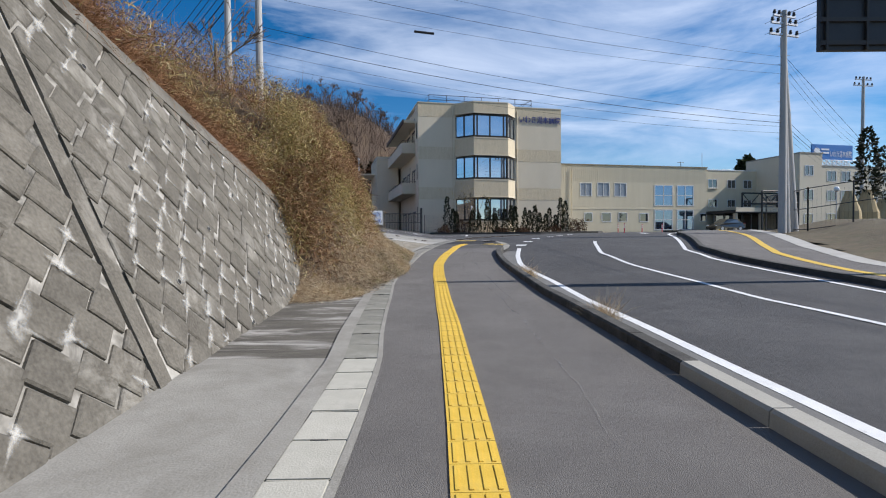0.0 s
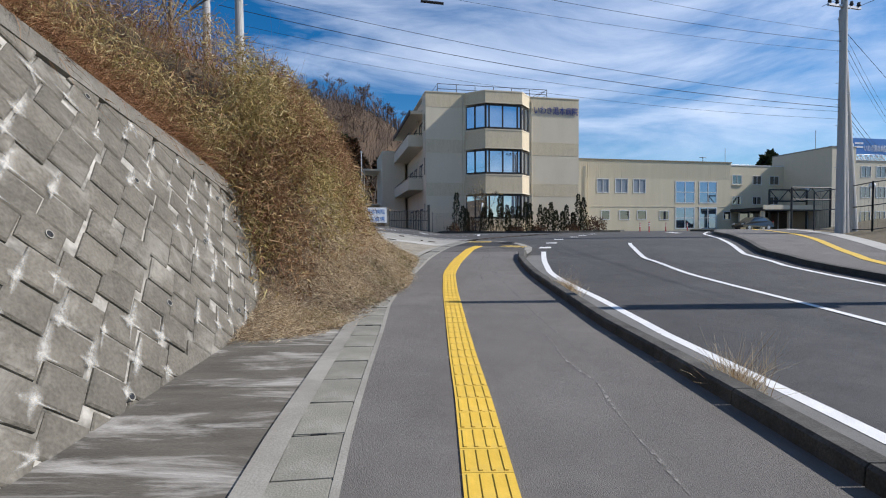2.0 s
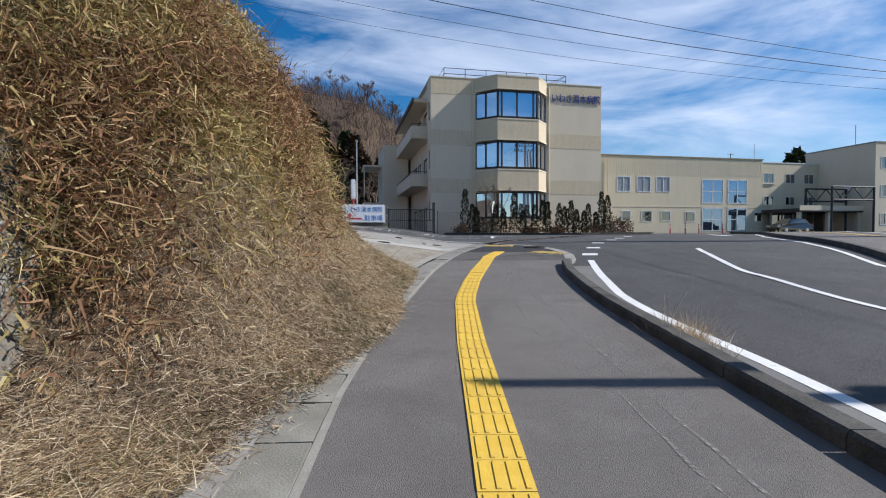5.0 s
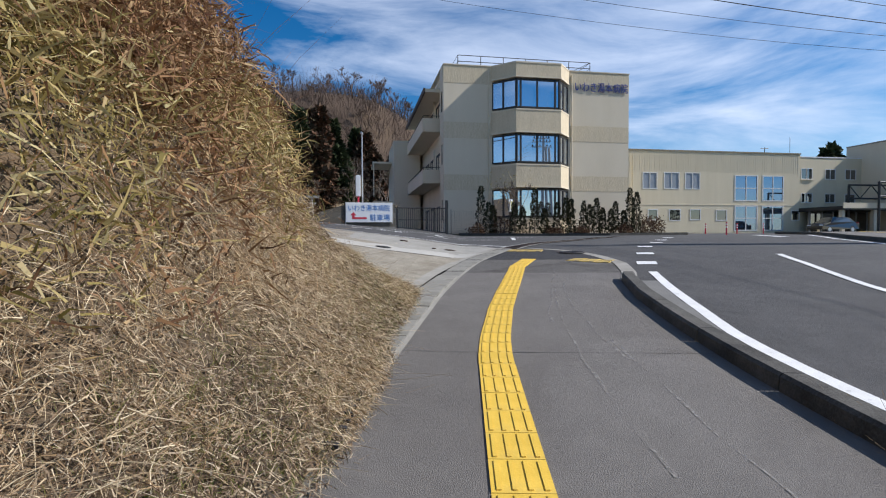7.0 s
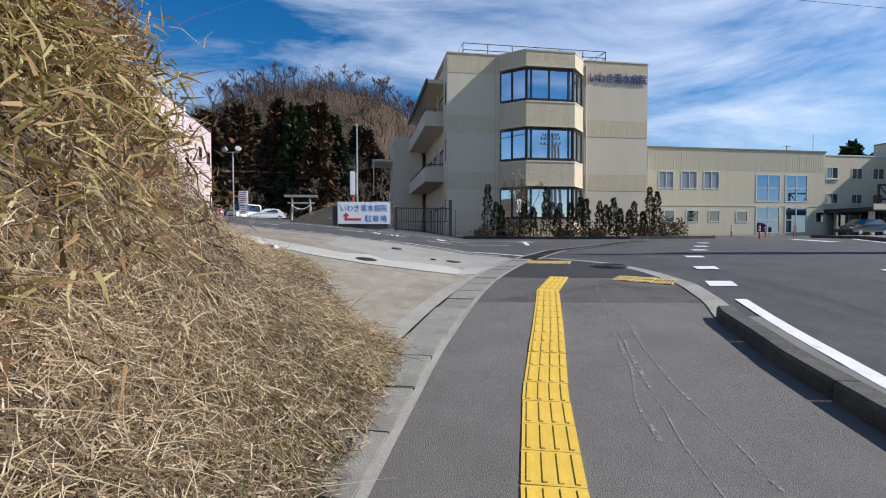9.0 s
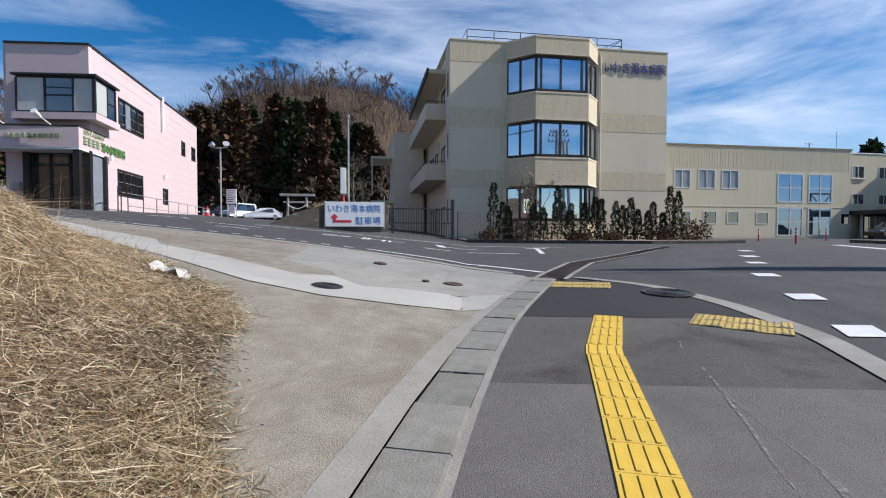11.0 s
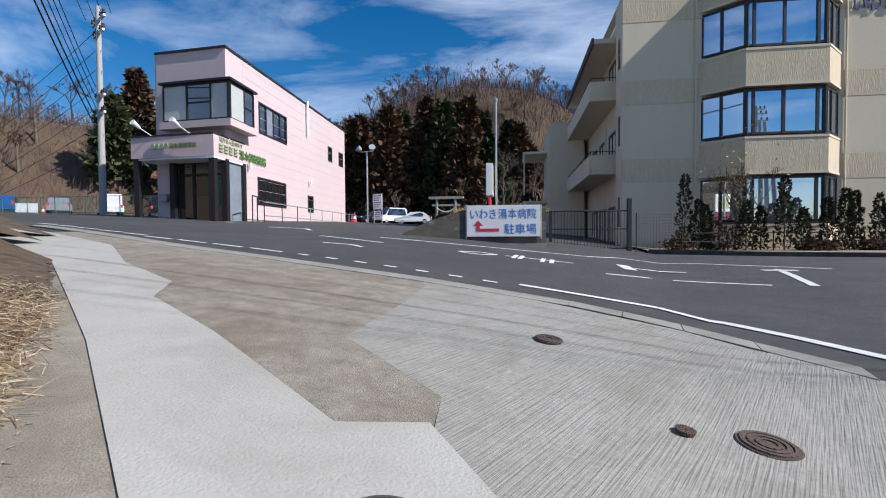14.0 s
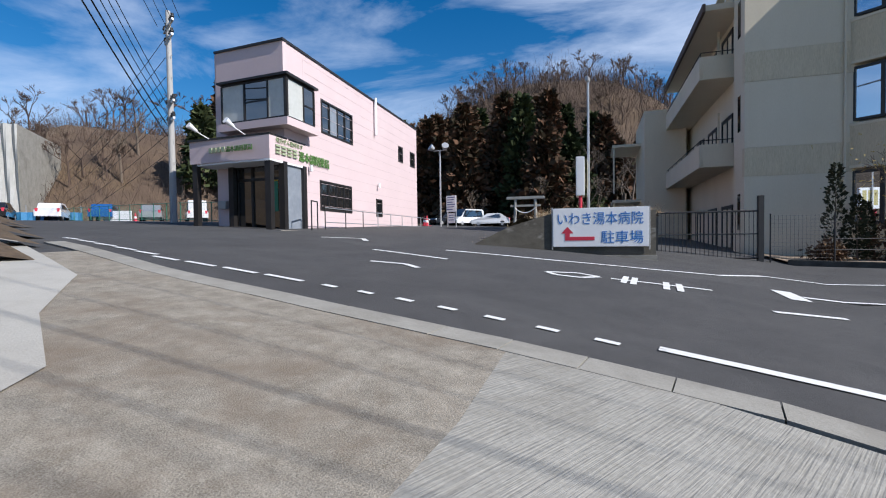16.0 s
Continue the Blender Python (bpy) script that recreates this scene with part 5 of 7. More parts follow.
# corner window box on the upper storey
cw = new("corner_window")
cw.parent = ph
tagged(cw, "dark-framed corner window in a pink projecting box")
out = .38
ca, cb = 2.55, 1.5
def corner_outline(o, ext=0.0):
    q = front_m @ Vector((ca + ext, 0, 0))
    p1 = front_m @ Vector((ca + ext, o, 0))
    # corner of the two offset faces
    d = Vector((fx, fy, 0))
    n = Vector((-fy, fx, 0))
    k = (-o - (n * o).y) / d.y if abs(d.y) > 1e-6 else 0
    c = n * o + d * k
    return [(q.x, q.y), (p1.x, p1.y), (c.x, c.y), (cb + ext, -o), (cb + ext, 0)]
part("box_sill", prism(bmesh.new(), corner_outline(out + .1, .12), 3.55, 3.82), PINK, cw)
part("box_head", prism(bmesh.new(), corner_outline(out + .12, .12), 5.28, 5.36), BLACK_FRAME, cw)
o5 = corner_outline(out)
for (a, b), stops, bl in (((o5[1], o5[2]), (0, .36, .72, 1), (0, 2)), ((o5[2], o5[3]), (0, .6, 1), (0,))):
    a, b = Vector(a), Vector(b)
    d = b - a
    ln = d.length
    m = pose(a.x, a.y, 0, 0, 0, math.degrees(math.atan2(d.y, d.x)))
    bm = bmesh.new()
    for z in (3.82, 5.2):
        box(bm, 0, ln, .0, .08, z, z + .08, m=m)
    for s in stops:
        box(bm, s * ln - .03, s * ln + .03, -.005, .08, 3.9, 5.2, m=m)
    box(bm, stops[1] * ln, stops[2] * ln, .01, .07, 4.5, 4.56, m=m)
    part("window_frame", bm, BLACK_FRAME, cw)
    for i, (s0, s1) in enumerate(zip(stops[:-1], stops[1:])):
        part("pane", boxed(s0 * ln + .02, s1 * ln - .02, .03, .045, 3.88, 5.22, m=m), CURTAIN if i in bl else GLASS_DARK, cw)
# sign box over the entrance
sb = new("sign_box")
sb.parent = ph
tagged(sb, "pink fascia box with green lettering over the entrance")
def fascia_outline(o, e1, e2):
    q = front_m @ Vector((e1, 0, 0))
    p1 = front_m @ Vector((e1, o, 0))
    n, d = Vector((-fy, fx, 0)), Vector((fx, fy, 0))
    return [(q.x, q.y), (p1.x, p1.y), (-.95, -.02), (e2, -.02), (e2, .0)]
part("fascia", prism(bmesh.new(), fascia_outline(1.05, FL + .25, 1.5), 2.35, 3.15), PINK, sb)
part("fascia_cap", prism(bmesh.new(), fascia_outline(1.1, FL + .3, 1.4), 3.15, 3.22), BLACK_FRAME, sb)
part("soffit", prism(bmesh.new(), fascia_outline(.98, FL + .15, 1.4), 2.28, 2.348), SIGN_WHITE, sb)
LETTER_PALE = mat("letter_pale", (.30, .36, .22), (.36, .42, .27), .5, bump=0)
for i in range(4):
    x0 = -.62 + i * .36
    bm = bmesh.new()
    for z in (2.56, 2.68, 2.80):
        box(bm, x0, x0 + .26, -.075, -.03, z, z + .07)
    part("fascia_letter", bm, LETTER_PALE, sb)
fit_width(letters("fascia_text", "湯本調剤薬局", .42, GREEN, pose(.86, -.05, 2.52, 90, 0, 0), sb, .04, "green raised lettering"), 2.35)
fit_width(letters("small_lettering", "処方せん受付ます", .2, LETTER_PALE, pose(-.6, -.05, 2.97, 90, 0, 0), sb, .03), 1.75)
fm = front_m
bm = bmesh.new()
for i in range(4):
    box(bm, 1.75 + i * .2, 1.75 + i * .2 + .13, 1.03, 1.08, 2.68, 2.86, m=fm)
part("small_lettering", bm, LETTER_PALE, sb)
fit_width(letters("fascia_text", "湯本調剤薬局", .22, GREEN, fm @ pose(1.68, 1.07, 2.68, 90, 0, 180), sb, .03), 1.2)
for k in (0.2, 1.9):
    p = fm @ Vector((k + .6, 1.05, 0))
    lamp = new("spot_lamp")
    lamp.parent = ph
    part("arm", tubed((p.x, p.y, 3.2), (p.x - .5, p.y + .12, 3.4), .02), SIGN_WHITE, lamp)
    part("lamp_head", tubed((p.x - .45, p.y + .1, 3.38), (p.x - .75, p.y + .18, 3.55), .05, .11, 12), SIGN_WHITE, lamp)
# entrance: dark posts, glazing under the fascia
ent = new("entrance")
ent.parent = ph
tagged(ent, "dark-framed glazed shop entrance")
for q in ((-.78, .12), (-.05, .05), (1.28, .05)):
    part("post", boxed(q[0] - .11, q[0] + .11, q[1] - .11, q[1] + .11, -.4, 2.35), BLACK_FRAME, ent)
for k in (FL + .1, FL - .8):
    q = fm @ Vector((k, .9 if k > FL else .1, 0))
    part("post", boxed(q.x - .1, q.x + .1, q.y - .1, q.y + .1, -.4, 2.35), BLACK_FRAME, ent)
part("glazing", boxed(.1, 1.25, .06, .08, -.1, 2.3), BLIND, ent)
part("glazing", boxed(.2, FL - .8, -.12, -.1, -.1, 2.3, m=fm), GLASS_DARK, ent)
bm = bmesh.new()
for k in (.2, .85, 1.6, 2.35):
    box(bm, k - .05, k + .05, -.15, -.05, -.1, 2.3, m=fm)
for z in (-.1, 1.75, 2.25):
    box(bm, .2, 2.35, -.15, -.06, z, z + .1, m=fm)
part("door_frame", bm, BLACK_FRAME, ent)
part("poster", boxed(.42, .72, -.09, -.085, .6, 1.7, m=fm), mat("poster_green", (.03, .22, .12), (.05, .28, .16), .5, bump=0), ent)
part("poster", boxed(.42, .72, -.091, -.086, 1.45, 1.75, m=fm), YELLOW, ent)
part("step", boxed(-.9, FL + .2, -.1, 1.3, -.45, -.12, m=fm), CONCRETE, ent)
part("letter_box", boxed(FL - .55, FL - .15, .0, .22, .75, 1.05, .02, m=fm), STEEL, ent)
bm = bmesh.new()
tube(bm, (8.3, -.12, 4.9), (8.3, -.12, PT + .15), .07)
part("vent_pipe", bm, SIGN_WHITE, ph)
for xx in (1.6, 8.6):
    part("wall_lamp", tubed((xx, -.14, 2.2), (xx, -.14, 2.45), .06), SIGN_WHITE, ph)
rail = thing("hand_rail", "thin grey handrail along the pharmacy flank", "railing", frame_of(-16.57, 36.94, pu.x, pu.y, PZ))
for i in range(9):
    x = 1.2 + i * 1.75
    part("post", tubed((x, -.9, -.5), (x, -.9, .75), .022), BLACK if i < 3 else STEEL, rail)
bm = bmesh.new()
for z in (.75, .2):
    tube(bm, (1.2, -.9, z), (15.2, -.9, z), .018)
part("rail", bm, STEEL, rail)
rail2 = thing("entrance_rail", "black hoop handrail beside the entrance", "railing", frame_of(-16.57, 36.94, pu.x, pu.y, PZ))
part("hoop", tube(tube(tubed((.9, -.75, -.4), (.9, -.75, .95), .025), (.9, -.75, .95), (.2, -.9, .95), .025), (.2, -.9, .95), (.2, -.9, -.4), .025), BLACK, rail2)

# ---------------------------------------------------------------- plants
def blades(name, roots, dirs, length, width, bend, material, seed, label, segs=2):
    """Many thin bent blades as one mesh: roots and growing directions as arrays."""
    rs = np.random.RandomState(seed)
    n = len(roots)
    roots, dirs = np.array(roots), np.array(dirs)
    dirs = dirs / np.linalg.norm(dirs, axis=1)[:, None]
    side = np.cross(dirs, rs.normal(size=(n, 3)))
    side /= np.linalg.norm(side, axis=1)[:, None]
    droop = rs.normal(size=(n, 3)) * .6
    droop[:, 2] -= .55
    rows = []
    for k in range(segs + 1):
        f = k / segs
        c = roots + dirs * (length * f)[:, None] + droop * (length * bend * f * f)[:, None]
        w = (width * (1 - f * .85))[:, None] * .5
        rows.append(c - side * w)
        rows.append(c + side * w)
    v = np.stack(rows, 1).reshape(-1, 3)
    m = 2 * (segs + 1)
    f = []
    base = (np.arange(n) * m)[:, None]
    for k in range(segs):
        f.append(base + np.array([2 * k, 2 * k + 1, 2 * k + 3, 2 * k + 2])[None])
    f = np.stack(f, 1).reshape(-1, 4)
    me = bpy.data.meshes.new(name)
    me.vertices.add(len(v))
    me.vertices.foreach_set("co", v.ravel())
    me.loops.add(f.size)
    me.loops.foreach_set("vertex_index", f.ravel())
    me.polygons.add(len(f))
    me.polygons.foreach_set("loop_start", np.arange(len(f)) * 4)
    me.update(calc_edges=True)
    me.materials.append(material)
    ob = new(name, me)
    return tagged(ob, label, "grass", kind="stuff")


STRAW = leafy("straw", [(0, (.14, .085, .045)), (.3, (.38, .265, .145)), (.5, (.76, .655, .46)), (.75, (.61, .485, .305)), (1, (.28, .17, .088))], translucent=.25)
SASA = leafy("bamboo_grass", [(0, (.34, .24, .10)), (.2, (.50, .41, .18)), (.4, (.30, .24, .08)), (.6, (.15, .125, .036)), (.8, (.60, .52, .28)), (1, (.28, .15, .065))], translucent=.3)
TWIG = leafy("brown_twigs", [(0, (.15, .08, .045)), (.4, (.27, .135, .065)), (.7, (.36, .19, .09)), (1, (.10, .055, .032))])
LITTER = leafy("leaf_litter_brown", [(0, (.06, .04, .026)), (.35, (.20, .138, .088)), (.6, (.36, .275, .18)), (.8, (.54, .45, .315)), (1, (.14, .085, .053))], translucent=.15)
WITHERED = leafy("withered_leaves", [(0, (.10, .05, .028)), (.3, (.22, .12, .06)), (.6, (.33, .19, .095)), (.85, (.42, .30, .16)), (1, (.16, .07, .04))], translucent=.2)
GREENS = leafy("green_tufts", [(0, (.10, .14, .03)), (.5, (.20, .22, .055)), (1, (.36, .32, .12))], translucent=.3)


def slope_points(n, seed, x0, x1, y0, y1, test):
    rs = random.Random(seed)
    pts, nor, tries = [], [], 0
    while len(pts) < n and tries < n * 6:
        tries += 1
        x, y = rs.uniform(x0, x1), rs.uniform(y0, y1)
        z = bank_z(x, y)
        if z is None:
            continue
        h = z - g(x, y)
        d = toe_distance(x, y) if y > 10.6 else 3
        if not test(x, y, h, d, rs):
            continue
        za, zb = bank_z(x - .2, y), bank_z(x, y + .2)
        if za is None or zb is None:
            continue
        nx, ny = max(-1.5, min(1.5, (za - z) / .2)), max(-1.5, min(1.5, (z - zb) / .2))
        pts.append((x, y, z - .02))
        nor.append((nx, ny, 1.0))
    return np.array(pts), np.array(nor)


def multiply(p, n, times, reach, rs):
    """Each found place gives several, spread about it on the slope."""
    k = len(p)
    p, n = np.repeat(p, times, 0), np.repeat(n, times, 0)
    d = rs.normal(size=(k * times, 2)) * reach
    d[::times] = 0
    p = p.copy()
    p[:, 0] += d[:, 0]
    p[:, 1] += d[:, 1]
    p[:, 2] += -n[:, 0] * d[:, 0] - n[:, 1] * d[:, 1]
    return p, n


def dress_slope():
    rs = np.random.RandomState(7)

    def mat_of_straw(name, count, seed, times, test, ln, wd, lift, material, label, bend=.22, segs=1):
        """Cut stalks and leaves lying on the slope, thrown over one another."""
        p, n = slope_points(count, seed, -7.0, -1.1, 10.7, 25, test)
        p, n = multiply(p, n, times, .13, rs)
        k = len(p)
        nn = n / np.linalg.norm(n, axis=1)[:, None]
        d = rs.normal(size=(k, 3))
        d -= nn * (d * nn).sum(1)[:, None]
        d = d / np.linalg.norm(d, axis=1)[:, None] + nn * rs.uniform(.0, lift, k)[:, None]
        blades(name, p + nn * rs.uniform(.0, .07, k)[:, None], d, rs.uniform(*ln, k), rs.uniform(*wd, k), bend, material, seed + 1, label, segs)

    clump = lambda x, y: noise.noise((x * .9, y * .9, 7.0)) + .5 * noise.noise((x * 2.3, y * 2.3, 3.0))
    reach = lambda y, r: 1.2 + 1.3 * sm(17.2, 20, y) + r.uniform(-.3, .35)
    mat_of_straw("dry_straw", 9000, 1, 14, lambda x, y, h, d, r: d < reach(y, r) and clump(x, y) + r.uniform(-.25, .25) > -.05, (.05, .2), (.0028, .007), .6, STRAW, "pale cut dead straw lying on the slope", .6, 2)
    mat_of_straw("dead_leaves", 10000, 21, 12, lambda x, y, h, d, r: d < reach(y, r) + .3 and clump(x, y) + r.uniform(-.3, .3) < .12, (.025, .10), (.003, .011), .5, LITTER, "brown matted dead leaves and stalks on the slope", .4, 2)
    # long curved stems among it
    p, n = slope_points(5200, 3, -8, -1.2, 11, 24, lambda x, y, h, d, r: .1 < d < 1.5 + 1.6 * sm(16.8, 19, y))
    k = len(p)
    d = n * .5 + rs.normal(size=(k, 3)) * .8 + np.array([.2, 0, -.15])
    blades("dead_stems", p, d, rs.uniform(.15, .6, k), rs.uniform(.002, .005, k), .8, STRAW, 4, "long dead grass stems hanging on the slope", 4)
    # bamboo grass and scrub on the upper slope
    p, n = slope_points(15000, 5, -12, -1.9, 2.5, 22, lambda x, y, h, d, r: (d > 1.15 + r.uniform(-.2, .6) + 1.0 * sm(17.5, 20.5, y)) and (y > 12.4 or h > wall_top(max(y, -6)) * .8))
    p, n = multiply(p, n, 5, .16, rs)
    p2, n2 = slope_points(8000, 15, -6, -1.9, 13, 19.5, lambda x, y, h, d, r: 1.1 + r.uniform(-.1, .5) + .7 * sm(17.2, 19.5, y) < d < 3.2)
    p2, n2 = multiply(p2, n2, 6, .16, rs)
    p = np.concatenate([p, p2])
    k = len(p)
    far = np.array([toe_distance(x, y) if y > 12.4 else 3.0 for x, y in p[:, :2]])
    grown = np.clip((far - .9) / 1.2, .12, 1)
    hgt = rs.uniform(.0, 1.0, k) ** 1.4 * (1.15 - .45 * np.clip((p[:, 1] - 16.5) / 4, 0, 1)) * grown
    q = p + np.stack([rs.normal(size=k) * .10 + hgt * .18, rs.normal(size=k) * .12, hgt], 1)
    d = rs.normal(size=(k, 3)) + np.array([.4, 0, .25])
    tint = np.array([noise.noise((x * .55, y * .55, z * .8)) for x, y, z in q]) + rs.normal(size=k) * .22
    for name, ok, material, label in (("bamboo_grass", tint > -.08, SASA, "dry yellow-green bamboo grass on the upper slope"), ("withered_leaves", tint <= -.08, WITHERED, "withered brown leaves on the upper slope")):
        m = int(ok.sum())
        blades(name, q[ok], d[ok], rs.uniform(.08, .22, m), rs.uniform(.011, .026, m), .5, material, 6, label)
    p, n = slope_points(15000, 8, -12, -2.0, 2, 22, lambda x, y, h, d, r: (d > 1.2 + 1.1 * sm(17, 20, y)) and (y > 12.8 or h > 1))
    k = len(p)
    far = np.array([toe_distance(x, y) if y > 12.4 else 3.0 for x, y in p[:, :2]])
    d = np.stack([rs.normal(size=k) * .3 + .25, rs.normal(size=k) * .4, np.ones(k)], 1)
    blades("scrub_twigs", p, d, rs.uniform(.4, 1.6, k) * (1.1 - .45 * np.clip((p[:, 1] - 16.5) / 4, 0, 1)) * np.clip((far - .8) / 1.1, .2, 1), rs.uniform(.004, .009, k), .35, TWIG, 9, "reddish brown dead scrub stems on the slope", 3)
    # fringe over the wall's top edge
    k = 9000
    yy = rs.uniform(3.0, 13.9, k)
    pts = np.array([list(wall_p(a, wall_top(min(a, 13.9)) + b, -.06)) for a, b in zip(yy, rs.uniform(-.02, .45, k))])
    d = rs.normal(size=(k, 3)) * .7 + np.array([.5, 0, .5])
    blades("wall_fringe", pts, d, rs.uniform(.15, .55, k), rs.uniform(.004, .010, k), .6, TWIG, 10, "brown dead grass hanging over the wall top", 3)
    # green tufts near the foot
    k = 16000
    cs = [(-1.6, 18.0), (-1.55, 18.7), (-1.7, 19.2), (-1.6, 15.0), (-1.75, 14.6), (-2.3, 20.2), (-1.6, 17.4), (-1.9, 18.5), (-2.1, 15.3), (-1.6, 15.6), (-1.65, 16.4), (-1.75, 17.0), (-2.3, 11.9), (-2.45, 12.3), (-1.95, 13.4), (-1.7, 18.4), (-1.95, 19.0), (-1.8, 17.6), (-2.1, 14.4), (-3.2, 22.0), (-3.4, 22.7), (-2.9, 21.4), (-2.0, 18.0), (-2.2, 19.6)]
    c = np.array([cs[i % len(cs)] for i in range(k)]) + rs.normal(size=(k, 2)) * .26
    ok = [(x, y, bank_z(x, y)) for x, y in c]
    ok = np.array([o for o in ok if o[2] is not None])
    d = rs.normal(size=(len(ok), 3)) * .5 + np.array([.2, 0, 1])
    blades("green_tufts", ok, d, rs.uniform(.04, .13, len(ok)), rs.uniform(.002, .005, len(ok)), .5, GREENS, 11, "small green grass tufts at the slope's foot")



dress_slope()


def tuft(x, y, h, n, seed, label, spread=.12):
    rs = np.random.RandomState(seed)
    p = np.stack([x + rs.normal(size=n) * spread * .5, y + rs.normal(size=n) * spread, np.full(n, road_z(x, y) + .02)], 1)
    d = np.stack([rs.normal(size=n) * .45, rs.normal(size=n) * .45, np.ones(n)], 1)
    ob = blades("roadside_weed", p, d, rs.uniform(.3, 1, n) * h, rs.uniform(.003, .008, n), .25, STRAW, seed, label, 3)
    tagged(ob, label, "weed")


tuft(2.02, 9.25, .6, 420, 21, "dry straw-coloured weed growing at the kerb")
tuft(2.02, 9.1, .75, 10, 22, "thin dead weed stalks at the kerb")
tuft(1.85, 14.9, .46, 900, 23, "dense tuft of dead grass at the kerb", .25)
tuft(1.86, 15.2, .85, 8, 24, "thin dead weed stalks at the kerb")

BARK = mat("bark", (.10, .075, .055), (.19, .15, .115), .95, fine=30, scale=4, bump=.5, stretch=(1, 1, .3))
FARWOOD = leafy("bare_branches", [(0, (.05, .036, .029)), (.5, (.10, .069, .054)), (1, (.165, .115, .088))])


def branch_arrays(rs, height, levels, spread, start=.35):
    """Limbs of a bare tree: list of (a, b, r0, r1)."""
    out = []

    def grow(p, d, ln, r, lev):
        q = p + d * ln
        out.append((p, q, r, r * .62))
        if lev == 0:
            return
        n = rs.choice((2, 3, 3, 4)) if lev > 1 else rs.choice((3, 4, 5))
        for i in range(n):
            f = rs.uniform(.45, 1.0)
            nd = (d + Vector((rs.gauss(0, spread), rs.gauss(0, spread), rs.gauss(.12, spread * .6)))).normalized()
            grow(p + d * ln * f, nd, ln * rs.uniform(.5, .78), r * rs.uniform(.42, .62), lev - 1)

    grow(Vector((0, 0, 0)), Vector((rs.gauss(0, .05), rs.gauss(0, .05), 1)).normalized(), height * start, height * .016, levels)
    return out


def limbs_mesh(verts, faces, limbs, base, scale=1.0, sides=3, least=0.0):
    for a, b, r0, r1 in limbs:
        d = (b - a)
        if d.length < 1e-5:
            continue
        d = d.normalized()
        s = d.orthogonal().normalized()
        t = d.cross(s)
        n0 = len(verts)
        for p, r in ((a, r0), (b, r1)):
            r = max(r, least)
            for k in range(sides):
                an = k * 2 * math.pi / sides
                q = base + (p + (s * math.cos(an) + t * math.sin(an)) * r) * scale
                verts.append((q.x, q.y, q.z))
        for k in range(sides):
            k2 = (k + 1) % sides
            faces.append((n0 + k, n0 + k2, n0 + sides + k2, n0 + sides + k))


def bare_tree(x, y, z, h, seed, label, levels=5, spread=.42):
    rs = random.Random(seed)
    t = thing("bare_tree", label, "tree", pose(x, y, z))
    limbs = branch_arrays(rs, h, levels, spread)
    v, f = [], []
    limbs_mesh(v, f, limbs[:1], Vector((0, 0, -.3)), 1.0, 7)
    quick("trunk", v, f, BARK, t, smooth=True)
    v, f = [], []
    limbs_mesh(v, f, limbs[1:], Vector((0, 0, -.3)), 1.0, 3, .008)
    quick("crown", v, f, BARK, t)
    return t


# ---------------------------------------------------------------- hills and woods
HILL_SOIL = mat("leaf_litter", (.07, .047, .032), (.13, .09, .06), .95, fine=6, scale=.25, bump=.6, bump_scale=3, stain=(.16, .11, .06), stain_scale=.08, stain_lo=.5, stain_hi=.7)


def hill_z(x, y):
    """Wooded hills behind the car park and behind the hospital."""
    z = 34 * math.exp(-((x + 58) / 34) ** 2 - ((y - 142) / 30) ** 2)
    z += 24 * math.exp(-((x + 22) / 26) ** 2 - ((y - 150) / 26) ** 2)
    z += 17 * math.exp(-((x + 105) / 34) ** 2 - ((y - 92) / 26) ** 2)
    z += 11 * math.exp(-((x - 60) / 80) ** 2 - ((y - 165) / 26) ** 2)
    z += 12 * math.exp(-((x - 150) / 40) ** 2 - ((y - 120) / 30) ** 2)
    return z - 1.2 + 1.2 * noise.noise((x * .05, y * .05, 0))


def rough_z(x, y):
    along, across = -.86 * (x + 2.5) + .5 * (y - 24), .5 * (x + 2.5) + .86 * (y - 24)
    return g(x, y) - .45 + (13.5 * sm(55, 82, along) + 1.2 * noise.noise((x * .15, y * .15, 2)) * sm(54, 60, along)) * sm(-30, -10, across)


hill = grid_mesh("hill", [float(v) for v in range(-230, 240, 6)], [float(v) for v in range(60, 240, 5)], lambda x, y: hill_z(x, y) + 1.0, HILL_SOIL, keep=lambda x, y: hill_z(x, y) > .4)
tagged(hill, "low wooded hills covered in leaf litter", "hill", kind="structure")


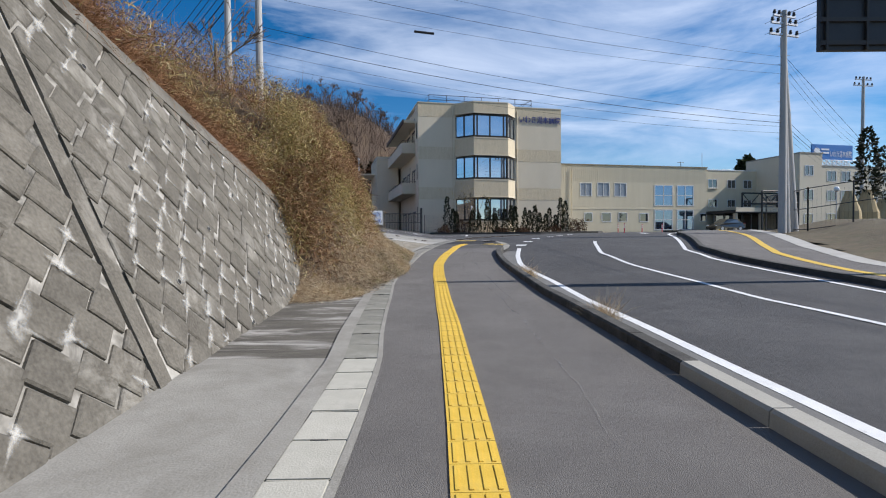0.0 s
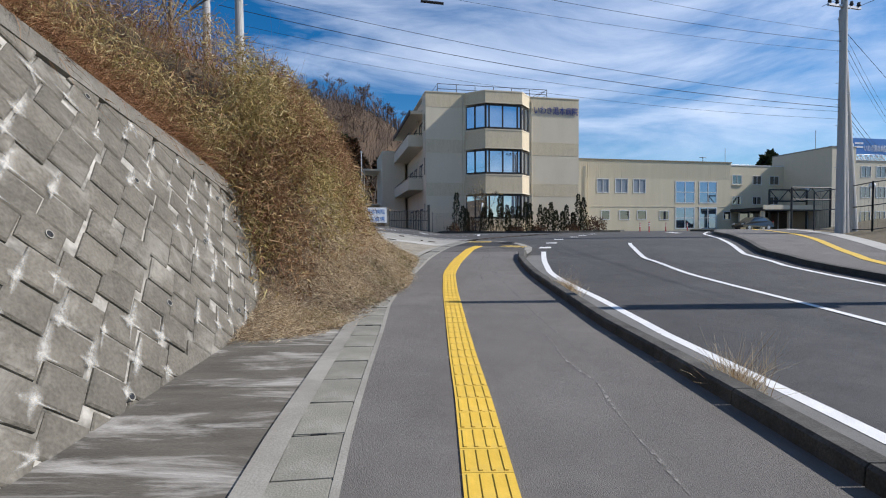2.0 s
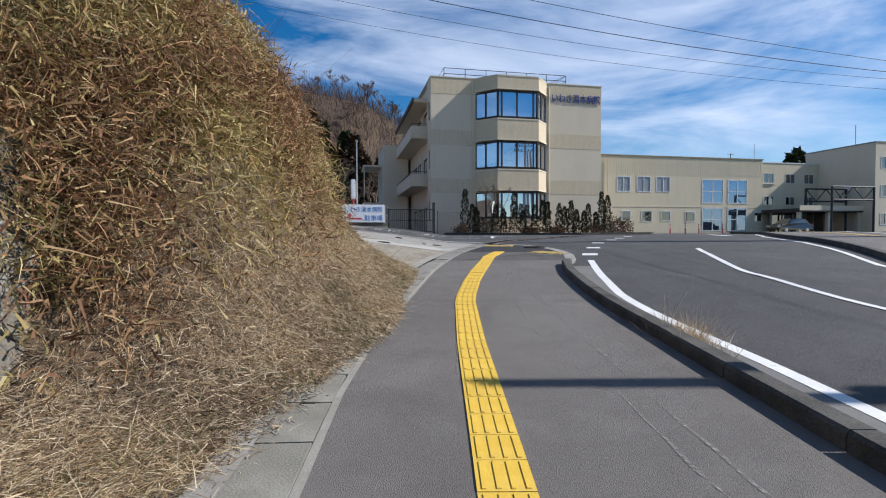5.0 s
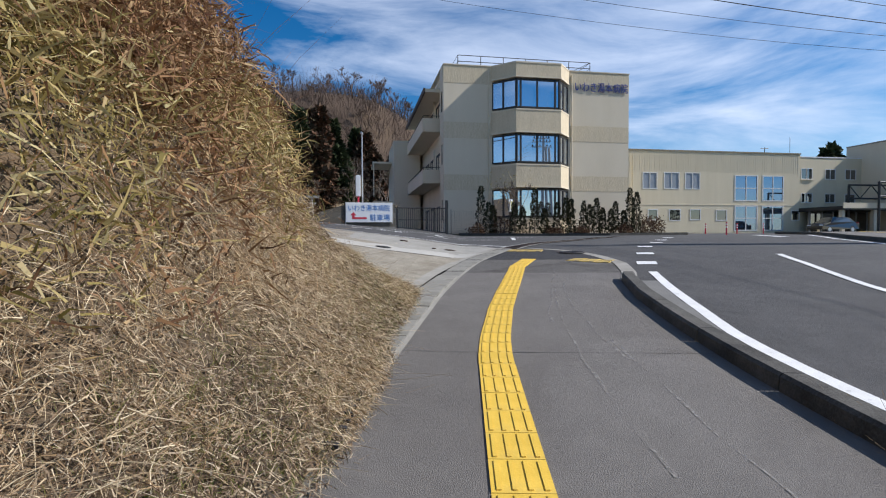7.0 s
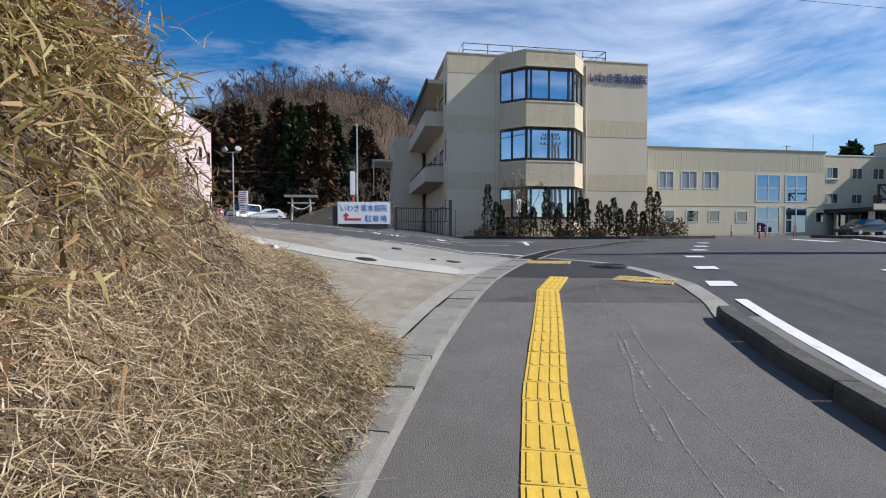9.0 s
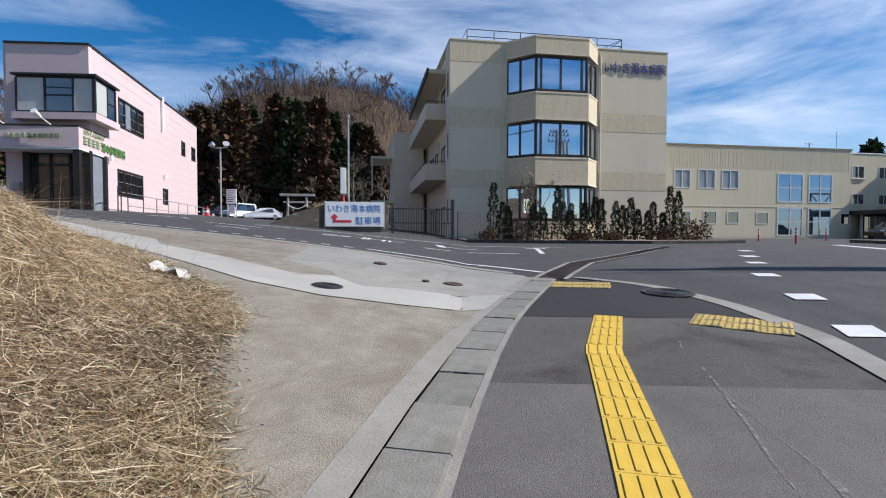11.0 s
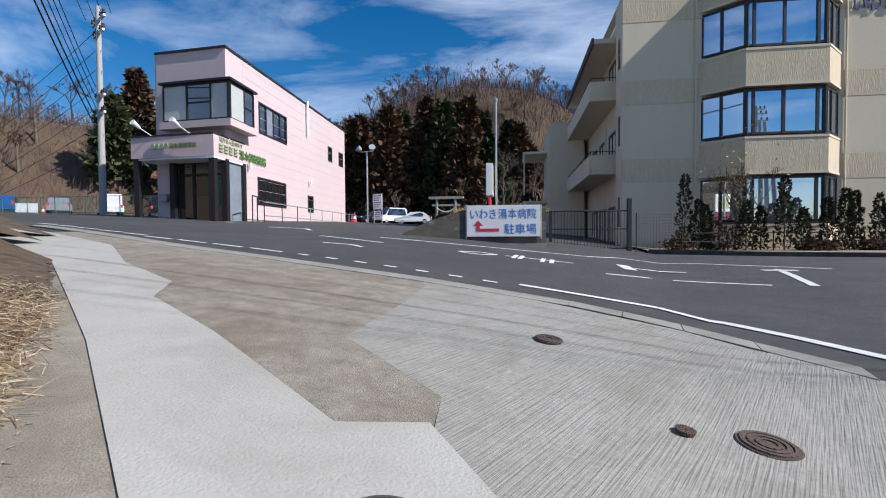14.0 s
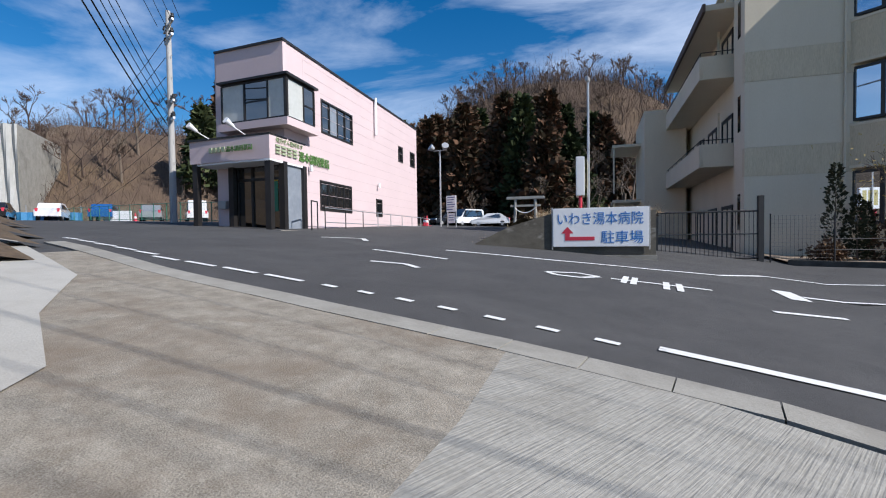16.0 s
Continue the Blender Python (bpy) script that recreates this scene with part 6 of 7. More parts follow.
def far_woods():
    """Bare trees over the far hills: a few kinds repeated, turned and scaled, in one mesh."""
    rs = random.Random(12)
    kinds = []
    for i in range(7):
        v, f = [], []
        limbs_mesh(v, f, branch_arrays(random.Random(40 + i), 1.0, 5, .40, .30), Vector((0, 0, 0)), 1.0, 3, .0019)
        kinds.append((np.array(v), np.array(f)))
    vs, fs, count, placed = [], [], 0, 0
    while placed < 640:
        if placed < 470:
            x, y = rs.uniform(-110, 150), rs.uniform(96, 166)
            z = hill_z(x, y)
            if z < 1.2 or (x > 0 and rs.random() < .25):
                continue
        else:
            x, y = rs.uniform(-115, -45), rs.uniform(38, 104)
            z = rough_z(x, y)
            if z < g(x, y) + .4:
                continue
        h = rs.uniform(8, 12.5) if placed < 470 else rs.uniform(5.5, 9)
        a = rs.uniform(0, 6.28)
        c, s = math.cos(a), math.sin(a)
        v, f = kinds[rs.randrange(7)]
        w = np.stack([v[:, 0] * c - v[:, 1] * s, v[:, 0] * s + v[:, 1] * c, v[:, 2]], 1) * np.array([h * 1.15, h * 1.15, h]) + np.array([x, y, z + .4])
        vs.append(w)
        fs.append(f + count)
        count += len(w)
        placed += 1
    v, f = np.concatenate(vs), np.concatenate(fs)
    me = bpy.data.meshes.new("far_woods")
    me.vertices.add(len(v))
    me.vertices.foreach_set("co", v.ravel())
    me.loops.add(f.size)
    me.loops.foreach_set("vertex_index", f.ravel())
    me.polygons.add(len(f))
    me.polygons.foreach_set("loop_start", np.arange(len(f)) * 4)
    me.update(calc_edges=True)
    me.materials.append(FARWOOD)
    tagged(new("far_woods", me), "brown leafless woods covering the far hills", "woods", kind="stuff")
    # undergrowth
    q = np.random.RandomState(31)
    pts = []
    for x, y in zip(q.uniform(-110, 150, 90000), q.uniform(86, 166, 90000)):
        z = hill_z(x, y)
        if z > .6:
            pts.append((x, y, z + .5))
    for x, y in zip(q.uniform(-115, -42, 30000), q.uniform(36, 106, 30000)):
        z = rough_z(x, y)
        if z > g(x, y) - .2:
            pts.append((x, y, z - .1))
    pts = np.array(pts)
    k = len(pts)
    d = np.stack([q.normal(size=k) * .35, q.normal(size=k) * .35, np.ones(k)], 1)
    low_ = (pts[:, 0] < -42) & (pts[:, 1] < 106)
    blades("undergrowth", pts, d, q.uniform(2.2, 7.5, k) * np.where(low_, .5, 1), q.uniform(.04, .11, k) * np.where(low_, .5, 1), .3, FARWOOD, 32, "brown undergrowth of the winter woods")


far_woods()
CEDAR_LEAF = leafy("cedar_leaves", [(0, (.032, .030, .016)), (.4, (.065, .044, .024)), (.7, (.105, .055, .032)), (1, (.16, .085, .048))])
EVERGREEN = leafy("evergreen_leaves", [(0, (.020, .030, .012)), (.5, (.04, .055, .02)), (1, (.075, .09, .035))])
HEDGE_LEAF = leafy("cypress_leaves", [(0, (.014, .020, .010)), (.5, (.030, .036, .017)), (1, (.055, .05, .026))])


def cone_crown(name, h, r, n, seed, leaf, material, parent, z0=.0, power=.8, flat=.35):
    """A crown of many small leaf sprays round a stem, with an uneven outline."""
    rs = np.random.RandomState(seed)
    f = rs.uniform(0, 1, n) ** .85
    lob = 1 + .28 * np.sin(f * 23 + rs.uniform(0, 6)) + .18 * rs.normal(size=n)
    rad = r * (1 - f) ** power * lob * rs.uniform(.45, 1, n) ** .5
    a = rs.uniform(0, 2 * np.pi, n)
    p = np.stack([np.cos(a) * rad, np.sin(a) * rad, z0 + f * h], 1)
    d = np.stack([np.cos(a), np.sin(a), rs.normal(size=n) * .5 + flat], 1) + rs.normal(size=(n, 3)) * .45
    d /= np.linalg.norm(d, axis=1)[:, None]
    s = np.cross(d, rs.normal(size=(n, 3)))
    s /= np.linalg.norm(s, axis=1)[:, None]
    L = (leaf * rs.uniform(.6, 1.4, n))[:, None]
    v = np.stack([p, p + d * L * .5 + s * L * .28, p + d * L, p + d * L * .5 - s * L * .28], 1).reshape(-1, 3)
    fc = np.arange(n * 4).reshape(n, 4)
    return quick(name, v.tolist(), fc.tolist(), material, parent)


def cedar(x, y, z, h, r, seed, leafmat=CEDAR_LEAF, n=2600, label="tall dark reddish-brown winter cedar"):
    t = thing("cedar", label, "tree", pose(x, y, z), group="cedars below the hill")
    part("trunk", tubed((0, 0, -.5), (0, 0, h * .92), h * .017, h * .004, 8), BARK, t)
    cone_crown("crown", h * .9, r, n, seed, .95, leafmat, t, h * .1, .75, .1)


def cedar_grove():
    rs = random.Random(3)
    spots = [(-46, 86, 19), (-43, 92, 21), (-40, 84, 18), (-37, 95, 22), (-35, 88, 20), (-33, 82, 19), (-31, 92, 23), (-29, 86, 21), (-27, 95, 23), (-25.5, 84, 20), (-24, 90, 22), (-22, 82, 15), (-20.5, 88, 14), (-49, 93, 20), (-53, 88, 18), (-56, 82, 15), (-38, 84, 15), (-41, 96, 23), (-34, 98, 22), (-18, 96, 19), (-15.5, 92, 14), (-20, 98, 20), (-45, 99, 22), (-50, 98, 20), (-24, 98, 22), (-13, 97, 15)]
    for i, (x, y, h) in enumerate(spots):
        cedar(x, y, g(x, y) - .2, h * .84, 2.9 + rs.uniform(-.3, .7), 100 + i, CEDAR_LEAF if i % 3 else EVERGREEN, label="tall dark reddish-brown winter cedar" if i % 3 else "tall dark green conifer below the hill")
    for i, (x, y, h) in enumerate([(56, 92, 13), (58.5, 94, 14), (60, 93, 12), (-62, 64, 12), (-58, 66, 11), (-50, 70, 12)]):
        cedar(x, y, g(x, y) - .2, h, 1.9, 140 + i, EVERGREEN, 1500, "dark green conifer beyond the roofs")

    for i, (x, y, h) in enumerate([(-47, 66, 11), (-50, 63, 12), (-53, 65, 12), (-48.5, 70, 13), (-56, 60, 10), (-60, 66, 11)]):
        cedar(x, y, rough_z(x, y) - .2, h, 2.2, 150 + i, CEDAR_LEAF if i % 2 else EVERGREEN, 1600, "dark conifer on the rough hillside")


cedar_grove()
for i, (x, y, h) in enumerate([(-17, 82, 13), (-14, 88, 14), (-19, 92, 15), (-12, 80, 12), (-22, 80, 8), (-30, 79, 7), (-16, 78, 9)]):
    bare_tree(x, y, g(x, y), h, 200 + i, "bare winter tree behind the car park", 5, .48)
for i, (x, y, h) in enumerate([(-48, 66, 9), (-51, 62, 10), (-54, 66, 9), (-57, 58, 10), (-60, 62, 9), (-62, 54, 10), (-66, 58, 11), (-66, 48, 9)]):
    bare_tree(x, y, rough_z(x, y), h, 220 + i, "bare winter tree on the rough hillside", 5, .45)
for i, (x, y, h) in enumerate([(-7.0, 16.5, 4.0), (-8.5, 12.5, 4.5)]):
    z = bank_z(x, y) or g(x, y)
    bare_tree(x, y, z, h, 240 + i, "thin bare tree on top of the grass slope", 5, .4)
rough = grid_mesh("rough_slope", [float(v) for v in range(-131, -33, 3)], [float(v) for v in range(28, 112, 3)], rough_z, HILL_SOIL)
tagged(rough, "brown rough hillside behind the car park", "hillside", kind="structure")


def scrub_cloud(name, cx, cy, cz, rx, ry, rz, n, seed, leaf, material, label, cat="shrub"):
    rs = np.random.RandomState(seed)
    q = rs.normal(size=(n, 3))
    q /= np.linalg.norm(q, axis=1)[:, None]
    q *= rs.uniform(.35, 1, n)[:, None] ** .5 * (1 + .25 * np.sin(q[:, :1] * 5 + seed) + .2 * rs.normal(size=(n, 1)))
    p = q * np.array([rx, ry, rz])
    p[:, 2] = np.maximum(p[:, 2], -rz * .95)
    d = q + rs.normal(size=(n, 3)) * .7
    d /= np.linalg.norm(d, axis=1)[:, None]
    s = np.cross(d, rs.normal(size=(n, 3)))
    s /= np.linalg.norm(s, axis=1)[:, None]
    L = (leaf * rs.uniform(.5, 1.5, n))[:, None]
    v = np.stack([p, p + d * L * .5 + s * L * .25, p + d * L, p + d * L * .5 - s * L * .25], 1).reshape(-1, 3)
    t = thing(name, label, cat, pose(cx, cy, cz))
    quick("foliage", v.tolist(), np.arange(n * 4).reshape(n, 4).tolist(), material, t)
    part("stem", tubed((0, 0, -rz - .3), (0, 0, rz * .4), .05, .02, 6), BARK, t)
    return t


# row of narrow cypresses before the bay, and low scrub
def hp(s, d, z=0.0):
    """A place in the hospital block's frame: along the front, out from it."""
    x, y = -2.3 + HU[0] * s + HU[1] * d, 48.0 + HU[1] * s - HU[0] * d
    return x, y, g(x, y) + z


def cypress_row():
    rs = random.Random(9)
    row = [(2.1, 2.9, 2.6), (2.55, 1.9, 3.0), (2.95, 1.7, 2.7), (4.2, 1.8, 3.5), (4.9, 1.6, 3.2), (5.6, 2.7, 3.6), (6.3, 1.5, 3.6), (7.3, 1.9, 3.4), (7.9, 2.2, 3.5), (8.35, 2.1, 3.3), (9.5, 2.0, 2.9), (10.0, 1.8, 2.8), (10.6, 2.2, 2.7), (11.1, 1.6, 2.6), (11.6, 1.5, 2.9), (12.1, 2.0, 2.6), (12.7, 1.4, 2.7), (13.3, 2.9, 2.5), (13.65, 2.6, 2.8)]
    for i, (s, h, d) in enumerate(row):
        h *= 1.15
        t = thing("cypress", "slender dark conifer in the hospital bed", "shrub", pose(*hp(s, d)), group="cypresses before the bay")
        part("trunk", tubed((0, 0, -.2), (0, 0, h * .8), .035, .012, 6), BARK, t)
        cone_crown("crown", h * .97, .17 + .04 * rs.random() + .042 * h, 1050 if h > 2.4 else 750, 300 + i, .125, HEDGE_LEAF, t, .1, .45, .8)


cypress_row()
for i, (s, d, r, h) in enumerate([(3.4, 2.9, .7, .7), (14.3, 2.6, .9, .8), (15.3, 2.4, .7, .6), (12.4, 3.1, .7, .35), (1.7, 3.2, .5, .4), (9.0, 3.4, .6, .3), (6.8, 3.6, .6, .28)]):
    x, y, z = hp(s, d, h * .8)
    scrub_cloud("low_shrub", x, y, z, r, r * .8, h, 800, 330 + i, .14, leafy("reddish_shrub", [(0, (.05, .025, .018)), (.5, (.09, .05, .03)), (1, (.14, .09, .045))]) if i == 0 else bpy.data.materials["reddish_shrub"], "low dark reddish shrub in the hospital bed")
x, y, z = hp(4.1, 2.6)
t = bare_tree(x, y, z, 5.0, 350, "thin yellow-leaved sapling before the bay", 5, .4)
rs_ = np.random.RandomState(5)
pp = rs_.normal(size=(260, 3)) * np.array([.8, .6, .8]) + np.array([0, 0, 3.3])
blades("sapling_leaves", pp, rs_.normal(size=(260, 3)), rs_.uniform(.08, .16, 260), rs_.uniform(.03, .06, 260), .3, leafy("yellow_leaves", [(0, (.42, .30, .10)), (1, (.55, .42, .18))]), 6, "").parent = t
for o in t.children:
    if o.name.startswith("sapling_leaves"):
        for key in ("label", "category", "kind"):
            if key in o:
                del o[key]
bed = patch("planting_bed", [hp(.2, .1)[:2], hp(.2, 4.2)[:2], hp(4, 6.0)[:2], hp(9, 7.3)[:2], hp(14.5, 7.0)[:2], hp(16.5, 4.5)[:2], hp(15.6, .1)[:2]], .10, mat("bed_soil", (.22, .165, .115), (.36, .28, .20), .95, fine=25, scale=3, bump=.8), road_z, 1.2)
tagged(bed, "bare brown gravelly soil bed before the hospital", "planting bed", kind="structure")
bedk = thing("bed_kerb", "low grey kerb round the planting bed", "kerb", kind="structure")
pts = [hp(.2, 4.2)[:2], hp(4, 6.05)[:2], hp(9, 7.35)[:2], hp(14.5, 7.05)[:2], hp(16.5, 4.5)[:2]]
for a, b in zip(pts[:-1], pts[1:]):
    a, b = Vector(a), Vector(b)
    d = b - a
    za, zb = road_z(a.x, a.y), road_z(b.x, b.y)
    part("kerb_block", boxed(0, d.length, -.08, .08, -.25, .16, .02), KERB, bedk).matrix_local = pose(a.x, a.y, za, 0, -math.degrees(math.atan2(zb - za, d.length)), math.degrees(math.atan2(d.y, d.x)))

# ---------------------------------------------------------------- parking sign on its low wall
su = Vector((.97, .243))
sgm = frame_of(-6.98, 37.61, su.x, su.y, 1.75)
swall = thing("sign_wall", "low concrete retaining wall holding a grassy bed", "wall", sgm)
bm = bmesh.new()
pts = [(-2.3, -.06), (-1.1, -.02), (0, .22), (2.9, .22), (2.9, -.5)]
prism(bm, [(-3.4, .06), (-2.9, -.25), (0, .0), (2.62, .0), (2.62, .3), (0, .3)], -.4, .15)
part("wall_base", bm, CONCRETE, swall)
bm = bmesh.new()
box(bm, 0, 2.6, .1, .35, -.4, 1.32)
v = [(-2.9, -.19, -.4), (-.004, .1, -.4), (-.004, .1, 1.3), (-1.2, -.02, .95), (-2.9, -.19, .12)]
f0 = [bm.verts.new(p) for p in v]
f1 = [bm.verts.new((p[0], p[1] + .25, p[2])) for p in v]
bm.faces.new(f0)
bm.faces.new(f1[::-1])
for i in range(len(v)):
    j = (i + 1) % len(v)
    bm.faces.new((f0[i], f1[i], f1[j], f0[j]))
bmesh.ops.recalc_face_normals(bm, faces=bm.faces[:])
part("wall_face", bm, DARK_CONCRETE, swall)
bm = bmesh.new()
gridv = {}
for i in range(12):
    for j in range(8):
        xx, yy = -3.0 + i * .52, .2 + j * .55
        hh = (1.25 * sm(-3.2, -.3, xx - j * .2)) * (1 - sm(4.0, 5.9, xx)) + .08 * math.sin(i * 2.1 + j)
        gridv[i, j] = bm.verts.new((xx, yy, max(-.2, hh)))
for i in range(11):
    for j in range(7):
        bm.faces.new((gridv[i, j], gridv[i + 1, j], gridv[i + 1, j + 1], gridv[i, j + 1]))
part("bed_soil", bm, GRASS_SOIL, swall)
rs_ = np.random.RandomState(77)
k = 2200
lx = rs_.uniform(-2.6, 2.8, k)
lp = np.stack([lx, rs_.uniform(.25, 2.6, k), 1.25 * np.clip((lx + 3.0) / 2.6, 0, 1) ** 1.3 + .02], 1)
mw = np.array(sgm)
wp = lp @ mw[:3, :3].T + mw[:3, 3]
blades("bed_grass", wp, rs_.normal(size=(k, 3)) * .5 + np.array([0, -.2, .8]), rs_.uniform(.12, .38, k), rs_.uniform(.006, .014, k), .5, STRAW, 78, "dry brown grass on the bed behind the sign")
bm = bmesh.new()
prism(bm, [(-4.6, 3.2), (-4.3, 2.9), (-2.6, -.35), (-2.9, -.45), (-3.3, -.2)], -.3, .3)
part("bed_curb", bm, KERB, swall, "dark rounded kerb end")
sign = thing("parking_sign", "white parking sign with blue lettering and a red arrow", "sign", sgm)
part("panel", boxed(0, 2.42, .02, .06, .38, 1.42, .01), SIGN_WHITE, sign)
fit_width(letters("sign_text", "いわき湯本病院", .36, SIGN_BLUE, pose(.13, .016, 1.0, 90, 0, 0), sign, .006, "blue lettering"), 2.16)
fit_width(letters("sign_text", "駐車場", .36, SIGN_BLUE, pose(1.25, .016, .50, 90, 0, 0), sign, .006, "blue lettering"), 1.04)
bm = bmesh.new()
box(bm, .32, 1.08, .012, .022, .55, .65)
box(bm, .32, .44, .012, .022, .65, .76)
q = [bm.verts.new(p) for p in ((.22, .013, .74), (.54, .013, .74), (.38, .013, .92))]
bm.faces.new(q)
part("arrow", bm, RED, sign, "red bent arrow")
part("sign_rim", tube(tubed((-.02, .05, .3), (-.02, .05, 1.44), .02), (2.44, .05, .3), (2.44, .05, 1.44), .02), STEEL, sign)

# lit sign and mast behind it
x, y = -6.9, 40.2
mast = thing("sign_mast", "thin grey mast with a small lamp beside the lit sign", "mast", pose(x + .25, y, 2.6))
part("pole", tubed((0, 0, -1), (0, 0, 4.7), .05, .035), STEEL, mast)
part("lamp_head", boxed(-.05, .05, -.2, .12, 4.6, 4.75, .02), STEEL, mast)
lit = thing("pillar_sign", "upright white signboard on rusty red legs", "sign", pose(x, y, 2.7, 0, 0, 104))
part("body", boxed(-.5, .5, -.13, .13, .95, 2.15, .02), SIGN_WHITE, lit)
bm = bmesh.new()
for k in range(3):
    box(bm, -.40 + k * .28, -.20 + k * .28, -.14, -.131, 1.15, 2.0)
part("panel_bars", bm, mat("sign_ochre", (.42, .36, .14), (.50, .44, .2), .6, bump=0), lit)
for k in (-.35, .35):
    part("leg", tubed((k, 0, -1.2), (k, 0, .95), .05), RED, lit)

# gate and mesh fence beside the hospital
gate = thing("gate", "black steel barred gate beside the hospital", "gate", frame_of(-1.95, 43.7, -.95, -.31, 1.5))
part("gate_post", boxed(-.08, .08, -.08, .08, -.2, 2.15), BLACK, gate)
part("gate_post", boxed(3.15, 3.27, -.06, .06, -.2, 1.75), BLACK, gate)
for k in range(22):
    xx = .2 + k * .135
    part("gate_bar", tubed((xx, 0, .1), (xx, 0, 1.65), .012, n=5), BLACK, gate)
part("gate_rail", tube(tube(tubed((.08, 0, 1.65), (3.15, 0, 1.65), .03), (.08, 0, .1), (3.15, 0, .1), .03), (.08, 0, .9), (3.15, 0, .9), .02), BLACK, gate)
fence = thing("mesh_fence", "black wire mesh fence along the planting bed", "fence", frame_of(-1.95, 43.7, .93, .37, 1.5))
for k in range(9):
    part("post", tubed((k * 1.9 + .3, 0, -.3), (k * 1.9 + .3, 0, 1.55 if k < 2 else .75), .025), BLACK, fence)
bm = bmesh.new()
for k in range(16):
    tube(bm, (.3 + k * .12, 0, .05), (.3 + k * .12, 0, 1.5), .004, n=3)
for k in range(12):
    tube(bm, (.3, 0, .1 + k * .125), (2.2, 0, .1 + k * .125), .004, n=3)
for z in (.35, .7):
    tube(bm, (2.2, 0, z), (15.5, 0, z), .015, n=4)
part("mesh", bm, BLACK, fence)


# ---------------------------------------------------------------- poles and wires
def utility_pole(name, x, y, z, h, label, arms=(), r=.19, lean=(0, 0), steps=True):
    t = thing(name, label, "utility pole", pose(x, y, z, lean[0], lean[1], 0))
    part("shaft", tubed((0, 0, -.8), (0, 0, h), r, r * .62, 14), POLE_CONC, t)
    for zz, half, rot in arms:
        m = pose(0, 0, zz, 0, 0, rot)
        part("cross_arm", boxed(-half, half, -.05, .05, -.05, .05, m=m), STEEL, t)
        for s in (-.9, -.45, .45, .9):
            p = m @ Vector((half * s, 0, 0))
            bm = tubed(p + Vector((0, 0, .05)), p + Vector((0, 0, .28)), .05, .07, 8)
            tube(bm, p + Vector((0, 0, .12)), p + Vector((0, 0, .17)), .09, .09, 8)
            part("insulator", bm, BLACK, t)
    if steps:
        bm = bmesh.new()
        zz = 2.5
        while zz < h - .5:
            s = 1 if int(zz * 2) % 2 else -1
            tube(bm, (0, 0, zz), (s * (r + .12), 0, zz), .012, n=4)
            zz += .5
        tagged(part("step_bolt", bm, STEEL, t), kind="stuff")
    return t


utility_pole("utility_pole", 18.4, 28.5, 1.4, 11.9, "tall grey concrete utility pole with cross-arms", ((10.6, 1.0, 15), (11.2, .9, 15), (11.6, .75, 15)), .21)
utility_pole("brace_pole", 18.85, 28.8, 1.4, 10.6, "plain grey concrete pole beside the utility pole", (), .2, (0, -1.6), False)
utility_pole("brace_pole", 19.5, 29.1, 1.4, 10.4, "plain leaning concrete pole beside the utility pole", (), .22, (0, -4.0), False)
utility_pole("utility_pole", 43.2, 51.8, 1.6, 15.5, "slender concrete utility pole with cross-arms", ((14.6, 1.2, 10), (15.2, 1.0, 10), (9.4, .8, 60)), .2)
zb = 4.0
utility_pole("utility_pole", -9.83, 24.1, zb, 13, "grey concrete utility pole behind the grass slope", ((10.4, .9, 40),), .18)
utility_pole("utility_pole", -7.8, 22.3, zb, 13, "plain grey concrete pole behind the grass slope", (), .17)
utility_pole("utility_pole", -25.6, 38.2, 2.6, 10.6, "grey concrete utility pole by the car park", ((9.9, 1.0, -20), (9.3, .8, -20), (6.3, .75, -20), (5.5, .7, -20)), .17)


def wire(name, a, b, sag, r, label="thin black overhead cable"):
    a, b = Vector(a), Vector(b)
    pts = [a.lerp(b, k / 16) - Vector((0, 0, sag * 4 * (k / 16) * (1 - k / 16))) for k in range(17)]
    side = (b - a).cross(Vector((0, 0, 1))).normalized() * r
    up = Vector((0, 0, r))
    v = [tuple(p + o) for p in pts for o in (side, up, -side, -up)]
    f = [(4 * k + m, 4 * k + (m + 1) % 4, 4 * k + 4 + (m + 1) % 4, 4 * k + 4 + m) for k in range(16) for m in range(4)]
    return tagged(quick(name, v, f, WIRE), label, "cable", group="overhead cables")


PA, PB, PC, PD = Vector((18.4, 28.5, 1.4)), Vector((-9.83, 24.1, 4.0)), Vector((43.2, 51.8, 1.6)), Vector((-25.6, 38.2, 2.6))
for i, (za, zb_, sag, r) in enumerate(((9.4, 8.8, .5, .006), (8.95, 8.4, .55, .009), (8.5, 8.0, .5, .006), (6.2, 7.1, .5, .010), (5.85, 6.85, .55, .013), (5.65, 6.6, .6, .007), (5.3, 6.3, .6, .006))):
    wire("overhead_cable", PA + Vector((0, 0, za)), PB + Vector((0, 1.1 * (i - 3), zb_)), sag, r)
    wire("overhead_cable", PA + Vector((0, 0, za)), PC + Vector((0, 0, za - .8)), sag, r)
for i, (s, za, zb_) in enumerate(((-.9, 11.3, 15.4), (0, 11.7, 15.5), (.9, 11.3, 15.4), (-.9, 10.7, 14.8), (.9, 10.7, 14.8))):
    wire("overhead_cable", PA + Vector((s, .2, za)), (27.0 + s, -8, 13 + i * .1), .5, .011)
wire("guy_wire", PA + Vector((0, 0, 9.5)), (29.5, 31, 1.8), 0, .012, "steel guy wire of the utility pole")
for i in range(4):
    wire("overhead_cable", PD + Vector((-.9 + .6 * i, 0, 10.1)), PB + Vector((-.9 + .6 * i, 0, 11.6)), .4, .014)
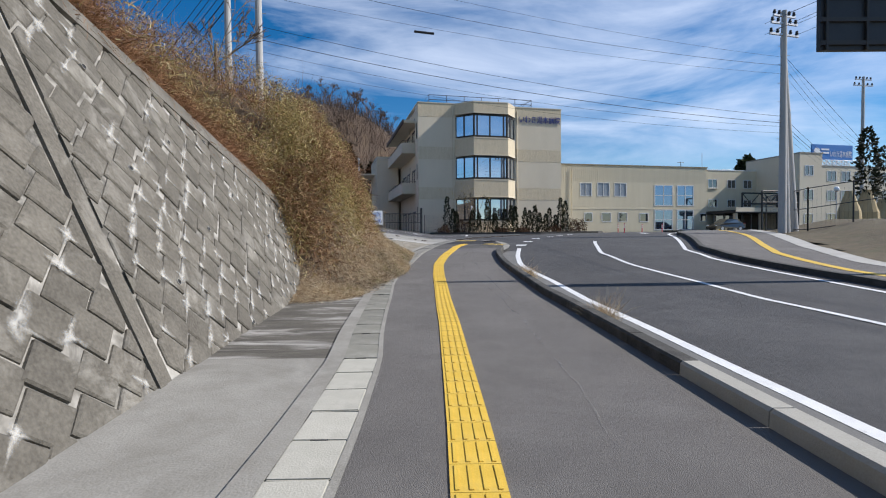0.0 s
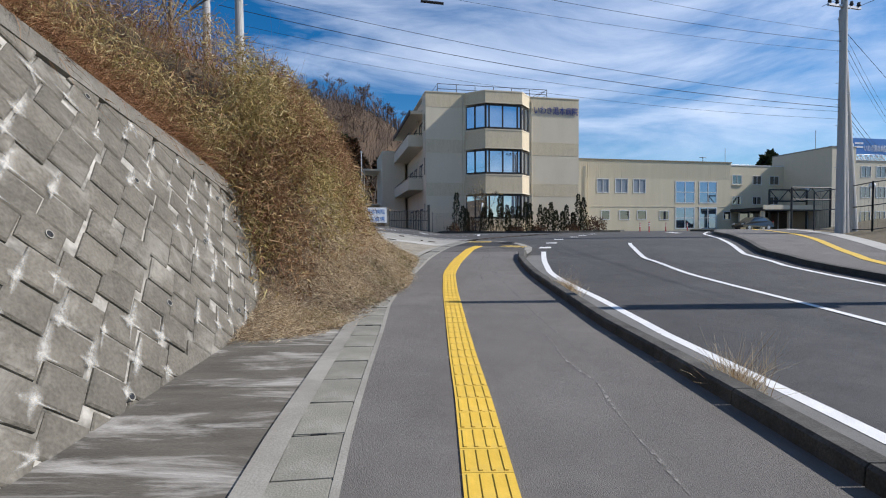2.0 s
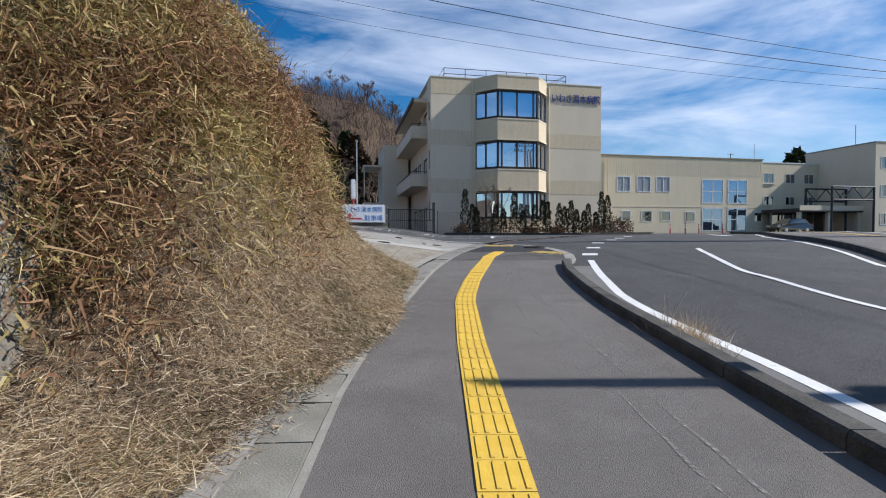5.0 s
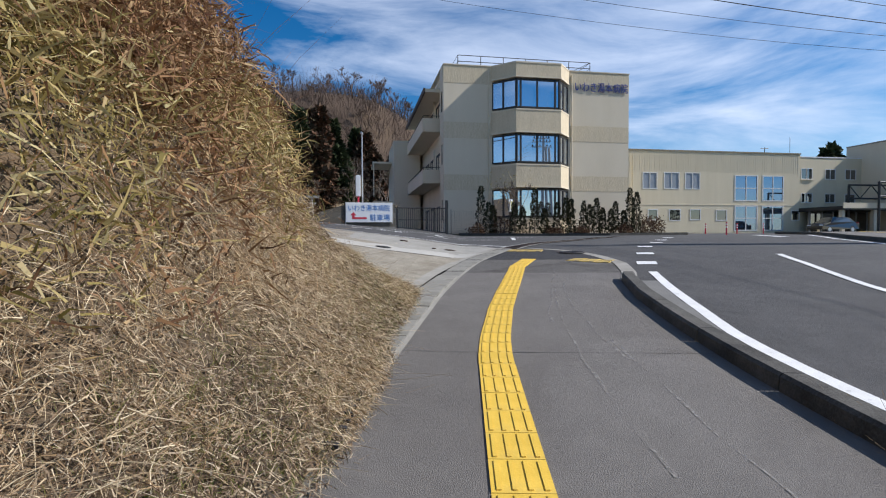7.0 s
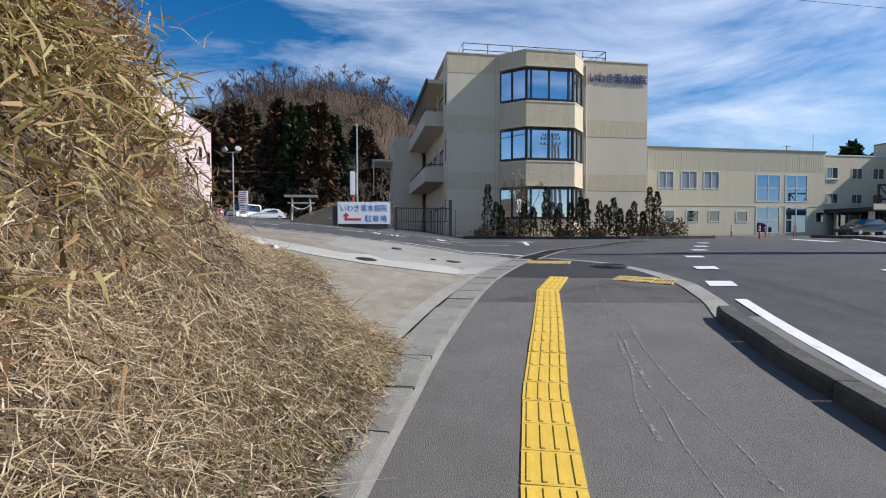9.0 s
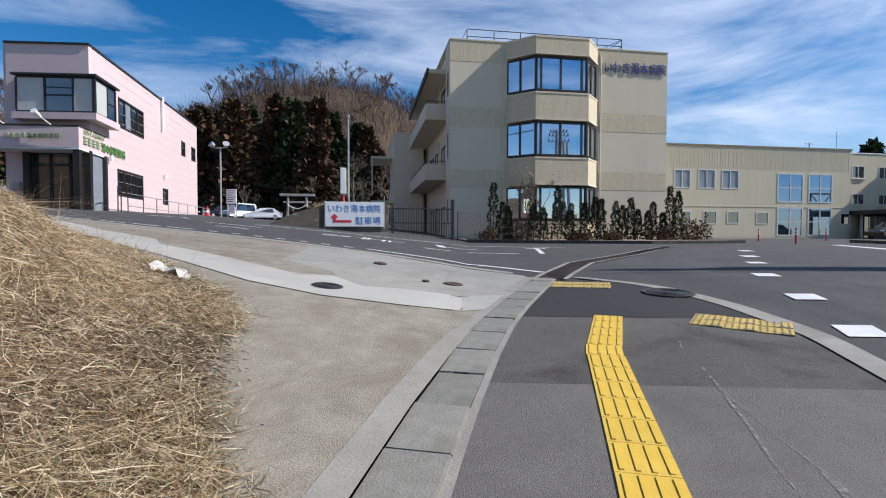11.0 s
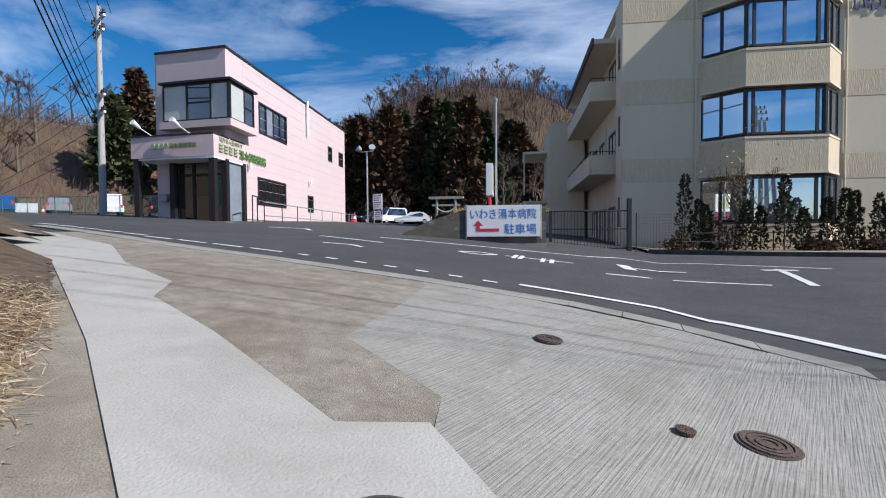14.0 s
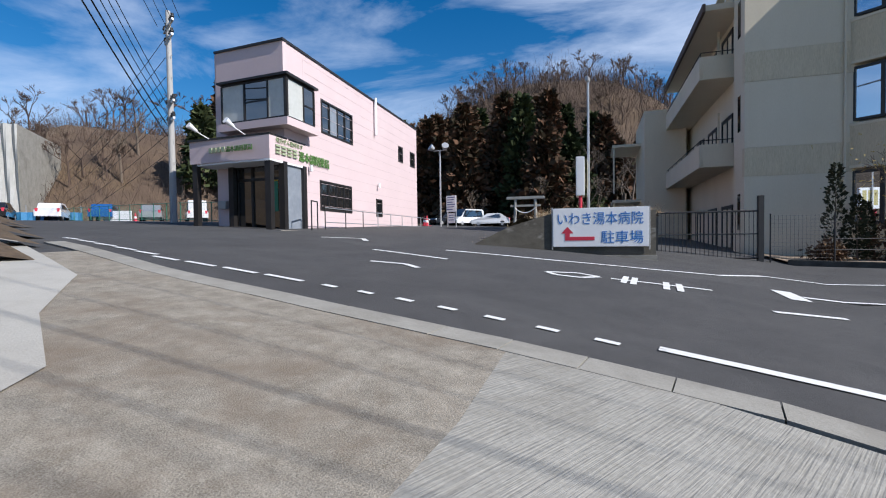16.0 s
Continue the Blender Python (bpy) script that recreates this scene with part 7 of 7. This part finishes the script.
for i in range(5):
    wire("overhead_cable", PD + Vector((-.3, 0, 4.8 + .5 * i)), PB + Vector((0, 0, 7.6 + .45 * i)), .4, .026 if i < 2 else .016)
for i in range(7):
    wire("overhead_cable", PD + Vector((-.3, 0, 4.0 + .9 * i)), (-85, 55, 4.5 + .95 * i), .8, .016)
bm = tubed((-1.55, 25.4, 11.02), (-.6, 25.5, 10.95), .06)
tagged(part("cable_joint", bm, WIRE), "black cable joint sleeve on an overhead cable", "cable")

# back of a signboard hanging in from the far side
bill = thing("roadside_sign", "large signboard seen from its dark ribbed back", "signboard", frame_of(8.7, 13.7, 1, 0, .1))
part("board", boxed(0, 5.1, -.06, .06, 5.55, 7.1), BLACK, bill)
DARK_RIB = mat("dark_rib", (.02, .018, .016), (.04, .036, .03), .6, bump=0)
for k in range(3):
    part("rib", boxed(0, 5.1, -.12, -.061, 5.66 + k * .55, 5.76 + k * .55), DARK_RIB, bill)
for k in range(6):
    part("upright", boxed(.1 + k * .97, .16 + k * .97, -.125, -.0615, 5.55, 7.1), DARK_RIB, bill)
for k in (3.4, 4.7):
    part("post", tubed((k, .18, -.6), (k, .18, 7.05), .12), STEEL, bill)

# ---------------------------------------------------------------- far side: fence, lamps, wrapped trees
tf = thing("mesh_fence", "tall black mesh fence round the pole enclosure", "fence", pose(0, 0, 0))
fpts = [(20.9, 33.5), (19.8, 30.5), (18.9, 27.3), (22.6, 26.0), (26.6, 25.0)]
for (ax, ay), (bx, by) in zip(fpts[:-1], fpts[1:]):
    n = max(1, int(math.hypot(bx - ax, by - ay) / 1.9))
    za, zb2 = road_z(ax, ay) + .13 + mound(ax, ay), road_z(bx, by) + .13 + mound(bx, by)
    for k in range(n + 1):
        f = k / n
        px_, py_, pz_ = ax + (bx - ax) * f, ay + (by - ay) * f, za + (zb2 - za) * f
        part("post", tubed((px_, py_, pz_ - .3), (px_, py_, pz_ + 2.3), .04), BLACK, tf)
    bm = bmesh.new()
    for h in (2.25, 1.2, .1):
        tube(bm, (ax, ay, za + h), (bx, by, zb2 + h), .025, n=5)
    part("rail", bm, BLACK, tf)
    bm = bmesh.new()
    m = n * 10
    for k in range(m):
        f = k / m
        tube(bm, (ax + (bx - ax) * f, ay + (by - ay) * f, za + .1), (ax + (bx - ax) * f, ay + (by - ay) * f, za + 2.25), .003, n=3)
    tagged(part("mesh", bm, BLACK, tf), kind="stuff")


def globe_lamp(x, y, h, label):
    z = road_z(x, y)
    t = thing("globe_lamp", label, "lamp", pose(x, y, z))
    part("post", tubed((0, 0, -.2), (0, 0, h), .06, .045), STEEL, t)
    bm = bmesh.new()
    bmesh.ops.create_uvsphere(bm, u_segments=16, v_segments=10, radius=.32, matrix=pose(0, 0, h + .3))
    part("globe", bm, SIGN_WHITE, t)
    part("collar", tubed((0, 0, h - .02), (0, 0, h + .06), .14), BLACK, t)


globe_lamp(44.9, 66.5, 4.8, "park lamp with a white globe")
globe_lamp(49, 62, 4.8, "park lamp with a white globe beyond the fence")


def wrapped(x, y, h, r, seed):
    """A winter-wrapped tree: tied straw cone under a dark clipped crown."""
    z = road_z(x, y) + mound(x, y)
    t = thing("wrapped_tree", "clipped tree wrapped in straw for winter", "tree", pose(x, y, z), group="wrapped trees")
    bm = bmesh.new()
    n = 14
    rings = []
    for zz, rr in ((-.2, r), (h * .35, r * .95), (h * .7, r * .62), (h, r * .3)):
        rings.append([bm.verts.new((math.cos(k * 2 * math.pi / n) * rr * (1 + .12 * math.sin(k * 5 + zz)), math.sin(k * 2 * math.pi / n) * rr, zz)) for k in range(n)])
    for a, b in zip(rings[:-1], rings[1:]):
        for k in range(n):
            bm.faces.new((a[k], a[(k + 1) % n], b[(k + 1) % n], b[k]))
    bm.faces.new(rings[-1])
    part("straw_wrap", bm, mat("straw_wrap", (.36, .28, .15), (.48, .38, .22), .95, fine=30, bump=.8, stretch=(1, 1, .2)) if seed == 0 else bpy.data.materials["straw_wrap"], t)
    if seed % 2 == 0:
        cone_crown("crown", h * 1.9, r * .8, 700, 400 + seed, .3, HEDGE_LEAF, t, h * .8, .35, .4)


for i, (x, y, h, r) in enumerate(((31.5, 38, 2.6, .8), (28.5, 36, 2.2, .7), (35.5, 41, 2.4, .8), (38.5, 42.5, 2.6, .7), (42, 46, 2.4, .8))):
    wrapped(x, y, h, r, i)


# ---------------------------------------------------------------- cars
def car(x, y, rz, paint, kind, label):
    van = kind == "van"
    ln, wd, ht = (4.4, 1.7, 1.9) if van else (4.3, 1.7, 1.48)
    t = thing("car", label, "car", pose(x, y, road_z(x, y) + .012, 0, 0, rz), group="parked cars")
    prof = [(-ln / 2, .35), (-ln / 2, .85), (-ln / 2 + .1, 1.0), (-ln / 2 + .12, ht - .15), (-ln / 2 + .35, ht), (ln / 2 - 1.5, ht), (ln / 2 - .75, 1.05), (ln / 2 - .1, .88), (ln / 2, .6), (ln / 2, .3)] if van else \
           [(-ln / 2, .35), (-ln / 2, .85), (-ln / 2 + .35, 1.0), (-ln / 2 + .95, ht - .05), (-ln / 2 + 1.5, ht), (.35, ht - .03), (1.1, .98), (ln / 2 - .2, .82), (ln / 2, .62), (ln / 2, .3)]
    bm = bmesh.new()
    rows = []
    for yy, k in ((-wd / 2, .0), (-wd / 2 + .1, 1), (wd / 2 - .1, 1), (wd / 2, 0)):
        rows.append([bm.verts.new((a * (1 if k else .985), yy * (1.0 if b < 1.0 else .86), .3 + (b - .3) * (1 if k else .975))) for a, b in prof])
    for a, b in zip(rows[:-1], rows[1:]):
        for i in range(len(prof)):
            j = (i + 1) % len(prof)
            bm.faces.new((a[i], b[i], b[j], a[j]))
    bm.faces.new(rows[0])
    bm.faces.new(rows[-1][::-1])
    bmesh.ops.recalc_face_normals(bm, faces=bm.faces[:])
    part("body", bm, paint, t)
    for s in (-1, 1):
        y_ = s * wd / 2 * .955
        z0, z1 = 1.02, ht - .14
        xs = (-ln / 2 + .35, ln / 2 - 1.35) if van else (-ln / 2 + .95, .45)
        bm = bmesh.new()
        a = (xs[0], y_, z0), (xs[1] + .4, y_, z0), (xs[1], y_ * .9, z1), (xs[0] + .15, y_ * .9, z1)
        q = [bm.verts.new((p[0], p[1] + s * .012, p[2])) for p in a]
        q2 = [bm.verts.new((p[0], p[1] - s * .03, p[2])) for p in a]
        bm.faces.new(q)
        bm.faces.new(q2[::-1])
        for i in range(4):
            bm.faces.new((q[i], q2[i], q2[(i + 1) % 4], q[(i + 1) % 4]))
        part("side_window", bm, GLASS_DARK, t)
        for xx in (-ln / 2 + .8, ln / 2 - .8):
            w = part("wheel", tubed((xx, s * (wd / 2 - .2), .31), (xx, s * (wd / 2 - .01), .31), .31, n=20), BLACK, t)
            part("rim", tubed((xx, s * (wd / 2 - .05), .31), (xx, s * (wd / 2 + .002), .31), .19, n=16), STEEL, w)
        part("headlight", boxed(ln / 2 - .12, ln / 2 + .01, s * .62 - .16, s * .62 + .16, .62, .76, .03), SIGN_WHITE, t)
        part("tail_light", boxed(-ln / 2 - .01, -ln / 2 + .08, s * .68 - .1, s * .68 + .1, .7, .98, .02), RED, t)
    part("windscreen", quick_quad(prof, wd, van), GLASS_DARK, t)
    part("bumper", boxed(ln / 2 - .1, ln / 2 + .04, -wd / 2 + .08, wd / 2 - .08, .32, .5, .04), BLACK, t)
    return t


def quick_quad(prof, wd, van):
    a, b = (prof[5], prof[6])
    bm = bmesh.new()
    q = []
    for (px_, pz_), k in ((a, .78), (b, .84)):
        for s in (-1, 1):
            q.append(bm.verts.new((px_ + .02, s * wd / 2 * k, pz_ + .02)))
    bm.faces.new((q[0], q[1], q[3], q[2]))
    r = bmesh.ops.extrude_face_region(bm, geom=bm.faces[:])
    for v in r["geom"]:
        if isinstance(v, bmesh.types.BMVert):
            v.co.z -= .03
    return bm


CAR_WHITE = mat("car_white", (.70, .71, .72), (.76, .77, .78), .25, bump=0, fine=5, coat=.8)
CAR_BLACK = mat("car_black", (.008, .008, .009), (.014, .014, .015), .2, bump=0, fine=5, coat=.8)
CAR_BLUE = mat("car_blue", (.01, .08, .26), (.015, .10, .30), .25, bump=0, fine=5, coat=.8)
CAR_SILVER = mat("car_silver", (.36, .37, .38), (.42, .43, .44), .3, metal=.5, bump=0, fine=5, coat=.6)
car(34.6, 61.0, 195, CAR_BLACK, "car", "black car parked before the hospital entrance")
car(-28.8, 74.4, 250, CAR_WHITE, "van", "white van parked below the trees")
car(-26.2, 75.4, 200, CAR_WHITE, "car", "white car parked below the trees")
car(-31.0, 73.6, 250, CAR_BLACK, "car", "dark car parked below the trees")
lots = [(CAR_BLUE, "car"), (CAR_SILVER, "van"), (CAR_BLACK, "van"), (CAR_WHITE, "van"), (CAR_SILVER, "car"), (CAR_BLUE, "car"), (CAR_WHITE, "car"), (CAR_BLACK, "car"), (CAR_SILVER, "van")]
names_ = {id(CAR_BLUE): "blue", id(CAR_SILVER): "silver", id(CAR_BLACK): "black", id(CAR_WHITE): "white"}
for i, (m_, k_) in enumerate(lots):
    car(-40.0 - i * 1.75, 61.0 - i * 3.0, 150 + 4 * math.sin(i), m_, k_, names_[id(m_)] + " car parked behind the green fence")
gf = thing("green_fence", "green mesh fence before the car park", "fence", frame_of(-21, 41.2, -.99, .10, 0))
GREEN_STEEL = mat("green_steel", (.03, .16, .11), (.05, .20, .14), .5, bump=0)
for k in range(20):
    w_ = gf.matrix_world @ Vector((k * 1.8, 0, 0))
    z_ = g(w_.x, w_.y)
    part("post", tubed((k * 1.8, 0, z_ - .3), (k * 1.8, 0, z_ + 1.15), .03), GREEN_STEEL, gf)
    if k < 19:
        w2 = gf.matrix_world @ Vector((k * 1.8 + 1.8, 0, 0))
        z2 = g(w2.x, w2.y)
        bm = bmesh.new()
        for h in (1.12, .1):
            tube(bm, (k * 1.8, 0, z_ + h), (k * 1.8 + 1.8, 0, z2 + h), .02, n=5)
        for j in range(12):
            tube(bm, (k * 1.8 + j * .15, 0, z_ + .1), (k * 1.8 + j * .15, 0, z_ + 1.1), .004, n=3)
        part("fence_panel", bm, GREEN_STEEL, gf)

# floodlight mast, notice board, cones, shrine gate
fl = thing("floodlight_mast", "grey mast with two round floodlights", "lamp", pose(-19.6, 53.0, g(-19.6, 53) - .1))
part("pole", tubed((0, 0, -.2), (0, 0, 5.2), .06), STEEL, fl)
for s in (-1, 1):
    part("floodlight", tubed((s * .45, -.1, 5.3), (s * .6, -.3, 5.45), .16, .24, 14), STEEL, fl)
part("bracket", tubed((-.5, 0, 5.2), (.5, 0, 5.2), .03), STEEL, fl)
nb = thing("notice_board", "white notice boards on steel posts", "sign", pose(-19.0, 53.4, g(-19, 53.4), 0, 0, -15))
part("board", boxed(-.45, .45, -.02, .02, 1.0, 2.1), SIGN_WHITE, nb)
part("board", boxed(-.3, .3, -.02, .02, .25, .9), SIGN_WHITE, nb)
bm = bmesh.new()
for k in range(6):
    box(bm, -.36, .36 - .1 * (k % 3), -.026, -.0205, 1.95 - k * .16, 2.0 - k * .16)
for k in range(3):
    box(bm, -.22, .22, -.026, -.0205, .75 - k * .16, .8 - k * .16)
tagged(part("notice_lines", bm, NAVY, nb), kind="stuff")
for k in (-.4, .4):
    part("post", tubed((k, .04, -.3), (k, .04, 2.1), .03), STEEL, nb)


def traffic_cone(x, y, label="red and white traffic cone"):
    z = road_z(x, y)
    t = thing("traffic_cone", label, "traffic cone", pose(x, y, z), group="traffic cones")
    part("base", boxed(-.19, .19, -.19, .19, 0, .04, .01), RED, t)
    for z0, z1, m_ in ((.04, .25, RED), (.25, .42, SIGN_WHITE), (.42, .7, RED)):
        part("cone", tubed((0, 0, z0), (0, 0, z1), .15 * (1 - z0 * 1.15), .15 * (1 - z1 * 1.15), 14), m_, t)


def bollard(x, y):
    z = road_z(x, y)
    t = thing("bollard", "slim red bollard with white bands", "bollard", pose(x, y, z), group="bollards")
    part("post", tubed((0, 0, -.1), (0, 0, .8), .045, n=12), RED, t)
    for k in (.45, .62):
        part("band", tubed((0, 0, k), (0, 0, k + .09), .048, n=12), SIGN_WHITE, t)


traffic_cone(-20.2, 52.2)
traffic_cone(-20.9, 53.0)
traffic_cone(-44, 46)
bx, by, _ = hp(16.2, 8.5)
bollard(bx, by)
for s in (19.5, 22.2, 24.5):
    bollard(*hp(s, 2.5)[:2])
torii = thing("shrine_gate", "small pale stone shrine gate at the wood's edge", "shrine gate", pose(-21.5, 74, g(-21.5, 74), 0, 0, 12))
for s in (-1, 1):
    part("pillar", tubed((s * 1.15, 0, -.3), (s * 1.05, 0, 3.0), .17, .14, 12), PALE_CONCRETE, torii)
part("top_beam", boxed(-2.0, 2.0, -.2, .2, 3.0, 3.3, .03), PALE_CONCRETE, torii)
part("tie_beam", boxed(-1.6, 1.6, -.1, .1, 2.2, 2.42, .02), PALE_CONCRETE, torii)
v, f = [], []
rp = [Vector((-1.1 + 2.2 * k / 10, -.2, 2.1 - .55 * 4 * (k / 10) * (1 - k / 10))) for k in range(11)]
limbs_mesh(v, f, [(a, b, .05, .05) for a, b in zip(rp[:-1], rp[1:])], Vector((0, 0, 0)), 1, 5)
quick("straw_rope", v, f, SIGN_WHITE, torii)

# building under scaffold sheets at the far left
sc = thing("sheeted_building", "tall building wrapped in grey scaffold sheeting", "building", frame_of(-58.0, 41.4, .6, .8, 2.5))
SHEET = mat("scaffold_sheet", (.36, .36, .34), (.46, .46, .44), .8, fine=3, scale=.6, bump=.4, bump_scale=1.2)
for k, (a, b, h) in enumerate(((-9, -4, 11.4), (-4, -.6, 12.0), (-.5, 2.0, 10.6))):
    bm = bmesh.new()
    n = 16
    vs = [[bm.verts.new((a + (b - a) * i / n, .25 * math.sin(i * 1.3 + j * .5) + (0 if k != 1 else -.5), -.3 + h * j / 8)) for j in range(9)] for i in range(n + 1)]
    for i in range(n):
        for j in range(8):
            bm.faces.new((vs[i][j], vs[i + 1][j], vs[i + 1][j + 1], vs[i][j + 1]))
    part("sheet", bm, SHEET, sc)
part("building_body", boxed(-9, 1.8, .6, 12, -.5, 10.4), CONCRETE, sc)
bs_ = thing("blue_sheet_fence", "blue tarpaulin sheeting along the building site", "tarpaulin", frame_of(-53, 42.4, .6, .8, 2.5))
bm = bmesh.new()
vs = [[bm.verts.new((-8 + .35 * i, .12 * math.sin(i * 1.9 + j), -.3 + .9 * j)) for j in range(4)] for i in range(34)]
for i in range(33):
    for j in range(3):
        bm.faces.new((vs[i][j], vs[i + 1][j], vs[i + 1][j + 1], vs[i][j + 1]))
part("sheet", bm, mat("blue_tarp", (.03, .17, .36), (.05, .23, .44), .5, fine=6, bump=.4, bump_scale=5), bs_)
for k in range(7):
    part("pole", tubed((-8 + 1.9 * k, .2, -.4), (-8 + 1.9 * k, .2, 3.0), .03), STEEL, bs_)
sb_ = thing("site_board", "white site notice panel beside the sheeting", "sign", frame_of(-47.5, 45.3, .8, .6, 2.5))
part("panel", boxed(0, 2.2, -.03, .03, 0, 2.4), SIGN_WHITE, sb_)
part("panel_mark", boxed(.5, 1.2, -.04, -.031, .7, 1.4), RED, sb_)
# loose sheet of paper on the slope, and the iron grid at the slope's foot
z_ = bank_z(-3.95, 22.6) or 1.4
pl = thing("plastic_sheet", "crumpled white plastic sheet on the slope", "litter", pose(-3.95, 22.6, z_ + .07, 0, 20, 15))
bm = bmesh.new()
rr = random.Random(5)
vs = [[bm.verts.new((-.2 + .05 * i, -.14 + .05 * j, rr.uniform(-.03, .06))) for j in range(6)] for i in range(8)]
for i in range(7):
    for j in range(5):
        bm.faces.new((vs[i][j], vs[i + 1][j], vs[i + 1][j + 1], vs[i][j + 1]))
part("sheet", bm, mat("dirty_plastic", (.42, .40, .36), (.56, .54, .50), .5, fine=20, bump=.3), pl)
gi = thing("foot_grate", "small dark iron drain grate in the straw", "drain grate", pose(-1.55, 15.35, g(-1.55, 15.35) + .06, 4, 10, 2))
for k in range(9):
    part("bar", boxed(-.11, .11, -.4 + k * .1, -.37 + k * .1, -.01, .02), IRON, gi)
lay_blocks()
